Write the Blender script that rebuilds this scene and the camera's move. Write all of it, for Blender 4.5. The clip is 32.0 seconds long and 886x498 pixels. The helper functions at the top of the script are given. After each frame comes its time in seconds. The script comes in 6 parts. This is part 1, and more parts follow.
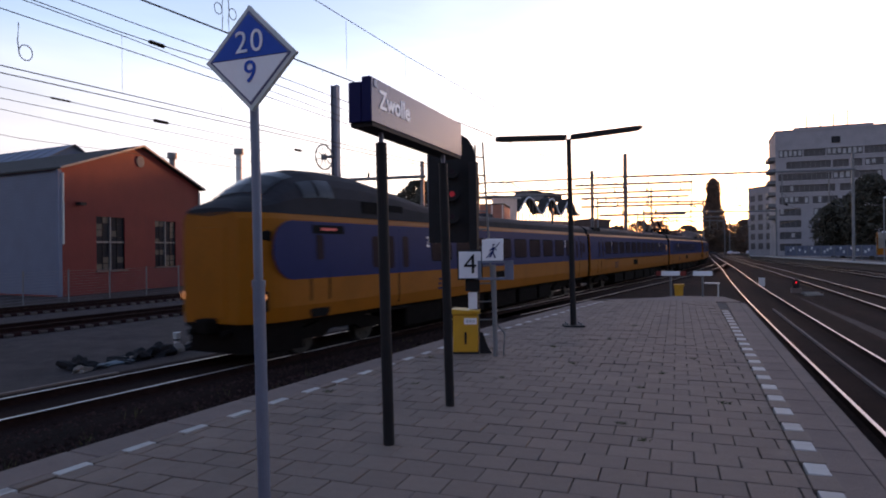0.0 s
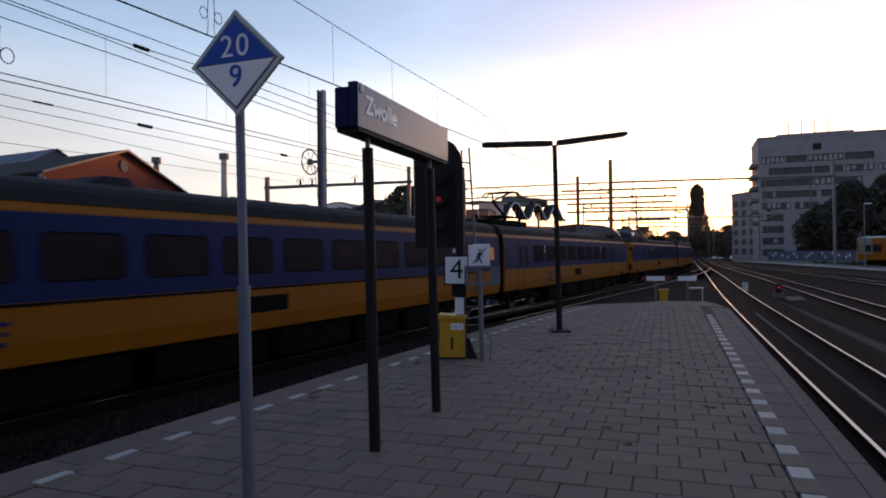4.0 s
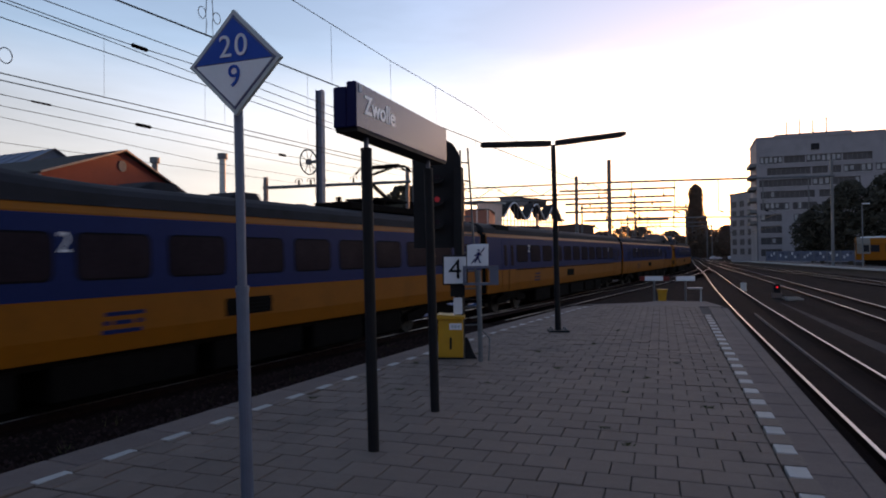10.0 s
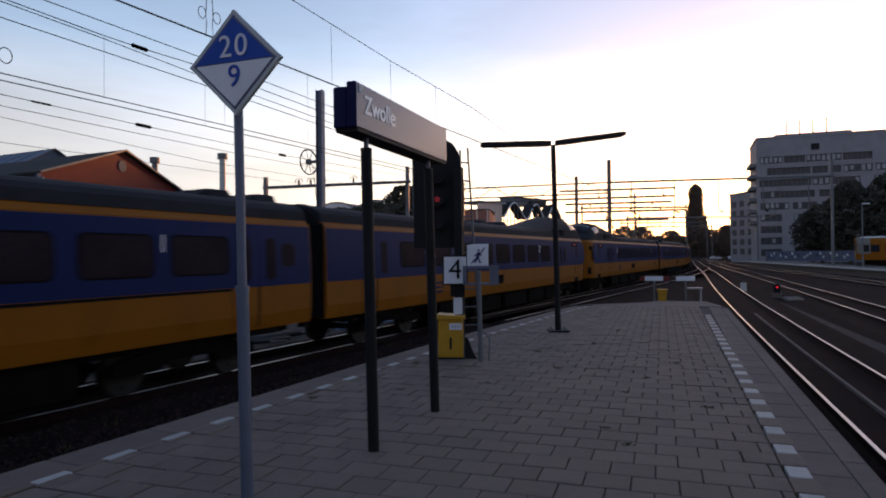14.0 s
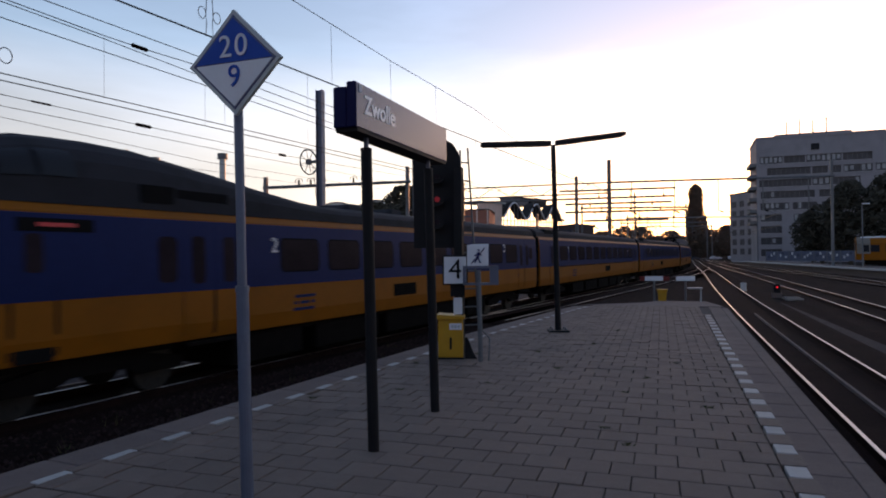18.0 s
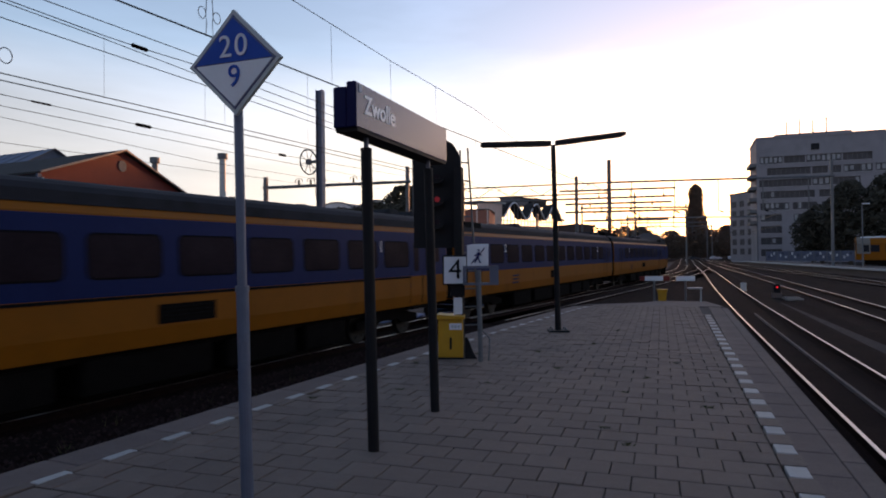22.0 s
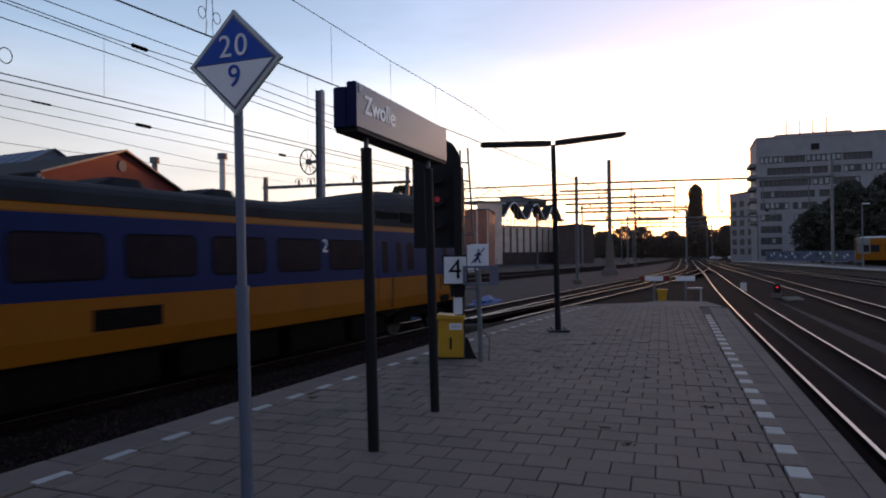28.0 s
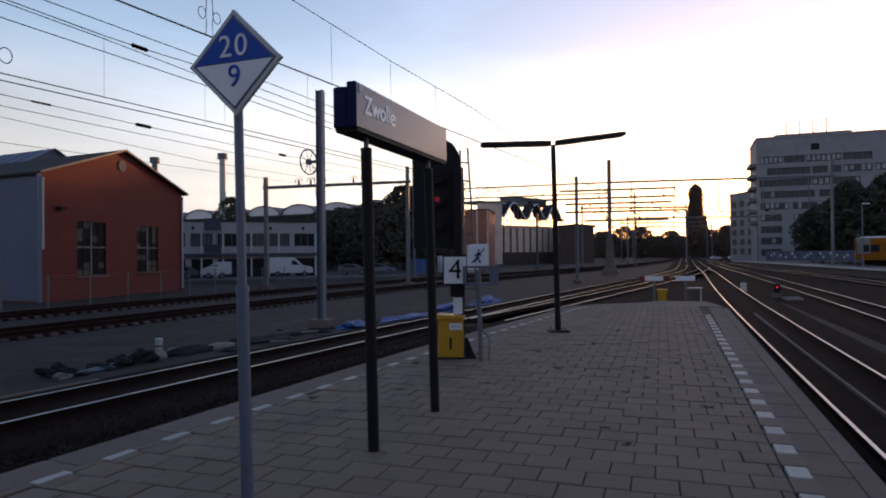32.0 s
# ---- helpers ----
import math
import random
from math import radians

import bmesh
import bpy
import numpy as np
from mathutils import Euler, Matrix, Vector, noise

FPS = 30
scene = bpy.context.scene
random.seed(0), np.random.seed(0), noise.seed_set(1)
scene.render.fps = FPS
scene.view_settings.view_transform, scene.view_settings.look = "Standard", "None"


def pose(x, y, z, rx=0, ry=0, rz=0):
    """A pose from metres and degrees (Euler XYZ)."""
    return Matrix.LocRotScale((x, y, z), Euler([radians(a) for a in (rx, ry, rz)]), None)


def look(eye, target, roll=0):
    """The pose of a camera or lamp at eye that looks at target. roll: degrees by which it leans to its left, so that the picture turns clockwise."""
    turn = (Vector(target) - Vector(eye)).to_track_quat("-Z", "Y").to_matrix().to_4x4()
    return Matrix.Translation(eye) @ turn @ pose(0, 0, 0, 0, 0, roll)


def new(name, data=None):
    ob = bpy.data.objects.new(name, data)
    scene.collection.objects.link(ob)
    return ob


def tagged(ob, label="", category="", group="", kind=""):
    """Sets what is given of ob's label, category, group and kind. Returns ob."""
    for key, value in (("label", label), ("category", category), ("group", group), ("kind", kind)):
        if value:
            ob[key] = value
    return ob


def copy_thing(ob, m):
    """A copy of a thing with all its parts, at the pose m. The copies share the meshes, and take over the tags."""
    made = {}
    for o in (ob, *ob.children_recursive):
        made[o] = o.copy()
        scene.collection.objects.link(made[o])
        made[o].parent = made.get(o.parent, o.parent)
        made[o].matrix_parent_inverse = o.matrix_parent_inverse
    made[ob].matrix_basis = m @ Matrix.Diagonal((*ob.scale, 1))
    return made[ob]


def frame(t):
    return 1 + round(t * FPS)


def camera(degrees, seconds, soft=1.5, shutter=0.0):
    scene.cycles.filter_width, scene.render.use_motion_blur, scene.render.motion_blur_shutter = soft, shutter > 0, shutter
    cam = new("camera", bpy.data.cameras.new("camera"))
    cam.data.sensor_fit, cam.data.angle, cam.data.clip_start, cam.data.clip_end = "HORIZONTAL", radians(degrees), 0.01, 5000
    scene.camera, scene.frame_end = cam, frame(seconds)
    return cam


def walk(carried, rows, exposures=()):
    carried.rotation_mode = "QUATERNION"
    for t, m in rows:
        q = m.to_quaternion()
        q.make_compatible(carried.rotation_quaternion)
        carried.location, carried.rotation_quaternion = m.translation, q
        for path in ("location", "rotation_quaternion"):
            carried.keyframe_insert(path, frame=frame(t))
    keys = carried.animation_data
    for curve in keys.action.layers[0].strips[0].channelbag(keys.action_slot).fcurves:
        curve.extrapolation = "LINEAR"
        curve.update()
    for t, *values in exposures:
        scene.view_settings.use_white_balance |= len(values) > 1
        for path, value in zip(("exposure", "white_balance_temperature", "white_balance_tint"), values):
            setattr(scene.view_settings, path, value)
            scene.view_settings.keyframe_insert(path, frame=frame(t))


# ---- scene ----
# The camera: handed still on the platform after a small turn at the start.
cam = camera(69.5, 32.0, soft=1.9, shutter=0.5)
EYE = (0.0, 0.0, 2.5)


def aim(left, down):
    """The still pose, turned left and down by degrees."""
    yaw, pitch = radians(18.86 + left), radians(0.56 - down)
    d = Vector((-math.sin(yaw) * math.cos(pitch), math.cos(yaw) * math.cos(pitch), math.sin(pitch)))
    return look(EYE, Vector(EYE) + d * 50, -0.6)


CAMERA_ROWS = [(0.0, aim(1.34, 0.46)), (0.5, aim(1.60, 0.30)), (1.0, aim(1.19, 0.20)), (1.5, aim(0.84, 0.13)), (2.0, aim(0.58, 0.05)),
               (2.5, aim(0.43, 0.0)), (3.0, aim(0.28, 0.0)), (3.5, aim(0.18, 0.0)), (4.5, aim(0.09, 0.0)), (5.5, aim(0.05, 0.0)),
               (6.5, aim(0.03, 0.0)), (8.0, aim(0.0, 0.0)), (32.0, aim(0.0, 0.0))]
walk(cam, CAMERA_ROWS, [(0.0, 3.4, 8800, 31), (0.5, 3.3, 8800, 29), (1.0, 3.05, 8800, 26), (2.0, 2.98, 8800, 24), (3.5, 2.91, 8800, 24), (8.0, 2.88, 8800, 24), (32.0, 2.88, 8800, 24)])

# ---- light: a clear evening, the sun low behind the tall block ----
SUN_AZ, SUN_EL = 7.6, 0.75
world = bpy.data.worlds.new("evening_sky")
scene.world = world
world.use_nodes = True
wt = world.node_tree
wt.nodes.clear()
w_out = wt.nodes.new("ShaderNodeOutputWorld")
w_bg = wt.nodes.new("ShaderNodeBackground")
w_sky = wt.nodes.new("ShaderNodeTexSky")
w_sky.sky_type = "NISHITA"
w_sky.sun_disc = False
w_sky.sun_elevation = radians(SUN_EL)
w_sky.sun_rotation = radians(SUN_AZ)
w_sky.dust_density = 0.6
w_sky.air_density = 1.0
w_sky.ozone_density = 2.6
w_bg.inputs["Strength"].default_value = 0.148
w_tc = wt.nodes.new("ShaderNodeTexCoord")
w_map = wt.nodes.new("ShaderNodeMapping")
w_map.inputs["Scale"].default_value = (1.0, 1.0, 4.5)
w_no = wt.nodes.new("ShaderNodeTexNoise")
w_no.inputs["Scale"].default_value = 2.3
w_no.inputs["Detail"].default_value = 6
w_ramp = wt.nodes.new("ShaderNodeMapRange")
w_ramp.inputs["From Min"].default_value = 0.40
w_ramp.inputs["From Max"].default_value = 0.80
w_ramp.inputs["To Max"].default_value = 0.75
w_mix = wt.nodes.new("ShaderNodeMix")
w_mix.data_type = "RGBA"
w_gain = wt.nodes.new("ShaderNodeMix")
w_gain.data_type = "RGBA"
w_gain.blend_type = "MULTIPLY"
w_gain.inputs[0].default_value = 1.0
w_gain.inputs[7].default_value = (1.46, 1.46, 1.50, 1)
wt.links.new(w_tc.outputs["Generated"], w_map.inputs["Vector"])
wt.links.new(w_map.outputs["Vector"], w_no.inputs["Vector"])
wt.links.new(w_no.outputs["Fac"], w_ramp.inputs["Value"])
wt.links.new(w_sky.outputs["Color"], w_gain.inputs[6])
wt.links.new(w_ramp.outputs["Result"], w_mix.inputs[0])
wt.links.new(w_sky.outputs["Color"], w_mix.inputs[6])
wt.links.new(w_gain.outputs[2], w_mix.inputs[7])
w_hs = wt.nodes.new("ShaderNodeHueSaturation")
w_dot = wt.nodes.new("ShaderNodeVectorMath")
w_dot.operation = "DOT_PRODUCT"
w_dot.inputs[1].default_value = (math.sin(radians(SUN_AZ)), math.cos(radians(SUN_AZ)), 0.0)
w_warm = wt.nodes.new("ShaderNodeMapRange")
w_warm.inputs["From Min"].default_value = 0.80
w_warm.inputs["From Max"].default_value = 0.985
w_warm.inputs["To Min"].default_value = 0.12
w_warm.inputs["To Max"].default_value = 0.80
wt.links.new(w_tc.outputs["Generated"], w_dot.inputs[0])
wt.links.new(w_dot.outputs["Value"], w_warm.inputs["Value"])
wt.links.new(w_warm.outputs["Result"], w_hs.inputs["Saturation"])
w_sep = wt.nodes.new("ShaderNodeSeparateXYZ")
w_low = wt.nodes.new("ShaderNodeMapRange")
w_low.inputs["From Min"].default_value = 0.07
w_low.inputs["From Max"].default_value = 0.30
w_low.inputs["To Min"].default_value = 0.95
w_low.inputs["To Max"].default_value = 0.0
wt.links.new(w_tc.outputs["Generated"], w_sep.inputs["Vector"])
wt.links.new(w_sep.outputs["Z"], w_low.inputs["Value"])
wt.links.new(w_low.outputs["Result"], w_hs.inputs["Fac"])
wt.links.new(w_mix.outputs[2], w_hs.inputs["Color"])
w_away = wt.nodes.new("ShaderNodeMapRange")
w_away.inputs["From Min"].default_value = 0.62
w_away.inputs["From Max"].default_value = 0.93
w_away.inputs["To Min"].default_value = 1.0
w_away.inputs["To Max"].default_value = 0.0
w_fac = wt.nodes.new("ShaderNodeMath")
w_fac.operation = "MULTIPLY"
w_haze = wt.nodes.new("ShaderNodeMix")
w_haze.data_type = "RGBA"
w_haze.blend_type = "MULTIPLY"
w_haze.inputs[7].default_value = (0.66, 0.80, 1.02, 1)
wt.links.new(w_dot.outputs["Value"], w_away.inputs["Value"])
wt.links.new(w_away.outputs["Result"], w_fac.inputs[0])
wt.links.new(w_low.outputs["Result"], w_fac.inputs[1])
wt.links.new(w_fac.outputs["Value"], w_haze.inputs[0])
wt.links.new(w_hs.outputs["Color"], w_haze.inputs[6])
wt.links.new(w_haze.outputs[2], w_bg.inputs["Color"])
wt.links.new(w_bg.outputs["Background"], w_out.inputs["Surface"])

sun_data = bpy.data.lights.new("sun", "SUN")
sun_data.energy = 0.7
sun_data.angle = radians(0.6)
sun_data.color = (1.0, 0.46, 0.2)
sun = new("sun", sun_data)
sa, se = radians(SUN_AZ), radians(SUN_EL)
SUN_WAY = Vector((math.sin(sa) * math.cos(se), math.cos(sa) * math.cos(se), math.sin(se)))
sun.matrix_world = look(SUN_WAY * 300, (0, 0, 0))


# ---- materials ----
def mat(name, color, rough=0.6, metal=0.0, var=0.18, scale=2.0, bump=0.0, bscale=60.0, island=0.0, rand=0.0, spec=0.5, stain=None):
    m = bpy.data.materials.new(name)
    m.use_nodes = True
    nt = m.node_tree
    b = nt.nodes["Principled BSDF"]
    b.inputs["Roughness"].default_value = rough
    b.inputs["Metallic"].default_value = metal
    b.inputs["Specular IOR Level"].default_value = spec
    tc = nt.nodes.new("ShaderNodeTexCoord")
    n1 = nt.nodes.new("ShaderNodeTexNoise")
    n1.inputs["Scale"].default_value = scale
    n1.inputs["Detail"].default_value = 4
    n2 = nt.nodes.new("ShaderNodeTexNoise")
    n2.inputs["Scale"].default_value = scale * 14
    n2.inputs["Detail"].default_value = 3
    for n in (n1, n2):
        nt.links.new(tc.outputs["Object"], n.inputs["Vector"])
    add = nt.nodes.new("ShaderNodeMath")
    add.operation = "MULTIPLY_ADD"
    add.inputs[1].default_value = 0.65
    half = nt.nodes.new("ShaderNodeMath")
    half.operation = "MULTIPLY"
    half.inputs[1].default_value = 0.35
    nt.links.new(n2.outputs["Fac"], half.inputs[0])
    nt.links.new(n1.outputs["Fac"], add.inputs[0])
    nt.links.new(half.outputs[0], add.inputs[2])
    rng = nt.nodes.new("ShaderNodeMapRange")
    rng.inputs["From Min"].default_value = 0.3
    rng.inputs["From Max"].default_value = 0.7
    rng.inputs["To Min"].default_value = 1 - var
    rng.inputs["To Max"].default_value = 1 + var
    nt.links.new(add.outputs[0], rng.inputs["Value"])
    last = rng.outputs["Result"]
    for amount, node_type, socket in ((island, "ShaderNodeNewGeometry", "Random Per Island"), (rand, "ShaderNodeObjectInfo", "Random")):
        if amount:
            src = nt.nodes.new(node_type)
            r2 = nt.nodes.new("ShaderNodeMapRange")
            r2.inputs["To Min"].default_value = 1 - amount
            r2.inputs["To Max"].default_value = 1 + amount
            nt.links.new(src.outputs[socket], r2.inputs["Value"])
            mu = nt.nodes.new("ShaderNodeMath")
            mu.operation = "MULTIPLY"
            nt.links.new(last, mu.inputs[0])
            nt.links.new(r2.outputs["Result"], mu.inputs[1])
            last = mu.outputs[0]
    vec = nt.nodes.new("ShaderNodeVectorMath")
    vec.operation = "SCALE"
    vec.inputs[0].default_value = color
    nt.links.new(last, vec.inputs["Scale"])
    col = vec.outputs["Vector"]
    if stain:
        scolor, sscale, amount = stain
        n3 = nt.nodes.new("ShaderNodeTexNoise")
        n3.inputs["Scale"].default_value = sscale
        n3.inputs["Detail"].default_value = 8
        n3.inputs["Roughness"].default_value = 0.65
        nt.links.new(tc.outputs["Object"], n3.inputs["Vector"])
        r3 = nt.nodes.new("ShaderNodeMapRange")
        r3.inputs["From Min"].default_value = 0.5
        r3.inputs["From Max"].default_value = 0.68
        r3.inputs["To Max"].default_value = amount
        nt.links.new(n3.outputs["Fac"], r3.inputs["Value"])
        mx = nt.nodes.new("ShaderNodeMix")
        mx.data_type = "RGBA"
        mx.inputs[7].default_value = (*scolor, 1)
        nt.links.new(r3.outputs["Result"], mx.inputs[0])
        nt.links.new(col, mx.inputs[6])
        col = mx.outputs[2]
    nt.links.new(col, b.inputs["Base Color"])
    if bump:
        n4 = nt.nodes.new("ShaderNodeTexNoise")
        n4.inputs["Scale"].default_value = bscale
        n4.inputs["Detail"].default_value = 5
        nt.links.new(tc.outputs["Object"], n4.inputs["Vector"])
        bp = nt.nodes.new("ShaderNodeBump")
        bp.inputs["Strength"].default_value = bump
        bp.inputs["Distance"].default_value = 0.02
        nt.links.new(n4.outputs["Fac"], bp.inputs["Height"])
        nt.links.new(bp.outputs["Normal"], b.inputs["Normal"])
    return m


def glow(name, color, strength):
    m = mat(name, color, 0.4, 0, 0.05)
    b = m.node_tree.nodes["Principled BSDF"]
    b.inputs["Emission Color"].default_value = (*color, 1)
    b.inputs["Emission Strength"].default_value = strength
    return m


TILE = mat("concrete_tile", (0.157, 0.110, 0.091), 0.8, 0, 0.16, 3, 0.5, 90, 0.10, 0.10, 0.35, ((0.080, 0.062, 0.050), 1.3, 0.5))
TILE_WHITE = mat("white_marking_tile", (0.36, 0.345, 0.325), 0.7, 0, 0.12, 6, 0.3, 90, 0, 0.1, 0.35, ((0.35, 0.33, 0.31), 5, 0.45))
JOINT = mat("dark_joint_sand", (0.035, 0.03, 0.028), 0.95, 0, 0.3, 20, 0.4, 120)
KERB = mat("platform_edge_concrete", (0.132, 0.094, 0.083), 0.85, 0, 0.2, 2.5, 0.5, 70, 0, 0.12, 0.35, ((0.09, 0.08, 0.075), 2, 0.6))
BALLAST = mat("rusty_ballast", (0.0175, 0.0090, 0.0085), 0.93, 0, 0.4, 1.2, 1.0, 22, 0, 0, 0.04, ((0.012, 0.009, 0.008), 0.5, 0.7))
# Lighter grey pane colour stands in for light reflected in the glass.
PANE_GLINT = mat("dusty_pane", (0.03, 0.03, 0.028), 0.45, 0, 0.4, 3.0)
SLEEPER_PALE = mat("worn_sleeper_end", (0.070, 0.058, 0.055), 0.9, 0, 0.3, 4.0, 0.3, 50, 0, 0.3, 0.1)
# Rust-brown siding bed, its colour darkened for the shadow beside the rails as well.
RUST_SHADOW_BED = mat("rusty_ballast", (0.020, 0.0080, 0.008), 0.9, 0, 0.3, 3.0, 0.4, 70, spec=0.03, stain=((0.026, 0.009, 0.008), 0.9, 0.5))
STONE = mat("ballast_stone", (0.038, 0.0215, 0.020), 0.92, 0, 0.3, 9, 0.5, 60, 0.5, 0, 0.08)
GROUND = mat("grey_yard_sand", (0.037, 0.0285, 0.030), 0.85, 0, 0.45, 1.6, 1.0, 20, 0, 0, 0.12, ((0.030, 0.025, 0.022), 0.35, 0.7))
ASPHALT = mat("yard_asphalt", (0.065, 0.065, 0.068), 0.9, 0, 0.2, 0.6, 0.5, 30)
RAIL_TOP = mat("polished_rail_head", (0.42, 0.40, 0.39), 0.34, 1.0, 0.1, 6)
RUST = mat("rusty_rail_web", (0.020, 0.009, 0.008), 0.9, 0.0, 0.35, 6, 0.4, 60, 0, 0, 0.08)
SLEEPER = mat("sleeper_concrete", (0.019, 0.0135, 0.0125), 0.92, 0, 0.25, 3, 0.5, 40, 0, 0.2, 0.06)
GALV = mat("galvanised_steel", (0.105, 0.130, 0.185), 0.5, 0.4, 0.16, 5, 0.1, 40)
GALV_DARK = mat("weathered_mast_steel", (0.12, 0.128, 0.14), 0.6, 0.3, 0.22, 3, 0.15, 30)
BLACK = mat("black_painted_steel", (0.011, 0.011, 0.013), 0.6, 0.0, 0.2, 5, 0.08, 60, 0, 0, 0.15)
WIRE = mat("dark_copper_wire", (0.04, 0.037, 0.035), 0.55, 0.4, 0.1, 3)
SIGN_BLUE = mat("sign_blue_enamel", (0.001, 0.065, 0.34), 0.5, 0, 0.06, 5, 0, 1, 0, 0, 0.12)
SIGN_NAVY = mat("station_sign_navy", (0.012, 0.018, 0.10), 0.2, 0, 0.08, 4)
SIGN_EDGE = mat("station_sign_edge", (0.004, 0.006, 0.05), 0.5, 0, 0.08, 4, 0, 1, 0, 0, 0.1)
LETTER_WHITE = mat("white_letter_film", (0.86, 0.87, 0.88), 0.2, 0, 0.04, 4)
SIGN_WHITE = mat("sign_white_enamel", (0.62, 0.64, 0.68), 0.5, 0, 0.06, 5, 0, 1, 0, 0, 0.2)
SIGN_GREY = mat("sign_grey_edge", (0.36, 0.39, 0.40), 0.5, 0.1, 0.1, 5)
YELLOW_BOX = mat("yellow_cabinet_paint", (0.46, 0.225, 0.012), 0.5, 0, 0.12, 5, 0.05, 40, 0, 0, 0.4, ((0.35, 0.20, 0.03), 6, 0.35))
T_YELLOW = mat("train_yellow_paint", (0.240, 0.073, 0.004), 0.5, 0, 0.10, 0.7, 0.03, 20, 0, 0, 0.12, ((0.16, 0.05, 0.004), 0.8, 0.45))
T_BLUE = mat("train_blue_paint", (0.0048, 0.0155, 0.076), 0.5, 0, 0.12, 0.8, 0.03, 20, 0, 0, 0.08, ((0.004, 0.010, 0.050), 0.8, 0.5))
T_ROOF = mat("train_grey_roof", (0.022, 0.023, 0.029), 0.75, 0, 0.18, 1.0, 0.08, 20, 0, 0, 0.1, ((0.012, 0.012, 0.012), 1.2, 0.6))
# Near-black base colour for underframe, bogies, insulators and pantographs.
T_UNDER = mat("near_black_underframe", (0.0075, 0.006, 0.0055), 0.95, 0, 0.35, 4, 0.3, 30, 0, 0, 0.05)
T_GLASS = mat("tinted_train_glass", (0.024, 0.0165, 0.021), 0.3, 0, 0.3, 1.0, 0, 1, 0, 0, 0.01)
T_SCREEN = mat("cab_window_glass", (0.012, 0.012, 0.015), 0.08, 0, 0.1, 1.0, 0, 1, 0, 0, 0.2)
T_RUBBER = mat("bellows_rubber", (0.006, 0.006, 0.0065), 0.9, 0, 0.2, 6, 0.2, 30, 0, 0, 0.1)
T_WHITE = mat("white_lettering", (0.62, 0.63, 0.66), 0.5, 0, 0.06, 4)
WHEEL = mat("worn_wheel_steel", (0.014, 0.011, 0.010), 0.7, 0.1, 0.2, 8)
RED_WALL = mat("red_painted_cladding", (0.148, 0.0215, 0.018), 0.75, 0, 0.12, 0.6, 0.12, 12, 0, 0, 0.3, ((0.118, 0.019, 0.016), 0.5, 0.5))
SILVER = mat("grey_corrugated_cladding", (0.075, 0.108, 0.175), 0.65, 0.0, 0.1, 0.8, 0.05, 20)
ROOF_DARK = mat("dark_bitumen_roof", (0.036, 0.036, 0.038), 0.9, 0, 0.2, 0.8, 0.3, 20, 0, 0, 0.12)
WHITE_WALL = mat("white_panel_wall", (0.27, 0.265, 0.29), 0.7, 0, 0.1, 0.5, 0.05, 20)
BLUE_PANEL = mat("dark_blue_panel", (0.018, 0.024, 0.055), 0.5, 0, 0.1, 2)
WIN = mat("dark_window_glass", (0.014, 0.015, 0.021), 0.3, 0, 0.2, 0.6, 0, 1, 0, 0, 0.08)
PALE_BRICK = mat("pale_brick_wall", (0.70, 0.50, 0.43), 0.85, 0, 0.15, 0.5, 0.3, 25, 0, 0, 0.3, ((0.40, 0.27, 0.22), 0.3, 0.4))
BRICK = mat("brown_brick", (0.34, 0.12, 0.085), 0.85, 0, 0.2, 0.8, 0.3, 30)
FLAT_WALL = mat("grey_apartment_wall", (0.255, 0.238, 0.262), 0.8, 0, 0.12, 0.25, 0.15, 15, 0, 0, 0.3, ((0.14, 0.14, 0.15), 0.12, 0.5))
FLAT_BAND = mat("dark_balcony_band", (0.12, 0.12, 0.13), 0.7, 0, 0.2, 0.5)
BLOCK_GLASS = mat("dull_block_glass", (0.060, 0.057, 0.066), 0.35, 0, 0.3, 0.8, 0, 1, 0, 0, 0.2)
BLIND = mat("dull_window_blind", (0.30, 0.30, 0.32), 0.8, 0, 0.3, 0.8)
# Opaque pale coat: sky light painted onto the arch panes; a container's paint too.
ARCH_PANE = mat("sky_pale_coat", (0.62, 0.58, 0.60), 0.5, 0, 0.12, 0.4)
CURTAIN = mat("pale_window_blinds", (0.42, 0.44, 0.47), 0.8, 0, 0.25, 0.6)
BARN = mat("brown_barn_boards", (0.085, 0.058, 0.055), 0.85, 0, 0.2, 0.5, 0.2, 10, 0, 0, 0.15)
LEAF = mat("tree_leaves", (0.050, 0.044, 0.032), 0.85, 0, 0.3, 0.6, 0, 1, 0.28, 0, 0.3)
# Paler, redder leaves for far trees: sunset haze and glare put into the colour.
LEAF_HAZED = mat("hazed_tree_leaves", (0.095, 0.064, 0.048), 0.85, 0, 0.3, 0.6, 0, 1, 0.35, 0, 0.3)
BARK = mat("tree_bark", (0.07, 0.052, 0.038), 0.9, 0, 0.25, 4, 0.5, 20)
WEED = mat("dry_weeds", (0.075, 0.075, 0.030), 0.85, 0, 0.3, 4, 0, 1, 0.5, 0, 0.2)
TARP_BLUE = mat("blue_tarpaulin", (0.001, 0.065, 0.22), 0.6, 0, 0.2, 3, 0.3, 12)
TEAL_SHEET = mat("dull_teal_sheet", (0.035, 0.075, 0.095), 0.6, 0, 0.3, 4, 0.3, 12)
TARP_DARK = mat("black_plastic_sheet", (0.016, 0.016, 0.018), 0.8, 0, 0.2, 3, 0.3, 12, 0, 0, 0.15)
BURLAP = mat("pale_sack_cloth", (0.17, 0.155, 0.14), 0.9, 0, 0.2, 6, 0.3, 30)
VAN_WHITE = mat("white_van_paint", (0.45, 0.47, 0.51), 0.35, 0, 0.05, 2)
CAR_DARK = mat("dark_car_paint", (0.06, 0.065, 0.08), 0.35, 0, 0.1, 2)
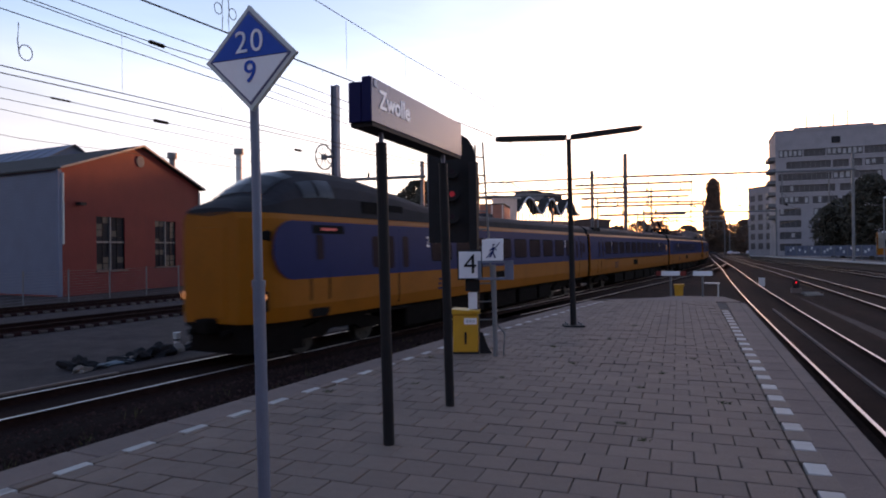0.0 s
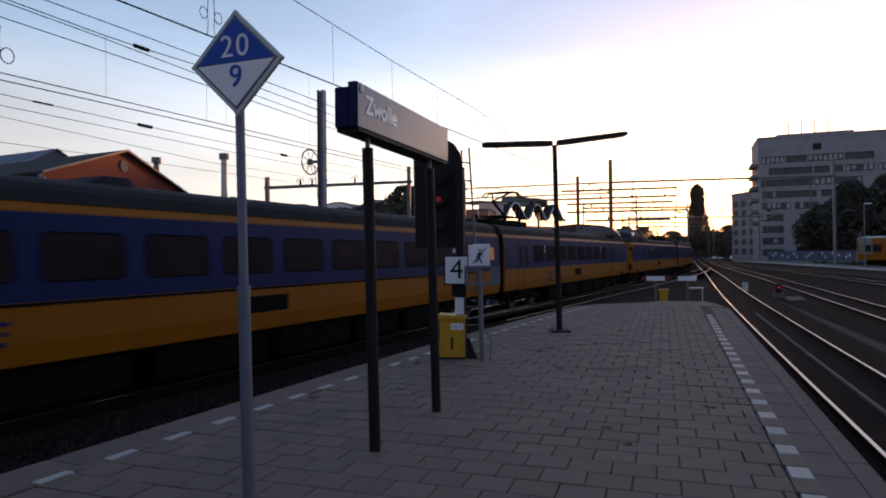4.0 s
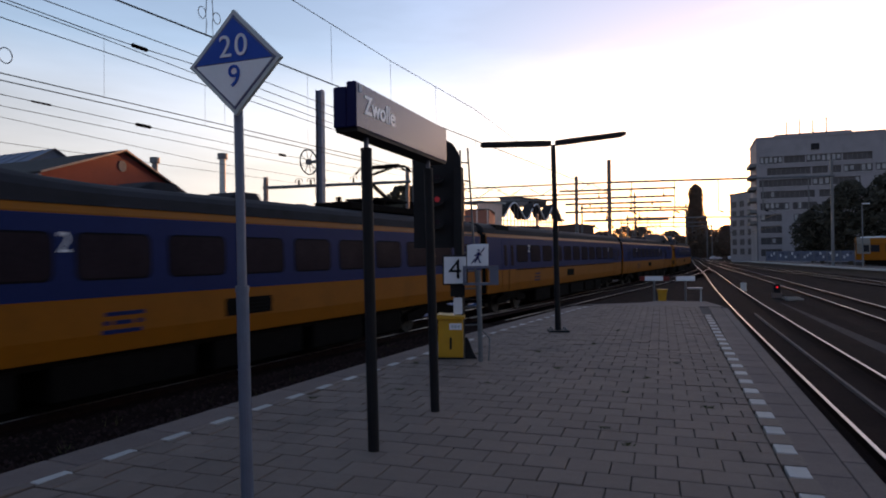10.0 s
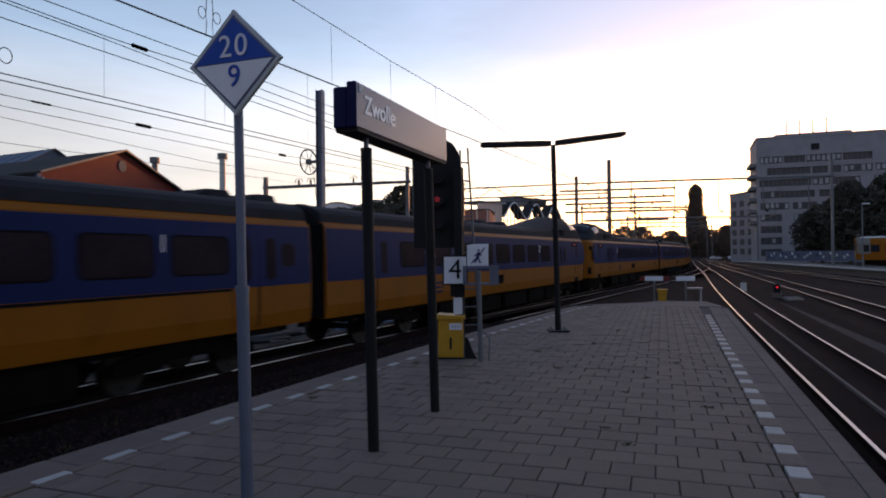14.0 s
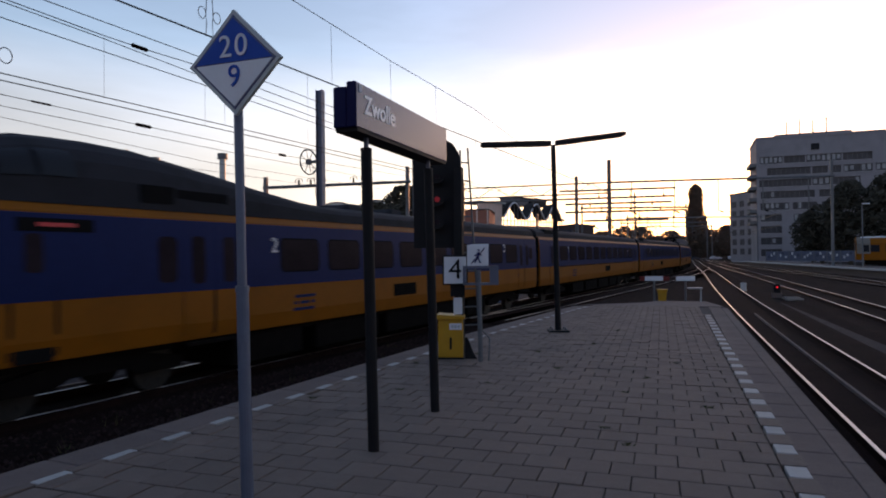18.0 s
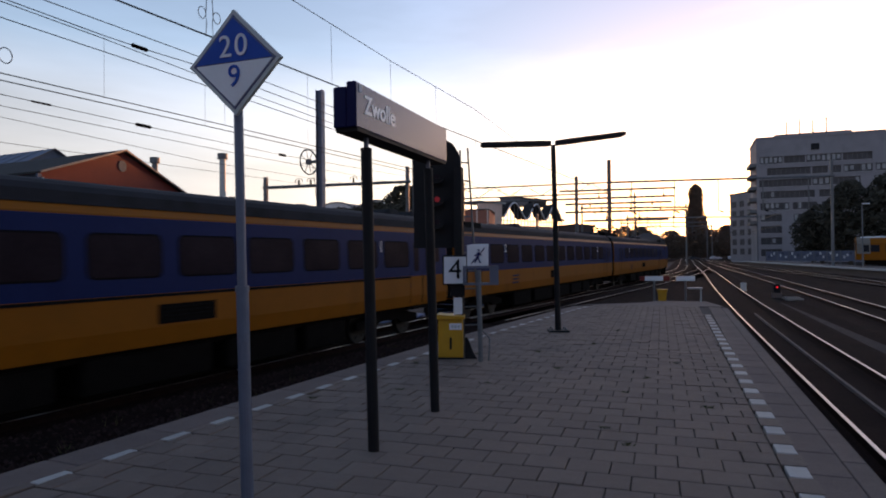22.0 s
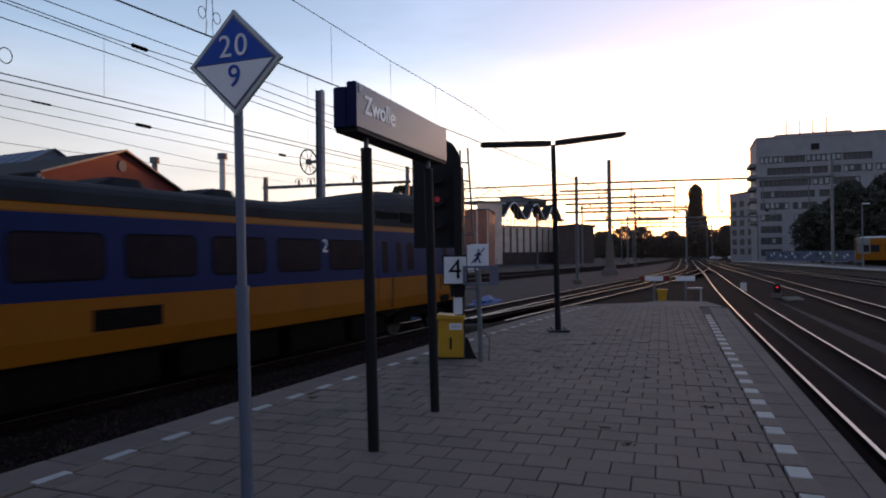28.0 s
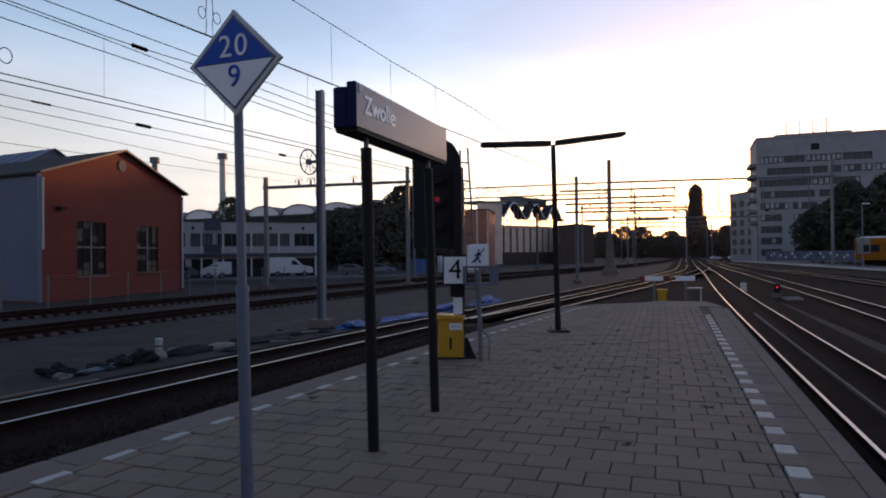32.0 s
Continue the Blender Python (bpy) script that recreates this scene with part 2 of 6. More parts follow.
HORIZON_BLUE = mat("pale_blue_fence_panel", (0.07, 0.085, 0.13), 0.8, 0, 0.25, 0.5)
PALE_EDGE = mat("pale_platform_edge", (0.42, 0.40, 0.39), 0.85, 0, 0.15, 1.0)
RUST_TOP = mat("dull_rusty_rail_head", (0.030, 0.018, 0.016), 0.8, 0.0, 0.2, 6, 0, 1, 0, 0, 0.1)
TYRE = mat("tyre_rubber", (0.02, 0.02, 0.02), 0.85, 0, 0.1, 8)
RED_LIGHT = glow("red_signal_lamp", (1.0, 0.02, 0.04), 0.13)
RED_DIM = glow("dim_red_signal_lamp", (0.5, 0.01, 0.02), 0.006)
HEAD_LIGHT = glow("warm_headlamp", (1.0, 0.45, 0.2), 0.07)
WARM_WIN = glow("lit_carriage_window", (0.85, 0.32, 0.07), 0.0004)


# ---- building blocks ----
def part(name, bm, material, parent=None, label="", smooth=False, kind=""):
    me = bpy.data.meshes.new(name)
    bmesh.ops.recalc_face_normals(bm, faces=bm.faces)
    bm.to_mesh(me)
    bm.free()
    me.materials.append(material)
    if smooth:
        me.shade_smooth()
    ob = new(name, me)
    if parent:
        ob.parent = parent
    return tagged(ob, label=label, kind=kind)


def sharing(name, ob, parent, m):
    """Another object on the same mesh."""
    o = new(name, ob.data)
    o.parent = parent
    o.matrix_basis = m
    return o


def empty(name, m, label="", category="", group="", kind=""):
    ob = new(name)
    ob.matrix_basis = m
    return tagged(ob, label, category, group, kind)


def B():
    return bmesh.new()


def box(bm, c, s, rz=0.0, bevel=0.0):
    m = Matrix.Translation(c) @ Matrix.Rotation(rz, 4, "Z") @ Matrix.Diagonal((*s, 1))
    r = bmesh.ops.create_cube(bm, size=1.0, matrix=m)
    if bevel:
        edges = {e for v in r["verts"] for e in v.link_edges}
        bmesh.ops.bevel(bm, geom=list(edges), offset=bevel, segments=1, affect="EDGES")
    return bm


def boxb(c, s, rz=0.0, bevel=0.0):
    return box(B(), c, s, rz, bevel)


def rod(bm, p, q, r, seg=8, r2=None):
    p, q = Vector(p), Vector(q)
    d = q - p
    m = Matrix.Translation((p + q) / 2) @ d.to_track_quat("Z", "Y").to_matrix().to_4x4()
    bmesh.ops.create_cone(bm, cap_ends=True, segments=seg, radius1=r, radius2=r if r2 is None else r2, depth=d.length, matrix=m)
    return bm


def tube(bm, pts, r, seg=5):
    """A thin bent tube along points."""
    pts = [Vector(p) for p in pts]
    rings = []
    for i, p in enumerate(pts):
        d = (pts[min(i + 1, len(pts) - 1)] - pts[max(i - 1, 0)]).normalized()
        side = d.cross(Vector((0, 0, 1)))
        side = side.normalized() if side.length > 1e-4 else Vector((1, 0, 0))
        up = side.cross(d)
        rings.append([bm.verts.new(p + r * (math.cos(a) * side + math.sin(a) * up)) for a in (2 * math.pi * k / seg for k in range(seg))])
    for a, b in zip(rings, rings[1:]):
        for k in range(seg):
            bm.faces.new((a[k], a[(k + 1) % seg], b[(k + 1) % seg], b[k]))
    return bm


def prism(bm, poly, axis, a, b):
    """A polygon in the plane across axis ('x': (y, z), 'y': (x, z), 'z': (x, y)), drawn out from a to b."""
    def at(p, t):
        return {"x": (t, *p), "y": (p[0], t, p[1]), "z": (*p, t)}[axis]
    v0 = [bm.verts.new(at(p, a)) for p in poly]
    v1 = [bm.verts.new(at(p, b)) for p in poly]
    bm.faces.new(v0)
    bm.faces.new(v1[::-1])
    n = len(poly)
    for i in range(n):
        bm.faces.new((v0[i], v0[(i + 1) % n], v1[(i + 1) % n], v1[i]))
    return bm


def loft(bm, sections, cap=True):
    rings = [[bm.verts.new(p) for p in s] for s in sections]
    n = len(rings[0])
    for a, b in zip(rings, rings[1:]):
        for k in range(n):
            bm.faces.new((a[k], a[(k + 1) % n], b[(k + 1) % n], b[k]))
    if cap:
        bm.faces.new(rings[0][::-1])
        bm.faces.new(rings[-1])
    return bm


def lettering(text, size, material, parent, m, name="lettering", depth=0.003, weight=0.0):
    cu = bpy.data.curves.new(name, "FONT")
    cu.body, cu.size, cu.extrude, cu.align_x, cu.align_y = text, size, depth, "CENTER", "CENTER"
    cu.offset = weight
    tmp = new(name, cu)
    dg = bpy.context.evaluated_depsgraph_get()
    me = bpy.data.meshes.new_from_object(tmp.evaluated_get(dg))
    bpy.data.objects.remove(tmp)
    me.materials.clear()
    me.materials.append(material)
    ob = new(name, me)
    ob.parent = parent
    ob.matrix_basis = m
    return ob


def facing(pl, pr, z=0.0):
    """The pose of a front that runs from pl to pr, as seen from outside: x along it, y into it."""
    return pose(pl[0], pl[1], z, 0, 0, math.degrees(math.atan2(pr[1] - pl[1], pr[0] - pl[0])))


def wall_with_openings(bm, x0, x1, z0, z1, holes, thick, y=0.0):
    """A wall in the plane y, thick inwards, with rectangular holes (x0, x1, z0, z1)."""
    xs = sorted({x0, x1, *[h[0] for h in holes], *[h[1] for h in holes]})
    zs = sorted({z0, z1, *[h[2] for h in holes], *[h[3] for h in holes]})
    solid = {}
    for i in range(len(xs) - 1):
        for k in range(len(zs) - 1):
            cx, cz = (xs[i] + xs[i + 1]) / 2, (zs[k] + zs[k + 1]) / 2
            solid[i, k] = not any(h[0] < cx < h[1] and h[2] < cz < h[3] for h in holes)
    def quad(*pts):
        bm.faces.new([bm.verts.new(p) for p in pts])
    for (i, k), s in solid.items():
        if not s:
            continue
        a, b, c, d = xs[i], xs[i + 1], zs[k], zs[k + 1]
        quad((a, y, c), (b, y, c), (b, y, d), (a, y, d))
        quad((a, y + thick, c), (a, y + thick, d), (b, y + thick, d), (b, y + thick, c))
        for di, dk, pts in ((-1, 0, ((a, y, c), (a, y, d), (a, y + thick, d), (a, y + thick, c))), (1, 0, ((b, y, c), (b, y + thick, c), (b, y + thick, d), (b, y, d))),
                            (0, -1, ((a, y, c), (a, y + thick, c), (b, y + thick, c), (b, y, c))), (0, 1, ((a, y, d), (b, y, d), (b, y + thick, d), (a, y + thick, d)))):
            if not solid.get((i + di, k + dk), False):
                quad(*pts)
    bmesh.ops.remove_doubles(bm, verts=bm.verts, dist=0.0005)
    return bm


# ---- the plan ----
PLAT = 0.84
LEFT_EDGE = [(-40.0, -8.1), (3.6, -4.92), (8.3, -4.52), (11.3, -4.22), (15.5, -3.68), (18.7, -3.2), (21.5, -2.55)]
TRAIN_LINE = [(-420, -58.9), (-20, -13.55), (2, -11.06), (8, -10.38), (14, -9.50), (20, -8.64), (27, -7.66), (35, -6.59), (45, -5.17), (58, -3.11), (75, -0.44), (90, 1.75), (105, 2.95),
              (140, 4.2), (200, 6.0), (330, 10.2), (420, 13.2)]


def lerp_line(line, y):
    for (a, xa), (b, xb) in zip(line, line[1:]):
        if y <= b:
            return xa + (xb - xa) * (y - a) / (b - a)
    return line[-1][1]


def smooth_line(line, step=1.0, rounds=3):
    """Points (x, y) along a line of (y, x), its corners rounded."""
    y0, y1 = line[0][0], line[-1][0]
    n = int((y1 - y0) / step)
    ys = [y0 + (y1 - y0) * i / n for i in range(n + 1)]
    xs = np.array([lerp_line(line, y) for y in ys])
    k = max(3, int(9 / step))
    for _ in range(rounds):
        pad = np.concatenate([2 * xs[0] - xs[k:0:-1], xs, 2 * xs[-1] - xs[-2:-k - 2:-1]])
        xs = np.convolve(pad, np.ones(2 * k + 1) / (2 * k + 1), "valid")
    return [Vector((float(x), y, 0)) for x, y in zip(xs, ys)]


def offset_line(pts, d):
    out = []
    for i, p in enumerate(pts):
        t = (pts[min(i + 1, len(pts) - 1)] - pts[max(i - 1, 0)]).normalized()
        out.append(p + Vector((t.y, -t.x, 0)) * d)
    return out


def ribbon(bm, pts, prof):
    """A profile [(across, up)] swept along points, open at the ends."""
    rows = []
    for i, p in enumerate(pts):
        t = (pts[min(i + 1, len(pts) - 1)] - pts[max(i - 1, 0)]).normalized()
        r = Vector((t.y, -t.x, 0))
        rows.append([bm.verts.new(p + r * a + Vector((0, 0, u))) for a, u in prof])
    for a, b in zip(rows, rows[1:]):
        for k in range(len(prof) - 1):
            bm.faces.new((a[k], a[k + 1], b[k + 1], b[k]))
    return bm


# ---- ground ----
def make_ground():
    bm = B()
    n = 60
    grid = {}
    for i in range(n + 1):
        for j in range(n + 1):
            u, v = (i / n * 2 - 1), (j / n * 2 - 1)
            x, y = 2200 * u ** 3 + 40 * u, 2200 * v ** 3 + 60 * v
            z = -0.27 + (0.03 * noise.noise((x * 0.2, y * 0.2, 0)) if abs(x) < 80 else 0)
            grid[i, j] = bm.verts.new((x, y, z))
    for i in range(n):
        for j in range(n):
            bm.faces.new((grid[i, j], grid[i + 1, j], grid[i + 1, j + 1], grid[i, j + 1]))
    tagged(part("ground", bm, GROUND), "grey sandy railway yard ground with dirt patches", "ground", kind="structure")


make_ground()

RAIL_WEB = [(-0.068, -0.172), (-0.068, -0.160), (-0.012, -0.140), (-0.012, -0.045), (-0.034, -0.034), (-0.034, -0.004)]


def railway(label, line, y0, y1, near0, near1, siding=False, step=1.0):
    """A track along a line of (y, x): bed, two rails with polished heads, sleepers."""
    pts = [p for p in smooth_line(line, step) if y0 <= p.y <= y1]
    t = empty("railway_track", Matrix(), label, "railway track", "yard tracks", "structure")
    part("ballast_bed", ribbon(B(), pts, [(-1.27, -0.27), (-1.16, -0.15), (1.16, -0.15), (1.27, -0.27)] if siding else [(-2.4, -0.26), (-1.75, -0.159), (1.75, -0.159), (2.4, -0.26)]), RUST_SHADOW_BED if siding else BALLAST, t)
    for s in (-0.755, 0.755):
        line_r = offset_line(pts, s)
        prof = RAIL_WEB + [(-a, u) for a, u in RAIL_WEB[::-1]]
        rail = part("rail", ribbon(B(), line_r, prof), RUST, t)
        part("rail_head", ribbon(B(), line_r, [(-0.034, -0.010), (-0.028, 0.0), (0.028, 0.0), (0.034, -0.010)]), RUST_TOP if siding else RAIL_TOP, rail, "dull running surface" if siding else "polished running surface")
    one = None
    far = B()
    run = 0.0
    for a, b in zip(pts, pts[1:]):
        d = (b - a).length
        while run < d:
            p = a.lerp(b, run / d)
            rz = math.atan2(b.y - a.y, b.x - a.x) - math.pi / 2
            if near0 <= p.y <= near1:
                m = Matrix.Translation((p.x, p.y, 0)) @ Matrix.Rotation(rz, 4, "Z")
                if one is None:
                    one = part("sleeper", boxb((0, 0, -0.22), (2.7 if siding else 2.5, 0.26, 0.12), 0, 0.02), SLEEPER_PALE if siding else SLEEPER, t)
                    one.matrix_basis = m
                else:
                    sharing("sleeper", one, t, m)
            elif p.y > near1 and p.y < 140:
                box(far, (p.x, p.y, -0.22), (2.5, 0.26, 0.12), rz)
            run += 0.6
        run -= d
    if len(far.verts):
        part("distant_sleepers", far, SLEEPER, t, kind="stuff")
    else:
        far.free()
    return t


# ---- the platform ----
def make_platform():
    edge_l = [Vector((x, y, 0)) for x, y in ((p.x, p.y) for p in smooth_line([(y, x) for y, x in LEFT_EDGE], 0.5, 1))]
    y_end = 21.3
    bm = B()
    left = [p for p in edge_l if p.y <= y_end]
    poly = [(p.x + 0.02, p.y) for p in left] + [(1.80, y_end), (1.32, 0), (1.32, -40)]
    prism(bm, poly, "z", -0.27, PLAT - 0.035)
    plat = tagged(part("platform", bm, JOINT), "long grey tiled station platform with white dashed edges", "platform", kind="structure")

    # Edge stones along both sides; the straight side has a slab row behind a narrow stone.
    for name, across, wide, long in (("edge_stone", -0.09, 0.176, 1.0), ("edge_slab", -0.352, 0.34, 0.6)):
        one = None
        for k in range(int(-24 / long), int(21 / long)):
            y = k * long + 0.3
            if y > y_end - long / 2:
                continue
            m = pose(1.37 + 0.0235 * max(0.0, y) + across, y, 0, 0, 0, -1.35 if y > 0 else 0.0)
            if one is None:
                one = part(name, boxb((0, 0, PLAT - 0.092), (wide, long - 0.008, 0.18), 0, 0.008), KERB, plat)
                one.matrix_basis = m
            else:
                sharing(name, one, plat, m)
    acc, marks = 0.0, []
    for a, b in zip(left, left[1:]):
        if b.y < -10:
            continue
        d = (b - a).length
        while acc < d:
            marks.append((a.lerp(b, acc / d), math.degrees(math.atan2(b.y - a.y, b.x - a.x)) - 90))
            acc += 1.0
        acc -= d
    for p, rz in marks:
        m = pose(p.x, p.y, 0, 0, 0, rz) @ pose(0.1725, 0, 0)
        if p is marks[0][0]:
            wide = part("edge_stone", boxb((0.03, 0, PLAT - 0.09), (0.405, 0.992, 0.18), 0, 0.012), KERB, plat)
            wide.matrix_basis = m
        else:
            sharing("edge_stone", wide, plat, m)

    def mark_x(y):
        return 0.955 + 0.0145 * (y - 5.4)

    # White markings: every other tile of the second row.
    white = None
    slim = part("white_tile", boxb((0, 0, 0), (0.095, 0.28, 0.05), 0, 0.005), TILE_WHITE, plat)
    slim.matrix_basis = pose(-4.44, 3.05, PLAT - 0.0215, 0, 0, -5)
    slim_grey = part("edge_tile", boxb((0, 0, 0), (0.095, 0.31, 0.05), 0, 0.005), TILE, plat)
    slim_grey.matrix_basis = pose(-4.44, 2.75, PLAT - 0.022, 0, 0, -5)
    for k in range(-14, 22):
        y = 5.42 + 0.603 * k
        m = pose(mark_x(y), y, PLAT - 0.0215, 0, 0, -0.8)
        if white is None:
            white = part("white_tile", boxb((0, 0, 0), (0.155, 0.255, 0.05), 0, 0.005), TILE_WHITE, plat)
            white.matrix_basis = m
        else:
            sharing("white_tile", white, plat, m)
        grey = part("edge_tile", boxb((0, 0, 0), (0.19, 0.30, 0.05), 0, 0.005), TILE, plat) if k == -14 else sharing("edge_tile", grey, plat, pose(0, 0, 0))
        grey.matrix_basis = pose(mark_x(y + 0.3), y + 0.3, PLAT - 0.022, 0, 0, -0.8)
    # Along the curved side.
    line = [p for p in offset_line(edge_l, 0.46) if -6 < p.y < y_end]
    acc, start = 0.0, 0
    # first mark falls at y = 3.65
    dists = [0.0]
    for a, b in zip(line, line[1:]):
        dists.append(dists[-1] + (b - a).length)
    ys = np.array([p.y for p in line])
    s0 = float(np.interp(3.65, ys, dists))
    for k in range(-14, 60):
        for half in (0, 1):
            s = s0 + 0.6 * k + 0.3 * half
            if not 0.2 < s < dists[-1] - 0.2:
                continue
            x, y = (float(np.interp(s, dists, [coordinate(p, i) for p in line])) for i in (0, 1))
            x2, y2 = (float(np.interp(s + 0.1, dists, [coordinate(p, i) for p in line])) for i in (0, 1))
            m = pose(x, y, PLAT - (0.022 if half else 0.0215), 0, 0, math.degrees(math.atan2(y2 - y, x2 - x)) - 90)
            sharing("edge_tile" if half else "white_tile", slim_grey if half else slim, plat, m)

    # The paving: 30 cm tiles in half bond.
    rnd = random.Random(3)
    verts, faces = [], []
    near_n = 0
    for r in range(-50, 71):
        y0 = 5.255 + 0.3 * (r - 16)
        if y0 > y_end - 0.3 or y0 < -6:
            continue
        xe = float(np.interp(y0 + 0.15, [p.y for p in edge_l], [p.x for p in edge_l])) + 0.515
        k = 0
        while True:
            x1 = 1.422 - 0.33 * k + (0.165 if r % 2 else 0.0)
            x0 = x1 - 0.33
            k += 1
            if x1 < xe + 0.05:
                break
            x1c, x0c = min(x1, mark_x(y0) - 0.098), max(x0, xe)
            if x1c - x0c < 0.03:
                continue
            dz = rnd.gauss(0, 0.0022)
            full = x1c - x0c > 0.325
            tilt = (rnd.gauss(0, 0.25), rnd.gauss(0, 0.25), rnd.gauss(0, 0.5))
            cx, cy = (x0c + x1c) / 2, y0 + 0.15
            if full and near_n < 280 and 3.0 < y0 < 9.0 and -2.8 < x0:
                if near_n == 0:
                    tile = part("paving_tile", boxb((0, 0, 0), (0.322, 0.293, 0.05), 0, 0.006), TILE, plat)
                (tile if near_n == 0 else sharing("paving_tile", tile, plat, Matrix())).matrix_basis = pose(cx, cy, PLAT - 0.022 + dz, *tilt)
                near_n += 1
                continue
            hx, hy, n0 = (x1c - x0c) / 2 - 0.005 - rnd.random() * 0.003, 0.145 - rnd.random() * 0.002, len(verts)
            rx, ry = radians(tilt[0]), radians(tilt[1])
            for inset, z in ((0, -0.03), (0, 0.0), (0.006, 0.004)):
                for sx, sy in ((-1, -1), (1, -1), (1, 1), (-1, 1)):
                    px, py = sx * (hx - inset), sy * (hy - inset)
                    verts.append((cx + px, cy + py, PLAT - 0.002 + z + dz + py * rx - px * ry))
            for lo in (0, 4):
                for q in range(4):
                    faces.append((n0 + lo + q, n0 + lo + (q + 1) % 4, n0 + lo + 4 + (q + 1) % 4, n0 + lo + 4 + q))
            faces.append((n0 + 8, n0 + 9, n0 + 10, n0 + 11))
    me = bpy.data.meshes.new("paving")
    me.from_pydata(verts, [], faces)
    me.materials.append(TILE)
    ob = new("paving", me)
    ob.parent = plat
    tagged(ob, kind="stuff")
    return plat


def coordinate(p, i):
    return p[i]


def make_ramp():
    """The paved slope at the platform's end."""
    bm = B()
    outline = [(21.3, -2.52, 1.80, 0.83), (23.5, -1.5, 1.82, 0.72), (27, -0.6, 1.85, 0.52), (31, -0.25, 1.88, 0.30), (36, 0.3, 1.9, -0.05), (38, 0.8, 1.9, -0.26)]
    secs = [[(xl, y, -0.28), (xl, y, z), (xr, y, z), (xr, y, -0.28)] for y, xl, xr, z in outline]
    loft(bm, secs)
    tagged(part("ramp", bm, KERB), "worn concrete ramp at the platform's end", "ramp", kind="structure")


# ---- the train ----
HALF = 1.41


def half_width(z):
    return HALF - 0.07 * max(0.0, (z - 2.0) / 1.4) ** 2 - 0.8 * max(0.0, z - 3.25) - 0.05 * max(0.0, (1.25 - z) / 0.35)


def nose_shrink(d):
    """Share of the width that is left at d metres behind the very front."""
    if d > 1.25:
        return 1.0
    q = 1 - d / 1.25
    return math.sqrt(max(0.0, 1 - 0.62 * q ** 2.4))


def roof_height(d, cab):
    """Height of the roof's crest at d metres behind the front of a cab."""
    if not cab:
        return 3.88
    pts = [(0.0, 3.5), (0.3, 3.66), (0.8, 3.82), (1.15, 4.12), (1.6, 4.42), (2.4, 4.60), (3.4, 4.65), (4.6, 4.61), (6.0, 4.43), (7.5, 4.18), (9.2, 3.94), (10.0, 3.88)]
    return lerp_line([(a, b) for a, b in pts], min(d, 10.0)) if d < 10 else 3.88


def coach_sections(xs, front, rear, z_list):
    out = []
    for x in xs:
        w = 1.0
        if front:
            w = min(w, nose_shrink(front - x))
        if rear:
            w = min(w, nose_shrink(rear + x))
        out.append([(x, half_width(z) * w, z) for z in z_list] + [(x, -half_width(z) * w, z) for z in reversed(z_list)])
    return out


def rounded_panel(bm, x0, x1, z0, z1, y, thick, r0, r1, n=7):
    """A plate on the side y with its ends rounded by r0 (at x0) and r1 (at x1), following the side's lean."""
    s = 1 if y > 0 else -1
    zs = sorted({z0 + (z1 - z0) * (1 - math.cos(math.pi * k / (2 * n))) / 2 for k in range(2 * n + 1)} | {z for z in (2.0, 2.5, 3.0) if z0 < z < z1})

    def inset(z, r):
        r = min(r, (z1 - z0) / 2)
        e = max(0.0, r - min(z - z0, z1 - z))
        return r - math.sqrt(max(0.0, r * r - e * e))
    rows = []
    for z in zs:
        a, b = x0 + inset(z, r0), x1 - inset(z, r1)
        yo, yi = s * (half_width(z) + thick), s * (half_width(z) - 0.012)
        rows.append([bm.verts.new(p) for p in ((a, yi, z), (a, yo, z), (b, yo, z), (b, yi, z))])
    for p, q in zip(rows, rows[1:]):
        for k in range(3):
            bm.faces.new((p[k], p[k + 1], q[k + 1], q[k]))
    for r in (rows[0], rows[-1]):
        bm.faces.new(r)
    return bm


def side_strip(bm, x0, x1, z0, z1, s, thick, n=4):
    """A plain plate on a side, following its lean."""
    rows = []
    for k in range(n + 1):
        z = z0 + (z1 - z0) * k / n
        y = s * (half_width(z) + thick)
        rows.append((bm.verts.new((x0, y, z)), bm.verts.new((x1, y, z))))
    for a, b in zip(rows, rows[1:]):
        bm.faces.new((a[0], a[1], b[1], b[0]))
    y = s * (half_width(z0) - 0.01)
    for (va, vb), z in ((rows[0], z0), (rows[-1], z1)):
        y = s * (half_width(z) - 0.01)
        bm.faces.new((va, vb, bm.verts.new((x1, y, z)), bm.verts.new((x0, y, z))))
    for side in (0, 1):
        x = (x0, x1)[side]
        prev = None
        for k in range(n + 1):
            z = z0 + (z1 - z0) * k / n
            v = bm.verts.new((x, s * (half_width(z) - 0.01), z))
            if prev:
                bm.faces.new((prev[0], rows[k - 1][side], rows[k][side], v))
            prev = (v,)
    return bm


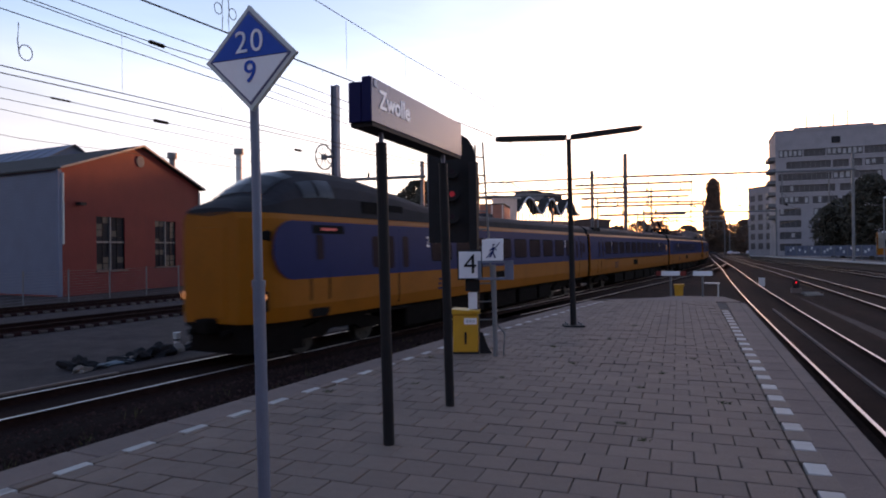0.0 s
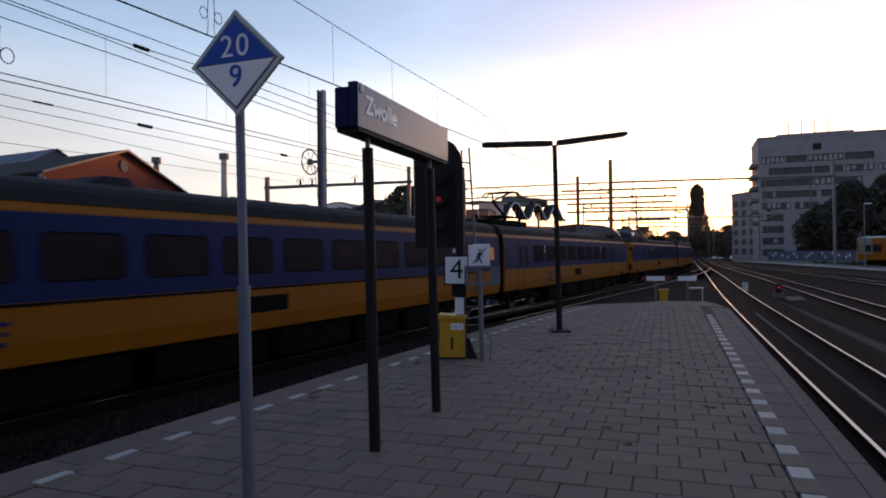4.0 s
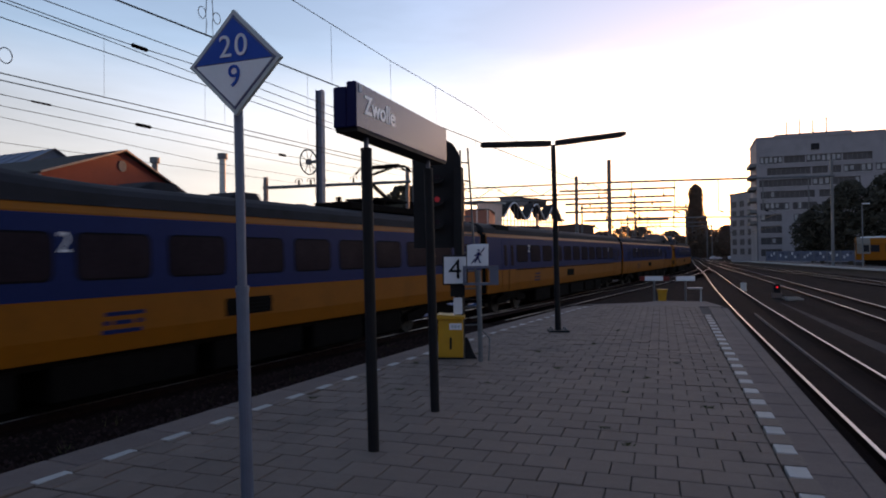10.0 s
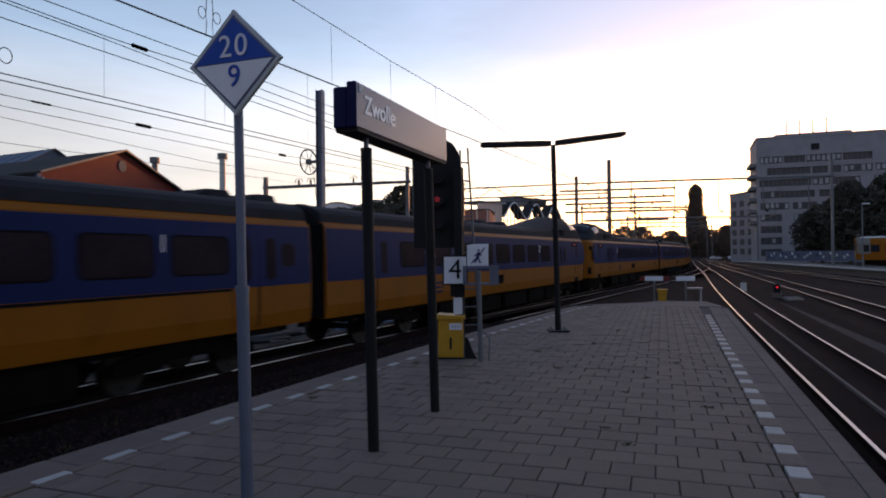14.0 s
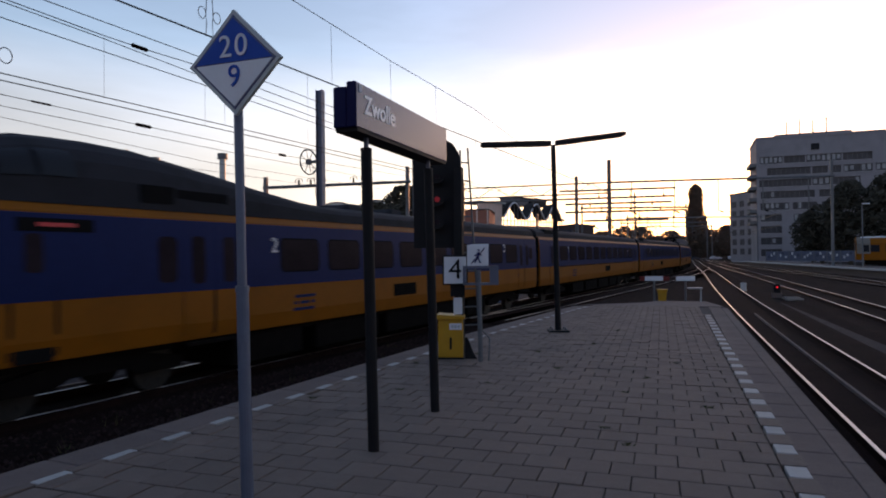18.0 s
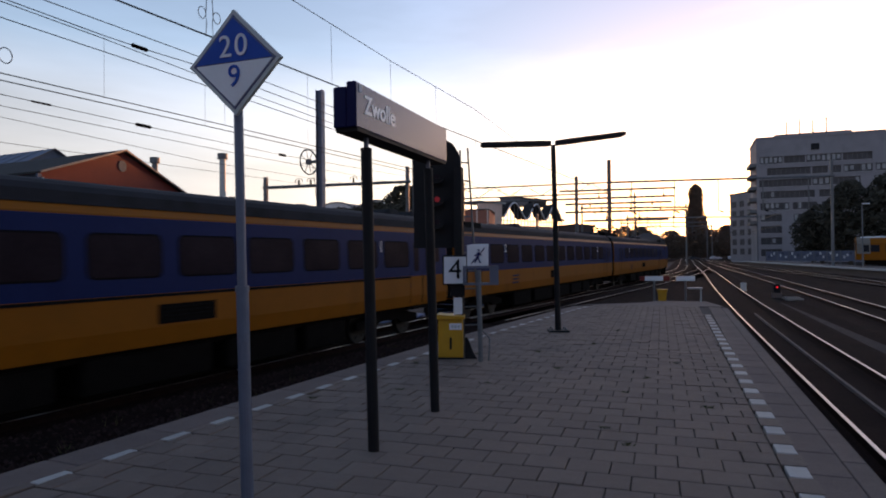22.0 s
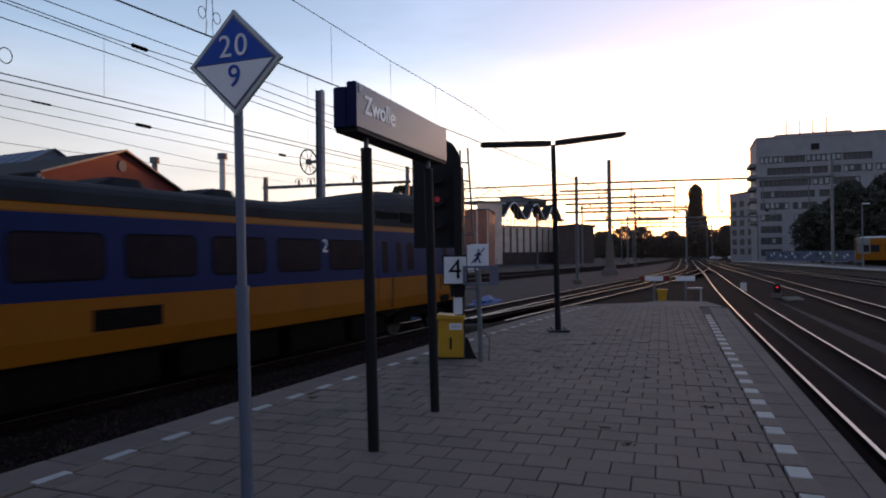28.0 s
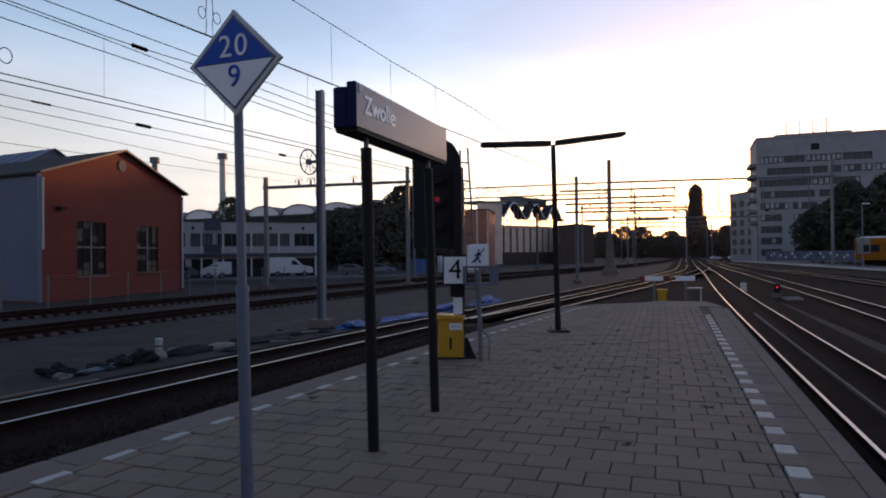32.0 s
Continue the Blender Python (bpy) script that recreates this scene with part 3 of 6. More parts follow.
def make_coach(name, label, length, front, rear, pantograph, klass, grille, lit=(), raised=True):
    h = length / 2
    c = empty(name, Matrix(), label, "train carriage", "passing intercity train")
    hf = h - (0.3 if front else 0.0)
    xs = [-h, hf]
    if front:
        xs += [hf - d for d in (0.02, 0.08, 0.2, 0.4, 0.6, 0.8, 1.0, 1.15, 1.4, 1.6, 2.0, 2.4, 3.0, 3.6, 4.6, 5.5, 6.5, 7.5, 8.4, 9.2, 10.2)]
    if rear:
        xs += [-h + d for d in (0.02, 0.08, 0.2, 0.4, 0.6, 0.8, 1.0, 1.15, 1.4, 1.6, 2.0, 2.4, 3.0, 3.6, 4.6, 5.5, 6.5, 7.5, 8.4, 9.2, 10.2)]
    xs = sorted(set(xs))
    zl = [0.92, 1.0, 1.25, 2.0, 2.5, 3.0, 3.25, 3.4]
    part("body", loft(B(), coach_sections(xs, hf if front else None, h if rear else None, zl)), T_YELLOW, c)

    # Roof, with the hump of the cab.
    secs = []
    for x in xs:
        d = hf - x if front else h + x
        top = roof_height(d, front or rear)
        w = nose_shrink(d) if (front or rear) else 1.0
        hump = max(0.0, top - 3.88)
        ring = []
        n = 12
        for k in range(n + 1):
            a = math.pi * k / n
            y = math.cos(a)
            e = 0.62 + 0.10 * min(1, hump / 0.5)
            z = 3.38 + (top - 3.38) * (math.sin(a) ** e if math.sin(a) > 0 else 0)
            ring.append((x, y * (half_width(3.38) + 0.006) * w * (1 - 0.0 * hump), z))
        secs.append(ring + [(x, 0, 3.3)])
    part("roof", loft(B(), secs), T_ROOF, c, smooth=False)

    # Blue sides with window glass and doors.
    a0 = -h + (0.62 if rear else 0.03)
    a1 = h - (0.80 if front else 0.03)
    for s in (1, -1):
        side = part("side_panel", rounded_panel(B(), a0, a1, 1.86, 3.22, s, 0.005, 0.60 if rear else 0.01, 0.66 if front else 0.01, 9), T_BLUE, c, "dark blue upper side panel")
        door_xs = []
        if front:
            door_xs += [h - 5.95, -h + 1.8]
        elif rear:
            door_xs += [-h + 5.95, h - 2.35]
        else:
            door_xs += [h - 2.35, -h + 1.85]
        for dx in door_xs:
            part("door_seam", side_strip(B(), dx - 0.03, dx + 0.03, 1.0, 1.86, s, 0.019, 2), T_RUBBER, c)
            part("door_step", boxb((dx, s * 1.34, 0.84), (1.35, 0.16, 0.07)), T_UNDER, c)
            for k in (-1, 1):
                door = part("door", side_strip(B(), dx + k * 0.40 - 0.37, dx + k * 0.40 + 0.37, 1.02, 3.14, s, 0.012), T_BLUE, c, "blue door leaf over yellow lower half")
                part("door_window", rounded_panel(B(), dx + k * 0.40 - 0.16, dx + k * 0.40 + 0.16, 2.0, 2.92, s, 0.018, 0.08, 0.08, 4), T_GLASS, door)
                part("door_kick_panel", side_strip(B(), dx + k * 0.40 - 0.368, dx + k * 0.40 + 0.368, 1.02, 1.855, s, 0.015), T_YELLOW, door)
        if not rear:
            part("window", rounded_panel(B(), -h + 0.62, -h + 1.10, 2.28, 2.80, s, 0.012, 0.11, 0.11, 4), WARM_WIN if lit and s > 0 else T_GLASS, c, "lit small end window" if lit and s > 0 else "")
        if rear:
            w0, w1 = h - 18.8, h - 3.7
        elif front:
            w0, w1 = -h + 2.75, h - 7.95
        else:
            w0, w1 = h - 23.15, h - 3.35
        n = int((w1 - w0 + 0.43) / 1.82 + 0.25)
        pitch = (w1 - w0 + 0.43) / n
        for k in range(n):
            x = w0 + k * pitch
            pane = part("window", rounded_panel(B(), x, x + pitch - 0.43, 2.18, 2.90, s, 0.012, 0.11, 0.11, 4), WARM_WIN if (k, s) in lit else T_GLASS, c, "lit carriage window" if (k, s) in lit else "")
            part("window_seal", rounded_panel(B(), x - 0.035, x + pitch - 0.395, 2.145, 2.935, s, 0.008, 0.13, 0.13, 4), T_RUBBER, pane)
        # class figure, emblem, grilles, drip rail
        for lx, figure in ((w1 + 0.24 if front and not pantograph else w1 - pitch + 0.22, klass[0]), (w0 + pitch - 0.22, klass[-1])):
            rot = Matrix.Translation((lx, s * (half_width(2.55) + 0.012), 2.75)) @ Matrix.Rotation(radians(90), 4, "X") if s < 0 else \
            Matrix.Translation((lx, s * (half_width(2.55) + 0.012), 2.75)) @ Matrix.Rotation(math.pi, 4, "Z") @ Matrix.Rotation(radians(90), 4, "X")
            lettering(figure, 0.47, T_WHITE, c, rot, "class_figure")
        bm = B()
        for ax, az, lx2 in ((-0.16, 0.15, 0.5), (0.2, 0.15, 0.3), (0.0, 0.0, 0.34), (-0.32, 0.0, 0.12), (0.32, 0.0, 0.12), (0.16, -0.15, 0.5), (-0.2, -0.15, 0.3)):
            box(bm, (ax, 0, az), (lx2, 0.012, 0.07))
        em = part("emblem", bm, T_BLUE, c, "dark blue emblem of plain bars")
        em.matrix_basis = Matrix.Translation((h - ((10.55 if pantograph else 8.75) if front else 6.15), s * (half_width(1.42) + 0.008), 1.42))
        for gx in grille:
            gr = part("vent_grille", side_strip(B(), gx, gx + 1.36, 1.30, 1.66, s, 0.01), T_UNDER, c)
            for k in range(4):
                part("slat", boxb((gx + 0.68, s * (half_width(1.5) + 0.012), 1.36 + 0.08 * k), (1.3, 0.012, 0.025)), T_RUBBER, gr)
        if "1" in klass:
            part("waist_line", side_strip(B(), w0 - 0.1, w1 + 0.1, 1.80, 1.85, s, 0.012, 1), T_RUBBER, c, "thin dark line under the blue")
        if not (front or rear):
            part("roof_grille", boxb((h - 2.1, s * 1.09, 3.64), (1.5, 0.24, 0.26)), T_RUBBER, c, "dark grille in the roof's flank")
        part("drip_rail", side_strip(B(), -h + 0.3, h - (0.3 if not front else 2.2), 3.395, 3.425, s, 0.03, 1), T_ROOF, c)

    # Ends: bellows or the cab's face.
    for sgn, cab in ((1, front), (-1, rear)):
        x = hf if sgn > 0 else -h
        near = sgn * h
        if not cab:
            part("end_wall", boxb((x + sgn * 0.012, 0, 2.15), (0.02, 2.66, 2.4)), T_RUBBER, c, "dark carriage end")
            part("bellows", loft(B(), [[(x + sgn * d, y * w, z) for y, z in ((-1.25, 1.0), (1.25, 1.0), (1.25, 3.30), (0.8, 3.72), (-0.8, 3.72), (-1.25, 3.30))]
                                       for d, w in ((0, 1.0), (0.05, 1.04), (0.10, 1.0), (0.15, 1.04), (0.20, 1.0), (0.25, 1.04), (0.29, 1.0))]), T_RUBBER, c)
            continue
        # windscreen and cab windows, laid on the hump
        def roof_point(d, a, lift):
            top, hump = roof_height(d, True), max(0.0, roof_height(d, True) - 3.88)
            e = 0.62 + 0.10 * min(1, hump / 0.5)
            return (x - sgn * d, math.cos(a) * (half_width(3.38) + 0.006 + lift) * nose_shrink(d), 3.38 + (top - 3.38 + lift) * max(0.0, math.sin(a)) ** e)

        def roof_pane(name, d_list, a0, a1, material, label):
            bm = B()
            for lift in (0.0, 0.022):
                rows = [[bm.verts.new(roof_point(d, a0 + (a1 - a0) * k / 8, lift)) for k in range(9)] for d in d_list]
                for p, q in zip(rows, rows[1:]):
                    for k in range(8):
                        bm.faces.new((p[k], p[k + 1], q[k + 1], q[k]))
            return part(name, bm, material, c, label)
        for a0, a1 in ((radians(52), radians(89)), (radians(91), radians(128))):
            roof_pane("windscreen", (0.88, 1.15, 1.5, 1.82), a0, a1, T_SCREEN, "sloping dark windscreen half")
        for s in (1, -1):
            for da, db in ((1.72, 2.25), (2.33, 2.9)):
                a0, a1 = radians(14), radians(40)
                roof_pane("cab_window", (da, (da + db) / 2, db), a0 if s > 0 else math.pi - a0, a1 if s > 0 else math.pi - a1, T_SCREEN, "small cab side window")
        for s in (1, -1):
            lamp = part("headlight", boxb((x - sgn * 0.36, s * 1.14, 1.40), (0.34, 0.13, 0.46), -sgn * s * 0.75, 0.03), T_RUBBER, c)
            part("lens", rod(B(), (x - sgn * 0.34, s * 1.17, 1.50), (x - sgn * 0.29, s * 1.235, 1.50), 0.10, 14), HEAD_LIGHT if cab == "lit" else T_GLASS, lamp, "headlamp lens")
            part("nose_vent", boxb((x - sgn * 0.40, s * 1.12, 2.86), (0.46, 0.14, 0.25), -sgn * s * 0.72, 0.04), T_RUBBER, c, "dark vent slot in the nose")
            part("buffer", rod(B(), (x - sgn * 0.1, s * 0.5, 0.72), (x + sgn * 0.16, s * 0.5, 0.72), 0.07, 10), T_UNDER, c)
            part("service_hatch", boxb((near - sgn * 2.4, s * (HALF - 0.055), 1.12), (0.6, 0.08, 0.38)), T_RUBBER, c, "dark recess with steps")
            part("marker_lamp", side_strip(B(), near - sgn * 2.77 - 0.62, near - sgn * 2.77 + 0.62, 2.93, 3.14, s, 0.012), T_RUBBER, c, "dark destination display")
            part("display_bar", side_strip(B(), near - sgn * 2.77 - 0.3, near - sgn * 2.77 + 0.3, 3.01, 3.07, s, 0.02, 1), RED_DIM, c, "dim red display bar")
        part("gangway_door", boxb((x - sgn * 0.015, 0, 2.05), (0.06, 0.98, 2.05), 0, 0.02), T_YELLOW, c, "yellow end door")
        part("coupler", boxb((x + sgn * 0.05, 0, 0.86), (0.55, 0.42, 0.34), 0, 0.05), T_UNDER, c)
        part("snow_plough", loft(B(), [[(x - sgn * d, y * 1.28 * w, z) for y, z in ((-1, 0.24), (1, 0.24), (1, 0.92), (-1, 0.92))] for d, w in ((0.12, 0.62), (0.5, 0.85), (1.6, 1.0))]), T_UNDER, c)
        for s in (1, -1):
            part("roof_grille", boxb((near - sgn * 5.85, s * 1.09, 3.66), (1.3, 0.26, 0.30)), T_RUBBER, c, "dark grille in the roof's flank")
            part("roof_grille", boxb((near - sgn * 4.75, s * 1.12, 3.68), (0.7, 0.26, 0.32)), T_RUBBER, c, "dark grille in the roof's flank")
            part("cab_door_seam", side_strip(B(), near - sgn * 2.05 - 0.025, near - sgn * 2.05 + 0.025, 1.0, 1.86, s, 0.008, 2), T_RUBBER, c)
            part("cab_door_seam", side_strip(B(), near - sgn * 2.75 - 0.025, near - sgn * 2.75 + 0.025, 1.0, 1.86, s, 0.008, 2), T_RUBBER, c)
            part("window", rounded_panel(B(), near - sgn * 4.83 - 0.21, near - sgn * 4.83 + 0.21, 2.05, 2.9, s, 0.012, 0.1, 0.1, 4), T_GLASS, c)
            part("cab_door_window", rounded_panel(B(), near - sgn * 2.4 - 0.14, near - sgn * 2.4 + 0.14, 2.3, 2.9, s, 0.012, 0.06, 0.06, 4), T_GLASS, c)

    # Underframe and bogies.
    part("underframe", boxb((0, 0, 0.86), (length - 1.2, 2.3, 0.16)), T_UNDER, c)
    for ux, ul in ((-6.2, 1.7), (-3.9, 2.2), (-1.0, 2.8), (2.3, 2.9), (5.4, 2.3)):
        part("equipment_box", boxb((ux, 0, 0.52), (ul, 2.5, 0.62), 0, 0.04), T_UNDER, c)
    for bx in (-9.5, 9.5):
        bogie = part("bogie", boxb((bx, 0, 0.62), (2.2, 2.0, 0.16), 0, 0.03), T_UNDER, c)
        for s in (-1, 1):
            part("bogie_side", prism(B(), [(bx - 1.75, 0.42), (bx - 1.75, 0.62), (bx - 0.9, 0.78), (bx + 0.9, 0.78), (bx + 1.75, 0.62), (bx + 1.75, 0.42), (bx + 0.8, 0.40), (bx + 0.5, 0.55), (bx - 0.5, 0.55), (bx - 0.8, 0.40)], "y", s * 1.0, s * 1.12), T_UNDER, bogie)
        for ax in (bx - 1.3, bx + 1.3):
            bm = B()
            rod(bm, (0, -0.8, 0), (0, 0.8, 0), 0.085, 10)
            for s in (-1, 1):
                rod(bm, (0, s * 0.70, 0), (0, s * 0.84, 0), 0.46, 24)
                rod(bm, (0, s * 0.68, 0), (0, s * 0.70, 0), 0.485, 24)
                for k in range(6):
                    a = math.pi * k / 3
                    box(bm, (0.30 * math.cos(a), s * 0.845, 0.30 * math.sin(a)), (0.07, 0.03, 0.07))
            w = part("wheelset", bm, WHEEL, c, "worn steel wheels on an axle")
            w.matrix_basis = pose(ax, 0, 0.46)

    # Things on the roof.
    for rx in ([-1.4, 1.0] if (front or rear) else [-h + 2.1, -h + 0.6, 4.0]):
        part("roof_unit", loft(B(), [[(rx + d, y * w, z) for y, z in ((-0.62, 3.72), (0.62, 3.72), (0.5, 3.72 + hh), (-0.5, 3.72 + hh))] for d, w, hh in ((-0.5, 0.8, 0.16), (-0.28, 1, 0.29), (0.28, 1, 0.29), (0.5, 0.8, 0.16))]), T_ROOF, c)
    if pantograph:
        part("roof_equipment", boxb((pantograph + 0.2, 0, 3.98), (4.6, 1.3, 0.22), 0, 0.03), T_UNDER, c)
        for k in range(4):
            part("insulator", rod(B(), (pantograph - 1.4 + 0.95 * k, 0.5 * (-1) ** k, 4.05), (pantograph - 1.4 + 0.95 * k, 0.5 * (-1) ** k, 4.34), 0.09, 8), T_UNDER, c)
        p = part("pantograph", box(B(), (pantograph, 0, 4.28), (1.9, 1.2, 0.07)), T_UNDER, c, "raised dark single-arm pantograph" if raised else "folded dark pantograph")
        if not raised:
            part("folded_arm", rod(B(), (pantograph - 0.9, 0, 4.32), (pantograph + 0.9, 0, 4.42), 0.05, 8), T_UNDER, p)
            part("contact_strip", rod(B(), (pantograph - 0.5, -0.9, 4.46), (pantograph - 0.5, 0.9, 4.46), 0.035, 6), T_UNDER, p)
            return c
        part("lower_arm", rod(B(), (pantograph - 0.9, 0, 4.30), (pantograph + 0.75, 0, 4.98), 0.07, 8), T_UNDER, p)
        bm = B()
        for s in (-1, 1):
            rod(bm, (pantograph + 0.75, 0, 4.98), (pantograph - 0.35, s * 0.45, 5.44), 0.045, 6)
        part("upper_arm", bm, T_UNDER, p)
        part("guide_rod", rod(B(), (pantograph - 0.4, 0.12, 4.32), (pantograph + 0.82, 0.12, 4.86), 0.02, 6), T_UNDER, p)
        for d in (-0.2, 0.2):
            bm = B()
            tube(bm, [(pantograph - 0.35 + d, -0.95, 5.25), (pantograph - 0.35 + d, -0.72, 5.46), (pantograph - 0.35 + d, 0.72, 5.46), (pantograph - 0.35 + d, 0.95, 5.25)], 0.04, 6)
            part("contact_strip", bm, T_UNDER, p)
    return c


TRACK_PTS = smooth_line(TRAIN_LINE, 1.0)
TRACK_S = np.concatenate([[0.0], np.cumsum([(b - a).length for a, b in zip(TRACK_PTS, TRACK_PTS[1:])])])
TRACK_X = np.array([p.x for p in TRACK_PTS])
TRACK_Y = np.array([p.y for p in TRACK_PTS])


def along(s):
    return Vector((float(np.interp(s, TRACK_S, TRACK_X)), float(np.interp(s, TRACK_S, TRACK_Y)), 0))


def coach_pose(s):
    a, b = along(s - 9.5), along(s + 9.5)
    m = (a + b) / 2
    d = a - b
    return pose(m.x, m.y, 0, 0, 0, math.degrees(math.atan2(d.y, d.x)))


# Where the train's front is: it slows from 34 to 27 km/h; metres along the line from y = 14.
S_REF = float(np.interp(14.0, TRACK_Y, TRACK_S))


def front_at(t):
    u = t / 10
    return S_REF - 3.182 - 95.991 * u + 4.213 * u ** 2 - 2.481 * u ** 3 + 0.571 * u ** 4 + 0.6 * max(0.0, u - 2.7) ** 2 / 0.09


# ---- trees ----
def tree(name, label, x, y, height, radius, trunk, n, seed, columnar=False, z=-0.26, low=0.25, leaf=None):
    rnd = random.Random(seed)
    t = empty(name, pose(x, y, z), label, "tree")
    bm = B()
    rod(bm, (0, 0, 0), (rnd.uniform(-0.2, 0.2), rnd.uniform(-0.2, 0.2), height * 0.75), trunk, 8, trunk * 0.25)
    for k in range(14):
        zz = height * rnd.uniform(low, 0.72)
        a = rnd.uniform(0, 6.283)
        reach = radius * rnd.uniform(0.45, 0.85)
        rise = height * (0.18 if columnar else 0.10)
        rod(bm, (0, 0, zz), (reach * math.cos(a), reach * math.sin(a), zz + rise), trunk * 0.3, 5, trunk * 0.08)
    part("trunk", bm, BARK, t)
    verts, faces = [], []
    size = max(0.16, radius * 0.055)
    ox, oy, oz = rnd.uniform(0, 90), rnd.uniform(0, 90), rnd.uniform(0, 90)
    made = 0
    for k in range(n * 3):
        if made >= n:
            break
        u = rnd.random()
        a = rnd.uniform(0, 6.283)
        prof = math.sin(math.pi * (0.10 + 0.88 * u)) ** 0.55 if not columnar else (1.12 - 0.70 * u) * min(1.0, (1.0 - u) / 0.06) ** 0.5
        rr = math.sqrt(rnd.random())
        d = Vector((math.cos(a), math.sin(a), 0))
        lumps = 1 + 0.38 * noise.noise((d.x * 1.6 + ox, d.y * 1.6 + oy, u * height / radius * 1.3 + oz))
        reach = radius * prof * lumps * rr
        p = Vector((d.x * reach, d.y * reach, height * (low + (1 - low) * u)))
        if not columnar and noise.noise((p.x / radius * 3.2 + oz, p.y / radius * 3.2 + ox, p.z / radius * 3.2 + oy)) < -0.16:
            continue
        e1 = Vector((rnd.gauss(0, 1), rnd.gauss(0, 1), rnd.gauss(0, 1))).normalized()
        e2 = e1.orthogonal().normalized()
        s = size * rnd.uniform(0.6, 1.5)
        n0 = len(verts)
        verts += [p - e1 * s, p + e2 * s * 0.6, p + e1 * s, p - e2 * s * 0.6]
        faces.append((n0, n0 + 1, n0 + 2, n0 + 3))
        made += 1
    me = bpy.data.meshes.new("crown")
    me.from_pydata([tuple(v) for v in verts], [], faces)
    me.materials.append(leaf or LEAF)
    ob = new("crown", me)
    ob.parent = t
    return t


# ---- signs and fittings on the platform ----
def make_diamond_sign():
    t = empty("stop_sign", pose(-2.61, 3.59, PLAT, 0, 0, 0), "blue and white diamond train-length sign on grey post", "sign")
    part("post", rod(rod(B(), (0, 0, 0), (-0.03, 0, 1.46), 0.041, 14), (-0.03, 0, 1.44), (-0.055, 0, 2.86), 0.031, 14), GALV, t, "galvanised two-stage tube")
    part("collar", rod(B(), (-0.03, 0, 1.43), (-0.03, 0, 1.47), 0.045, 14), GALV, t)
    face = Matrix.Translation((-0.006, -0.10, 2.932)) @ Matrix.Rotation(radians(1.5), 4, "Z") @ Matrix.Rotation(radians(-1.0), 4, "Y")
    r = 0.345

    def diamond(rr, thick, y, name, material, label=""):
        bm = B()
        pts = []
        for k in range(4):
            a = math.pi / 2 * k
            c = Vector((math.cos(a), math.sin(a)))
            e = Vector((-c.y, c.x))
            q = rr * 0.055
            pts += [c * (rr - q) - e * q, c * rr - e * q * 0.25, c * rr + e * q * 0.25, c * (rr - q) + e * q]
        prism(bm, [(p.x, p.y) for p in pts], "y", y, y + thick)
        ob = part(name, bm, material, t, label)
        ob.matrix_basis = face
        return ob
    diamond(r, 0.03, 0.0, "backplate", SIGN_GREY, "pale grey rounded rim")
    diamond(r - 0.036, 0.004, -0.004, "dark_border", SIGN_NAVY)
    rr = r - 0.056
    for name, material, y, pts in (("upper_field", SIGN_BLUE, -0.008, [(-rr, 0.004), (rr, 0.004), (0, rr)]), ("lower_field", SIGN_WHITE, -0.008, [(-rr, -0.004), (0, -rr), (rr, -0.004)])):
        ob = part(name, prism(B(), pts, "y", y, y + 0.004), material, t)
        ob.matrix_basis = face
    for text, material, dx, dz in (("2", SIGN_WHITE, -0.058, 0.098), ("0", SIGN_WHITE, 0.060, 0.098), ("9", SIGN_BLUE, 0.004, -0.10)):
        ob = lettering(text, 0.205, material, t, face @ Matrix.Translation((dx, -0.011, dz)) @ Matrix.Rotation(radians(90), 4, "X"), "numeral", 0.003, 0.0)
        ob.data.update()
    part("bracket", boxb((-0.045, -0.035, 2.80), (0.09, 0.08, 0.25), radians(9)), GALV, t)


def make_station_sign():
    t = empty("station_sign", pose(-2.34, 4.97, PLAT), "dark blue double-sided station name sign on two black posts", "station sign")
    for (x, y, lean, top) in ((0, 0, -0.045, 2.565), (0.05, 1.42, -0.05, 2.565)):
        post = part("post", rod(B(), (x, y, 0), (x + lean, y, top), 0.048, 14), BLACK, t, "black steel tube post")
        part("neck", rod(B(), (x + lean, y, top - 0.01), (x + lean, y, top + 0.13), 0.022, 10), GALV, post)
        part("cap", rod(B(), (x + lean, y, top), (x + lean, y, top + 0.02), 0.050, 14), BLACK, post)
    # Two boards back to back along the posts.
    for dx, h0, h1, nm in ((0.008, 2.705, 3.077, "board"), (-0.095, 2.705, 3.038, "board")):
        part(nm, boxb((dx, 0.74, (h0 + h1) / 2), (0.085 if dx > 0 else 0.12, 2.16, h1 - h0), radians(-1.2), 0.008), SIGN_EDGE, t, "dark blue name board")
    face = part("face", boxb((0.053, 0.74, 2.891), (0.004, 2.14, 0.356), radians(-1.2)), SIGN_NAVY, t)
    part("corner_mark", boxb((0.038, -0.27, 3.025), (0.006, 0.05, 0.06), radians(-1.2)), SIGN_WHITE, t)
    lettering("Zwolle", 0.216, LETTER_WHITE, t, Matrix.Translation((0.0445, 0.105, 2.905)) @ Matrix.Rotation(radians(88.8), 4, "Z") @ Matrix.Rotation(radians(90), 4, "X"), "lettering", 0.003, 0.004)
    part("bottom_channel", boxb((-0.05, 0.74, 2.69), (0.20, 2.1, 0.03), radians(-1.2)), BLACK, t)


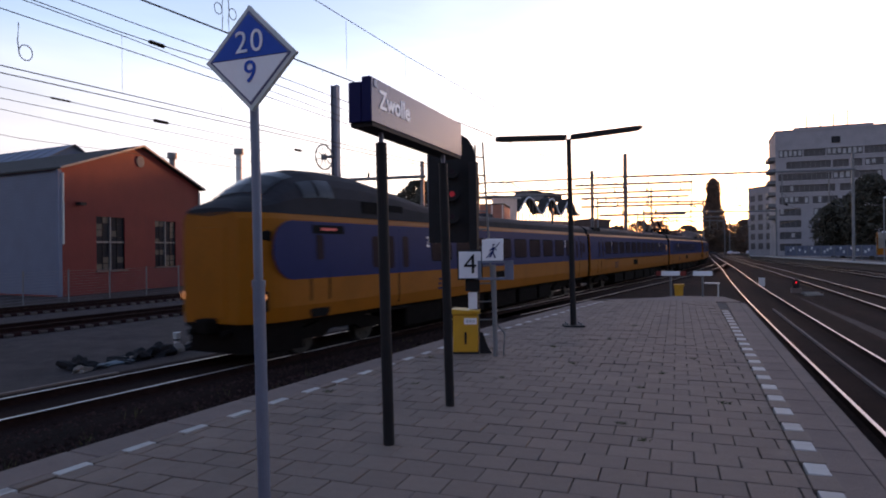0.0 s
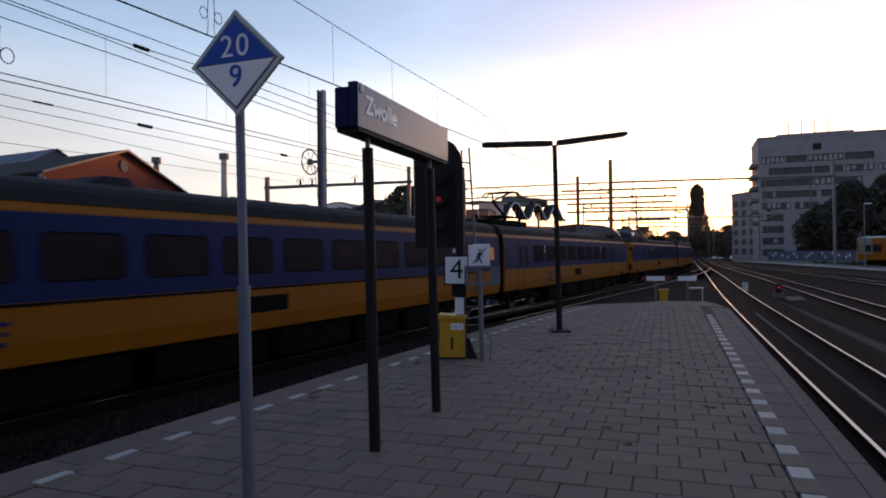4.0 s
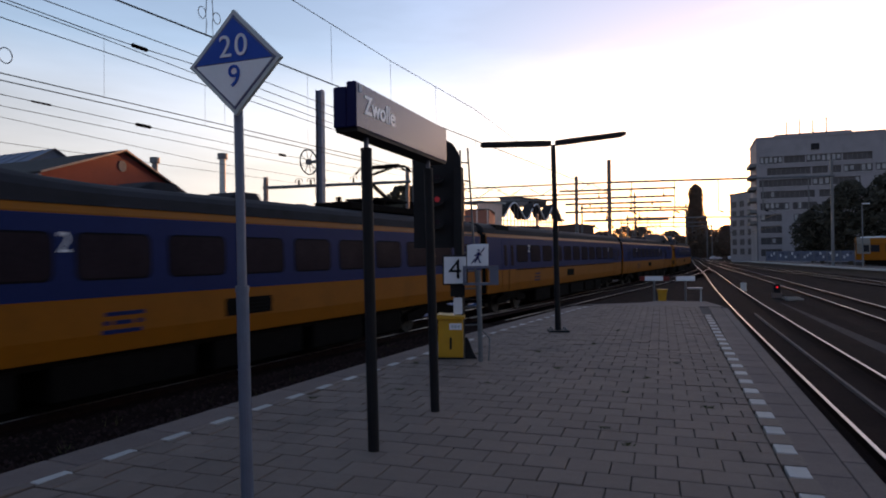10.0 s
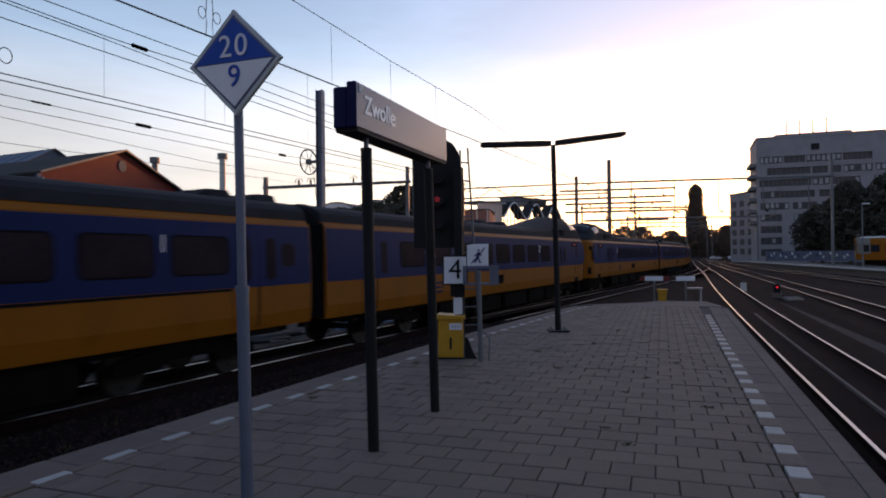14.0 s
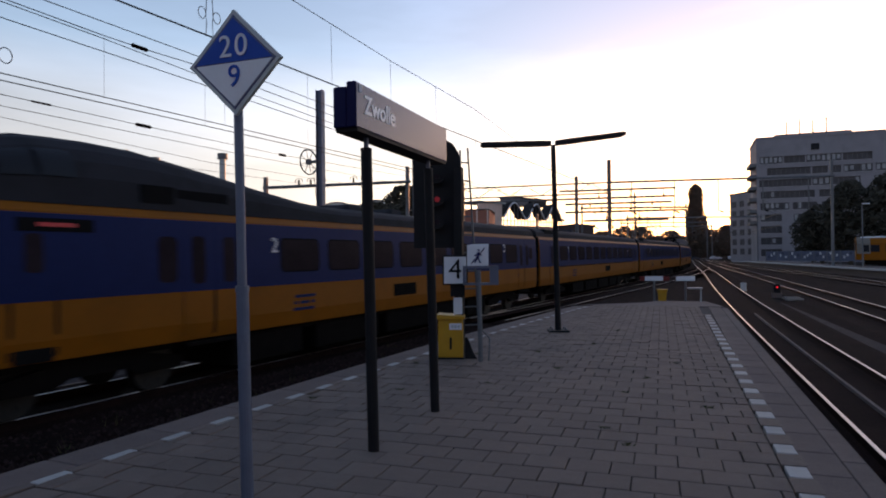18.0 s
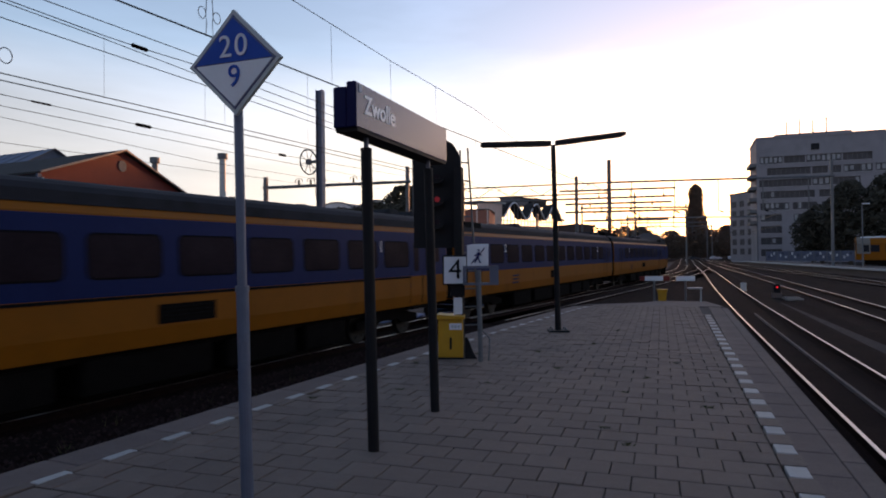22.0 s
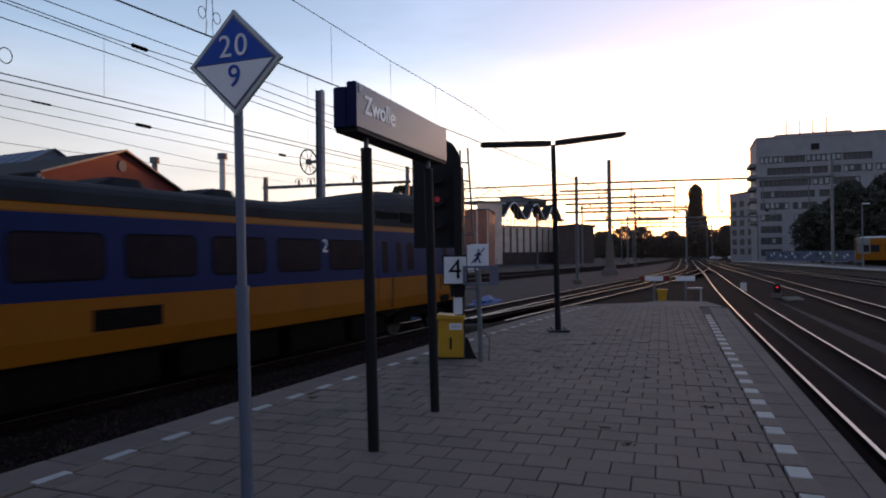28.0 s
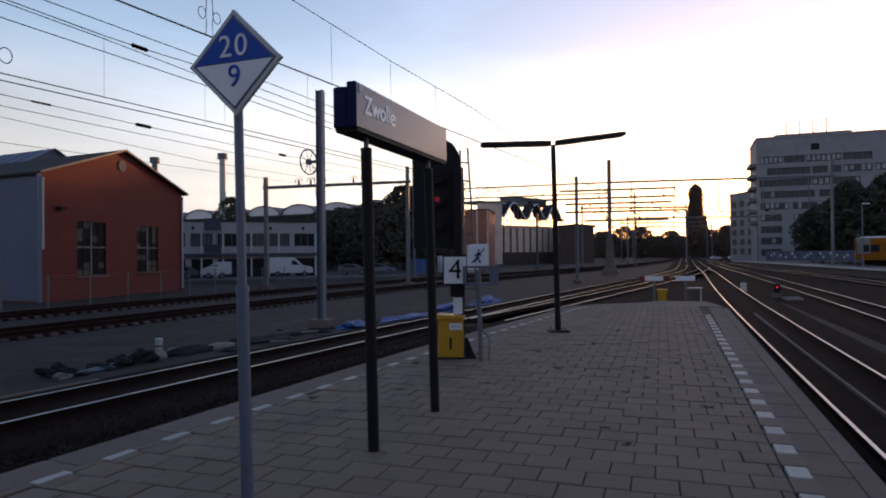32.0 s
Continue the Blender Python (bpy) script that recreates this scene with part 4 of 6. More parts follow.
def make_shelterless_post():
    t = empty("platform_lamp", pose(-2.11, 13.75, PLAT), "black T-shaped platform lamp post with two flat arms", "lamp post")
    part("post", rod(B(), (0, 0, 0), (-0.06, 0, 4.0), 0.065, 12, 0.05), BLACK, t)
    foot = part("base_plate", boxb((0, 0, 0.02), (0.42, 0.42, 0.04), 0.3), BLACK, t)
    for k in range(4):
        a = math.pi / 4 + math.pi / 2 * k + 0.3
        part("bolt", rod(B(), (0.2 * math.cos(a), 0.2 * math.sin(a), 0.03), (0.2 * math.cos(a), 0.2 * math.sin(a), 0.09), 0.02, 6), GALV_DARK, foot)
    m = Matrix.Translation((-0.06, 0, 4.02)) @ Matrix.Rotation(radians(20), 4, "Z")
    for s, rise in ((-1, -0.02), (1, 0.12)):
        bm = B()
        loft(bm, [[(s * d, y, z0 + rise * d), (s * d, -y, z0 + rise * d), (s * d, -y, z0 + th + rise * d), (s * d, y, z0 + th + rise * d)] for d, y, z0, th in ((0.05, 0.07, -0.03, 0.10), (0.3, 0.11, -0.03, 0.10), (1.5, 0.11, -0.02, 0.09), (1.56, 0.09, 0.0, 0.05))])
        arm = part("arm", bm, BLACK, t, "flat black luminaire arm")
        arm.matrix_basis = m


def make_signal():
    """The large signal seen from behind its shield, on a ladder mast."""
    t = empty("railway_signal", pose(-3.42, 10.02, PLAT, 0, 0, 0), "tall black railway signal with red lamp and ladder", "signal")
    part("mast", boxb((0.28, 0.0, 1.55), (0.13, 0.13, 3.1)), BLACK, t)
    bm = B()
    pts = [(-0.48, 1.78), (0.30, 1.78), (0.30, 3.2), (0.27, 3.36), (0.18, 3.5), (0.05, 3.58), (-0.23, 3.58), (-0.36, 3.5), (-0.45, 3.36), (-0.48, 3.2)]
    prism(bm, pts, "y", -0.02, 0.03)
    board = part("background_shield", bm, BLACK, t, "black rounded signal shield")
    board.matrix_basis = Matrix.Rotation(radians(19), 4, "Z")
    for k, zz in enumerate((2.2, 2.57, 2.94)):
        hood = part("hood", rod(B(), (-0.09, -0.20, zz), (-0.09, 0.0, zz), 0.11, 14), BLACK, t)
        hood.matrix_basis = Matrix.Rotation(radians(19), 4, "Z")
        lens = part("lens", rod(B(), (-0.09, -0.212, zz), (-0.09, -0.202, zz), 0.045, 14), RED_DIM if k == 1 else T_GLASS, hood, "glowing red lamp" if k == 1 else "dark lamp lens")
    lad = part("ladder", rod(rod(B(), (0.32, 0.1, 0.0), (0.28, 0.1, 3.4), 0.016, 6), (0.56, 0.25, 0.0), (0.38, 0.2, 3.45), 0.016, 6), GALV_DARK, t, "narrow steel ladder")
    for k in range(10):
        part("rung", rod(B(), (0.315 - 0.004 * k, 0.1, 0.5 + 0.3 * k), (0.53 - 0.016 * k, 0.24, 0.5 + 0.3 * k), 0.012, 6), GALV_DARK, lad)
    part("stay", rod(B(), (0.1, -0.05, 0.0), (0.3, 0.0, 0.9), 0.03, 6), BLACK, t)
    four = part("number_plate", boxb((0.30, -0.30, 1.42), (0.40, 0.03, 0.475), radians(19), 0.01), BLACK, t, "black framed plate")
    part("plate_face", boxb((0.306, -0.317, 1.42), (0.355, 0.006, 0.425), radians(19)), SIGN_WHITE, four)
    lettering("4", 0.44, BLACK, four, Matrix.Translation((0.31, -0.323, 1.42)) @ Matrix.Rotation(radians(19), 4, "Z") @ Matrix.Rotation(radians(90), 4, "X"), "numeral")
    part("lower_plate", boxb((0.31, -0.2, 0.84), (0.14, 0.02, 0.27), radians(19)), SIGN_WHITE, t, "small white plate")
    part("dark_box", boxb((0.30, -0.18, 1.09), (0.23, 0.10, 0.19), radians(19)), BLACK, t)


def make_walk_sign():
    t = empty("warning_sign", pose(-2.68, 9.61, PLAT), "small white no-trespassing sign in a grey frame", "sign")
    part("post", rod(B(), (0, 0, 0), (-0.02, 0, 1.42), 0.038, 12), GALV_DARK, t)
    m = Matrix.Translation((-0.02, -0.04, 0)) @ Matrix.Rotation(radians(19), 4, "Z")
    back = part("plate", boxb((0, 0, 1.64), (0.33, 0.02, 0.35), 0, 0.006), SIGN_WHITE, t, "white square plate")
    back.matrix_basis = m
    # the pictogram: a walker crossed out, in plain strokes
    bm = B()
    for (x0, z0), (x1, z1), r in (((-0.10, 1.53), (0.11, 1.77), 0.008), ((0.0, 1.62), (0.01, 1.70), 0.020), ((0.0, 1.62), (-0.05, 1.54), 0.012), ((0.0, 1.62), (0.04, 1.53), 0.012), ((0.01, 1.69), (-0.05, 1.64), 0.009), ((0.01, 1.69), (0.06, 1.65), 0.009), ((0.012, 1.725), (0.014, 1.745), 0.018)):
        rod(bm, (x0, -0.013, z0), (x1, -0.013, z1), r, 6)
    part("pictogram", bm, SIGN_NAVY, back)
    part("upper_plate", boxb((0.03, 0.02, 1.79), (0.28, 0.02, 0.08)), SIGN_WHITE, back)
    fr = B()
    for x in (-0.21, 0.21):
        box(fr, (x, 0, 1.34), (0.05, 0.04, 0.30))
    for z in (1.47, 1.21):
        box(fr, (0, 0, z), (0.46, 0.04, 0.04))
    f = part("frame", fr, GALV, t, "grey open frame")
    f.matrix_basis = m
    part("side_plate", boxb((0.27, 0.0, 1.34), (0.10, 0.03, 0.30)), GALV, f)
    part("hook", tube(B(), [(0.10, 0.1, 0.0), (0.12, 0.1, 0.35), (0.02, 0.0, 0.5)], 0.012, 6), GALV_DARK, t)


def make_cabinet():
    t = empty("yellow_cabinet", pose(-3.20, 9.70, PLAT, 0, 0, 16), "yellow steel trackside cabinet with grey label", "cabinet")
    part("body", boxb((0, 0.18, 0.33), (0.40, 0.36, 0.62), 0, 0.012), YELLOW_BOX, t)
    part("lid", prism(B(), [(-0.23, 0.64), (0.23, 0.64), (0.23, 0.68), (-0.2, 0.71), (-0.23, 0.69)], "y", -0.04, 0.40), YELLOW_BOX, t)
    part("slot", boxb((0.0, -0.004, 0.25), (0.035, 0.012, 0.19)), BLACK, t)
    lab = part("label_plate", boxb((0.08, -0.004, 0.52), (0.20, 0.012, 0.10)), SIGN_WHITE, t, "pale label plate")
    for k in range(3):
        part("text_bar", boxb((0.03 + 0.05 * k, -0.012, 0.52), (0.035, 0.006, 0.04)), SIGN_GREY, lab)
    part("base", boxb((0, 0.18, 0.012), (0.44, 0.40, 0.024)), BLACK, t)
    part("cable_foot", prism(B(), [(0.23, 0.0), (0.42, 0.0), (0.36, 0.10), (0.27, 0.34), (0.23, 0.34)], "y", 0.02, 0.10), BLACK, t, "black cable guard at its side")


def make_end_signs():
    for x, y, red in ((-0.32, 30.2, True), (1.0, 30.2, False)):
        t = empty("barrier_board", pose(x, y, 0.32), "low white barrier board with red end on a post", "barrier board", "boards at the platform's end")
        part("post", rod(B(), (0, 0.03, 0), (0, 0.03, 1.15), 0.04, 8), GALV_DARK, t)
        part("board", boxb((0, 0, 1.04), (0.78, 0.03, 0.20)), SIGN_WHITE, t)
        if red:
            part("end_panel", boxb((0.52, 0, 1.04), (0.26, 0.03, 0.20)), RED_WALL, t, "dull red end panel")
            part("end_panel", boxb((-0.50, 0, 1.04), (0.22, 0.03, 0.20)), RED_WALL, t, "dull red end panel")
        else:
            part("shelf", boxb((0.38, -0.1, 0.62), (0.6, 0.4, 0.05)), SIGN_GREY, t)
            part("leg", boxb((0.62, -0.1, 0.3), (0.05, 0.05, 0.6)), SIGN_GREY, t)
    t = empty("grit_box", pose(0.02, 31.0, 0.28), "small yellow plastic box on the ramp", "box")
    part("body", loft(B(), [[(-w, -w, z), (w, -w, z), (w, w, z), (-w, w, z)] for w, z in ((0.16, 0), (0.20, 0.48))]), YELLOW_BOX, t)
    part("lid", boxb((0, 0, 0.52), (0.46, 0.46, 0.08), 0, 0.02), YELLOW_BOX, t)


# ---- masts and wires ----
def mast(x, y, h, w, kind_label, base=True):
    t = empty("catenary_mast", pose(x, y, -0.26), kind_label, "mast", "overhead line masts")
    a, b = w / 2, 0.012
    outline = [(-a, -a), (-a + 2 * b, -a), (-a + 2 * b, -b), (a - 2 * b, -b), (a - 2 * b, -a), (a, -a), (a, a), (a - 2 * b, a), (a - 2 * b, b), (-a + 2 * b, b), (-a + 2 * b, a), (-a, a)]
    part("column", prism(B(), outline, "z", 0, h), GALV if h < 9.3 and w > 0.2 else GALV_DARK, t, "weathered H-section steel")
    if base:
        part("foundation", boxb((0, 0, 0.18), (w * 3, w * 3, 0.36), 0, 0.04), KERB, t, "concrete footing")
    return t


def cantilever(t, side, z, reach, arm=1.1):
    m = part("cantilever", rod(rod(B(), (0, 0, z), (side * reach, 0, z + arm), 0.035, 7), (0, 0, z + arm + 0.2), (side * reach, 0, z + arm), 0.03, 7), GALV_DARK, t)
    part("registration_arm", rod(B(), (side * 0.3, 0, z + 0.1), (side * (reach + 0.5), 0, z - 0.1), 0.022, 6), GALV_DARK, m)
    part("insulator", rod(B(), (side * 0.15, 0, z + 0.06), (side * 0.55, 0, z + 0.27), 0.075, 8), T_UNDER, m)


def portal(x0, y0, x1, y1, z, h0, h1, lattice=True, z_end=None):
    t = empty("catenary_portal", Matrix(), "steel lattice portal across the tracks", "portal", "overhead line masts")
    for x, y, h in ((x0, y0, h0), (x1, y1, h1)):
        if h:
            c = part("column", boxb((x, y, h / 2 - 0.26), (0.30, 0.26, h)), GALV_DARK, t)
            part("foundation", boxb((x, y, -0.1), (0.9, 0.9, 0.36)), KERB, c)
    top, low = 0.0, -1.4
    if not lattice:
        part("beam", rod(B(), (x0 - 0.3, y0, z), (x1 + 0.3, y1, z_end or z), 0.14 if y0 < 100 else 0.2, 8), GALV_DARK, t)
        span = math.hypot(x1 - x0, y1 - y0)
        n = int(span / 4.5) if y0 > 60 else 0
        for k in range(n):
            f = (k + 0.5) / n
            px, py = x0 + (x1 - x0) * f, y0 + (y1 - y0) * f
            drop = part("drop_post", rod(B(), (px, py, z), (px, py, z - 4.2), 0.07, 6), GALV_DARK, t, "hanging wire support")
            part("registration_arm", rod(rod(B(), (px, py, z - 4.0), (px + 1.5, py, z - 4.6), 0.04, 5), (px, py, z - 2.6), (px + 1.5, py, z - 4.4), 0.03, 5), GALV_DARK, drop)
            part("insulator", rod(B(), (px + 0.2, py, z - 4.05), (px + 0.6, py, z - 4.25), 0.1, 6), T_UNDER, drop)
    else:
        for dz in (top, low):
            part("chord", rod(B(), (x0, y0, z + dz), (x1, y1, z + dz), 0.10, 6), GALV_DARK, t)
        n = max(4, int(math.hypot(x1 - x0, y1 - y0) / 2.0))
        bm = B()
        for k in range(n):
            f, g = k / n, (k + 1) / n
            a = (x0 + (x1 - x0) * f, y0 + (y1 - y0) * f, z + (low if k % 2 else top))
            b = (x0 + (x1 - x0) * g, y0 + (y1 - y0) * g, z + (top if k % 2 else low))
            rod(bm, a, b, 0.055, 5)
        part("lattice_bars", bm, GALV_DARK, t)
    return t


def wire(label, pts, r=0.011, sag=0.0):
    n = 14
    out = []
    for a, b in zip(pts, pts[1:]):
        a, b = Vector(a), Vector(b)
        for k in range(n):
            f = k / n
            out.append(a.lerp(b, f) - Vector((0, 0, sag * 4 * f * (1 - f))))
    out.append(Vector(pts[-1]))
    return tagged(part("overhead_wire", tube(B(), out, r, 5), WIRE), label, "wire", "overhead line wires")


def bead(parent, p, way, length=0.5, r=0.075):
    d = Vector(way).normalized() * length / 2
    p = Vector(p)
    bm = B()
    rod(bm, p - d, p + d, r * 0.7, 8)
    for k in range(4):
        q = p - d + d * 2 * (k + 0.5) / 4
        rod(bm, q - d * 0.12, q + d * 0.12, r, 8)
    part("insulator", bm, T_UNDER, parent, "dark ribbed insulator")


# ---- buildings ----
def building(name, label, category, m, width, depth, height, wall, roof, thick=0.3, holes=(), gable=0.0, top=0.25):
    t = empty(name, m, label, category)
    bm = wall_with_openings(B(), 0, width, 0, height, list(holes), thick)
    part("wall", bm, wall, t)
    part("wall", boxb((thick / 2, depth / 2 + thick / 2, height / 2), (thick, depth - thick, height)), wall, t)
    part("wall", boxb((width - thick / 2, depth / 2 + thick / 2, height / 2), (thick, depth - thick, height)), wall, t)
    part("wall", boxb((width / 2, depth - thick / 2, height / 2), (width - 2 * thick, thick, height)), wall, t)
    if gable:
        part("gable", prism(B(), [(0, height), (width, height), (width / 2, height + gable)], "y", 0.0, thick), wall, t)
        for s in (0, 1):
            x0, x1 = (-0.35, width / 2) if s == 0 else (width + 0.35, width / 2)
            z0, z1 = height - 0.35 * gable / (width / 2), height + gable
            part("roof", prism(B(), [(x0, z0), (x1, z1), (x1, z1 + top), (x0, z0 + top)], "y", -0.35, depth), roof, t)
            part("verge_board", prism(B(), [(x0, z0 + 0.02), (x1, z1 + 0.02), (x1, z1 + top + 0.02), (x0, z0 + top + 0.02)], "y", -0.42, -0.352), GALV_DARK, t, "grey verge board")
    else:
        part("roof", boxb((width / 2, depth / 2, height + top / 2), (width + 0.3, depth + 0.3, top)), roof, t)
    return t


def window(t, x0, x1, z0, z1, nx, nz, inset=0.12, frame_mat=None, bar=0.05, glass=None):
    w = part("window", boxb(((x0 + x1) / 2, inset + 0.03, (z0 + z1) / 2), (x1 - x0, 0.02, z1 - z0)), glass or WIN, t)
    bm = B()
    for k in range(nx + 1):
        box(bm, (x0 + (x1 - x0) * k / nx, inset, (z0 + z1) / 2), (bar, 0.06, z1 - z0 + bar))
    for k in range(nz + 1):
        box(bm, ((x0 + x1) / 2, inset, z0 + (z1 - z0) * k / nz), (x1 - x0, 0.05, bar))
    part("frame", bm, frame_mat or BLACK, w)
    return w


def make_red_workshop():
    pl, pr = (-37.2, 30.0), (-39.3, 45.1)
    wdt = math.hypot(pr[0] - pl[0], pr[1] - pl[1])
    ww = [(3.1, 5.9, 1.6, 5.35), (9.3, 11.9, 1.7, 5.3)]
    t = building("red_workshop", "red painted workshop with grey pitched roof and tall windows", "workshop", facing(pl, pr, -0.26), wdt, 30, 8.3, RED_WALL, ROOF_DARK, holes=ww, gable=2.5, top=0.14)
    for (a, b, c, d) in ww:
        w = window(t, a, b, c, d, 4, 8, frame_mat=BLACK, bar=0.035)
        part("mullion", boxb(((a + b) / 2, 0.08, (c + d) / 2), (0.13, 0.1, d - c)), GALV_DARK, w)
        part("transom", boxb(((a + b) / 2, 0.08, (c + d) / 2 + 0.1), (b - a, 0.1, 0.12)), GALV_DARK, w)
        pick = random.Random(int(a))
        for i in range(4):
            for j in range(8):
                if pick.random() < 0.3:
                    part("dusty_pane", boxb((a + (b - a) * (i + 0.5) / 4, 0.125, c + (d - c) * (j + 0.5) / 8), ((b - a) / 4 - 0.06, 0.015, (d - c) / 8 - 0.06)), PANE_GLINT, w, "grey pane with a painted reflection")
        part("sill", boxb(((a + b) / 2, -0.05, c - 0.06), (b - a + 0.2, 0.25, 0.1)), KERB, t)
    part("medallion", rod(B(), (wdt / 2, 0.05, 9.7), (wdt / 2, -0.08, 9.7), 0.42, 20), BURLAP, t, "round grey vent plate")
    part("wall_lamp", boxb((1.5, -0.25, 6.1), (0.5, 0.4, 0.18)), BLACK, t)
    for x in (0.12, wdt - 0.12):
        part("downpipe", rod(B(), (x, -0.1, 3.4 if x < 1 else 0.2), (x, -0.1, 8.0), 0.08, 8), SIGN_GREY, t, "pale rainwater pipe")
    # the side walls and the roof run back at a slant to the gable
    for ob in [c for c in t.children if c.name.split(".")[0] in ("wall", "roof", "verge_board")]:
        for v in ob.data.vertices:
            v.co.x += 0.257 * max(0.0, v.co.y)
    for k in range(40):
        rib = prism(B(), [(-0.05, 0.3), (-0.05, 29.7), (-0.004, 29.7), (-0.004, 0.3)], "z", 0.25 + 0.2 * k, 0.30 + 0.2 * k)
        bmesh.ops.transform(rib, matrix=Matrix(((1, 0.257, 0, 0), (0, 1, 0, 0), (0, 0, 1, 0), (0, 0, 0, 1))), verts=rib.verts)
        part("cladding_rib", rib, SILVER, t)
    side = prism(B(), [(-0.004, -0.02), (-0.004, 29.9), (0.0, 29.9), (0.0, -0.02)], "z", 0.1, 8.2)
    bmesh.ops.transform(side, matrix=Matrix(((1, 0.257, 0, 0), (0, 1, 0, 0), (0, 0, 1, 0), (0, 0, 0, 1))), verts=side.verts)
    part("side_cladding", side, SILVER, t, "blue grey corrugated steel sheets")
    part("corner_post", boxb((-0.10, -0.03, 4.1), (0.30, 0.12, 8.2)), SILVER, t, "grey steel corner strip")
    up = building("raised_hall", "pale grey steel roofed hall behind the workshop", "hall", facing((-69.35, 49.6), (-67.65, 64.5), -0.26), 15.0, 40, 11.45, SILVER, SILVER, gable=4.4, top=0.14)
    for k in range(16):
        part("roof_seam", prism(B(), [(-0.3, 11.42), (7.4, 15.93), (7.4, 16.0), (-0.3, 11.49)], "y", 2.0 + 2.4 * k, 2.06 + 2.4 * k), GALV_DARK, up)


def make_office():
    pl, pr = (-58.5, 58.3), (-41.5, 71.9)
    wdt = math.hypot(pr[0] - pl[0], pr[1] - pl[1])
    holes = []
    for k in range(7):
        x = 0.6 + k * 3.05
        holes.append((x, x + 2.5, 4.1, 5.7))
        holes.append((x + 0.1, x + 2.5, 0.3, 2.6))
    t = building("office_building", "two-storey white panel office with ribbon windows", "office", facing(pl, pr, -0.26), wdt, 12, 7.1, WHITE_WALL, ROOF_DARK, holes=holes)
    for k, (a, b, c, d) in enumerate(holes):
        window(t, a, b, c, d, 3, 1, frame_mat=GALV_DARK if c > 3 else BLACK, bar=0.06, glass=BLOCK_GLASS if c > 3 and k % 3 else WIN)
    for z0, z1, nm in ((3.3, 4.35, "stair_panel"), (6.1, 7.5, "stair_panel")):
        part(nm, boxb((9.2, -0.10, (z0 + z1) / 2), (1.9, 0.16, z1 - z0)), BLUE_PANEL, t, "dark blue stairwell panel")
    for k in range(5):
        part("stair_mullion", boxb((8.3 + 0.45 * k, -0.08, 5.2), (0.09, 0.1, 1.75)), GALV, t)
    for x in (7.95, 10.4, 13.7, 17.0, 21.5):
        part("pillar", boxb((x, -0.15, 2.85), (0.2, 0.3, 5.7)), SIGN_GREY, t, "pale wall post")
    for x in (7.0, 12.2, 16.0, 20.0):
        part("wall_vent", boxb((x, -0.06, 6.35), (0.3, 0.12, 0.4)), BLACK, t, "small dark wall lamp")
    part("canopy", boxb((wdt / 2, -0.3, 3.1), (wdt, 0.6, 0.3)), BLUE_PANEL, t)


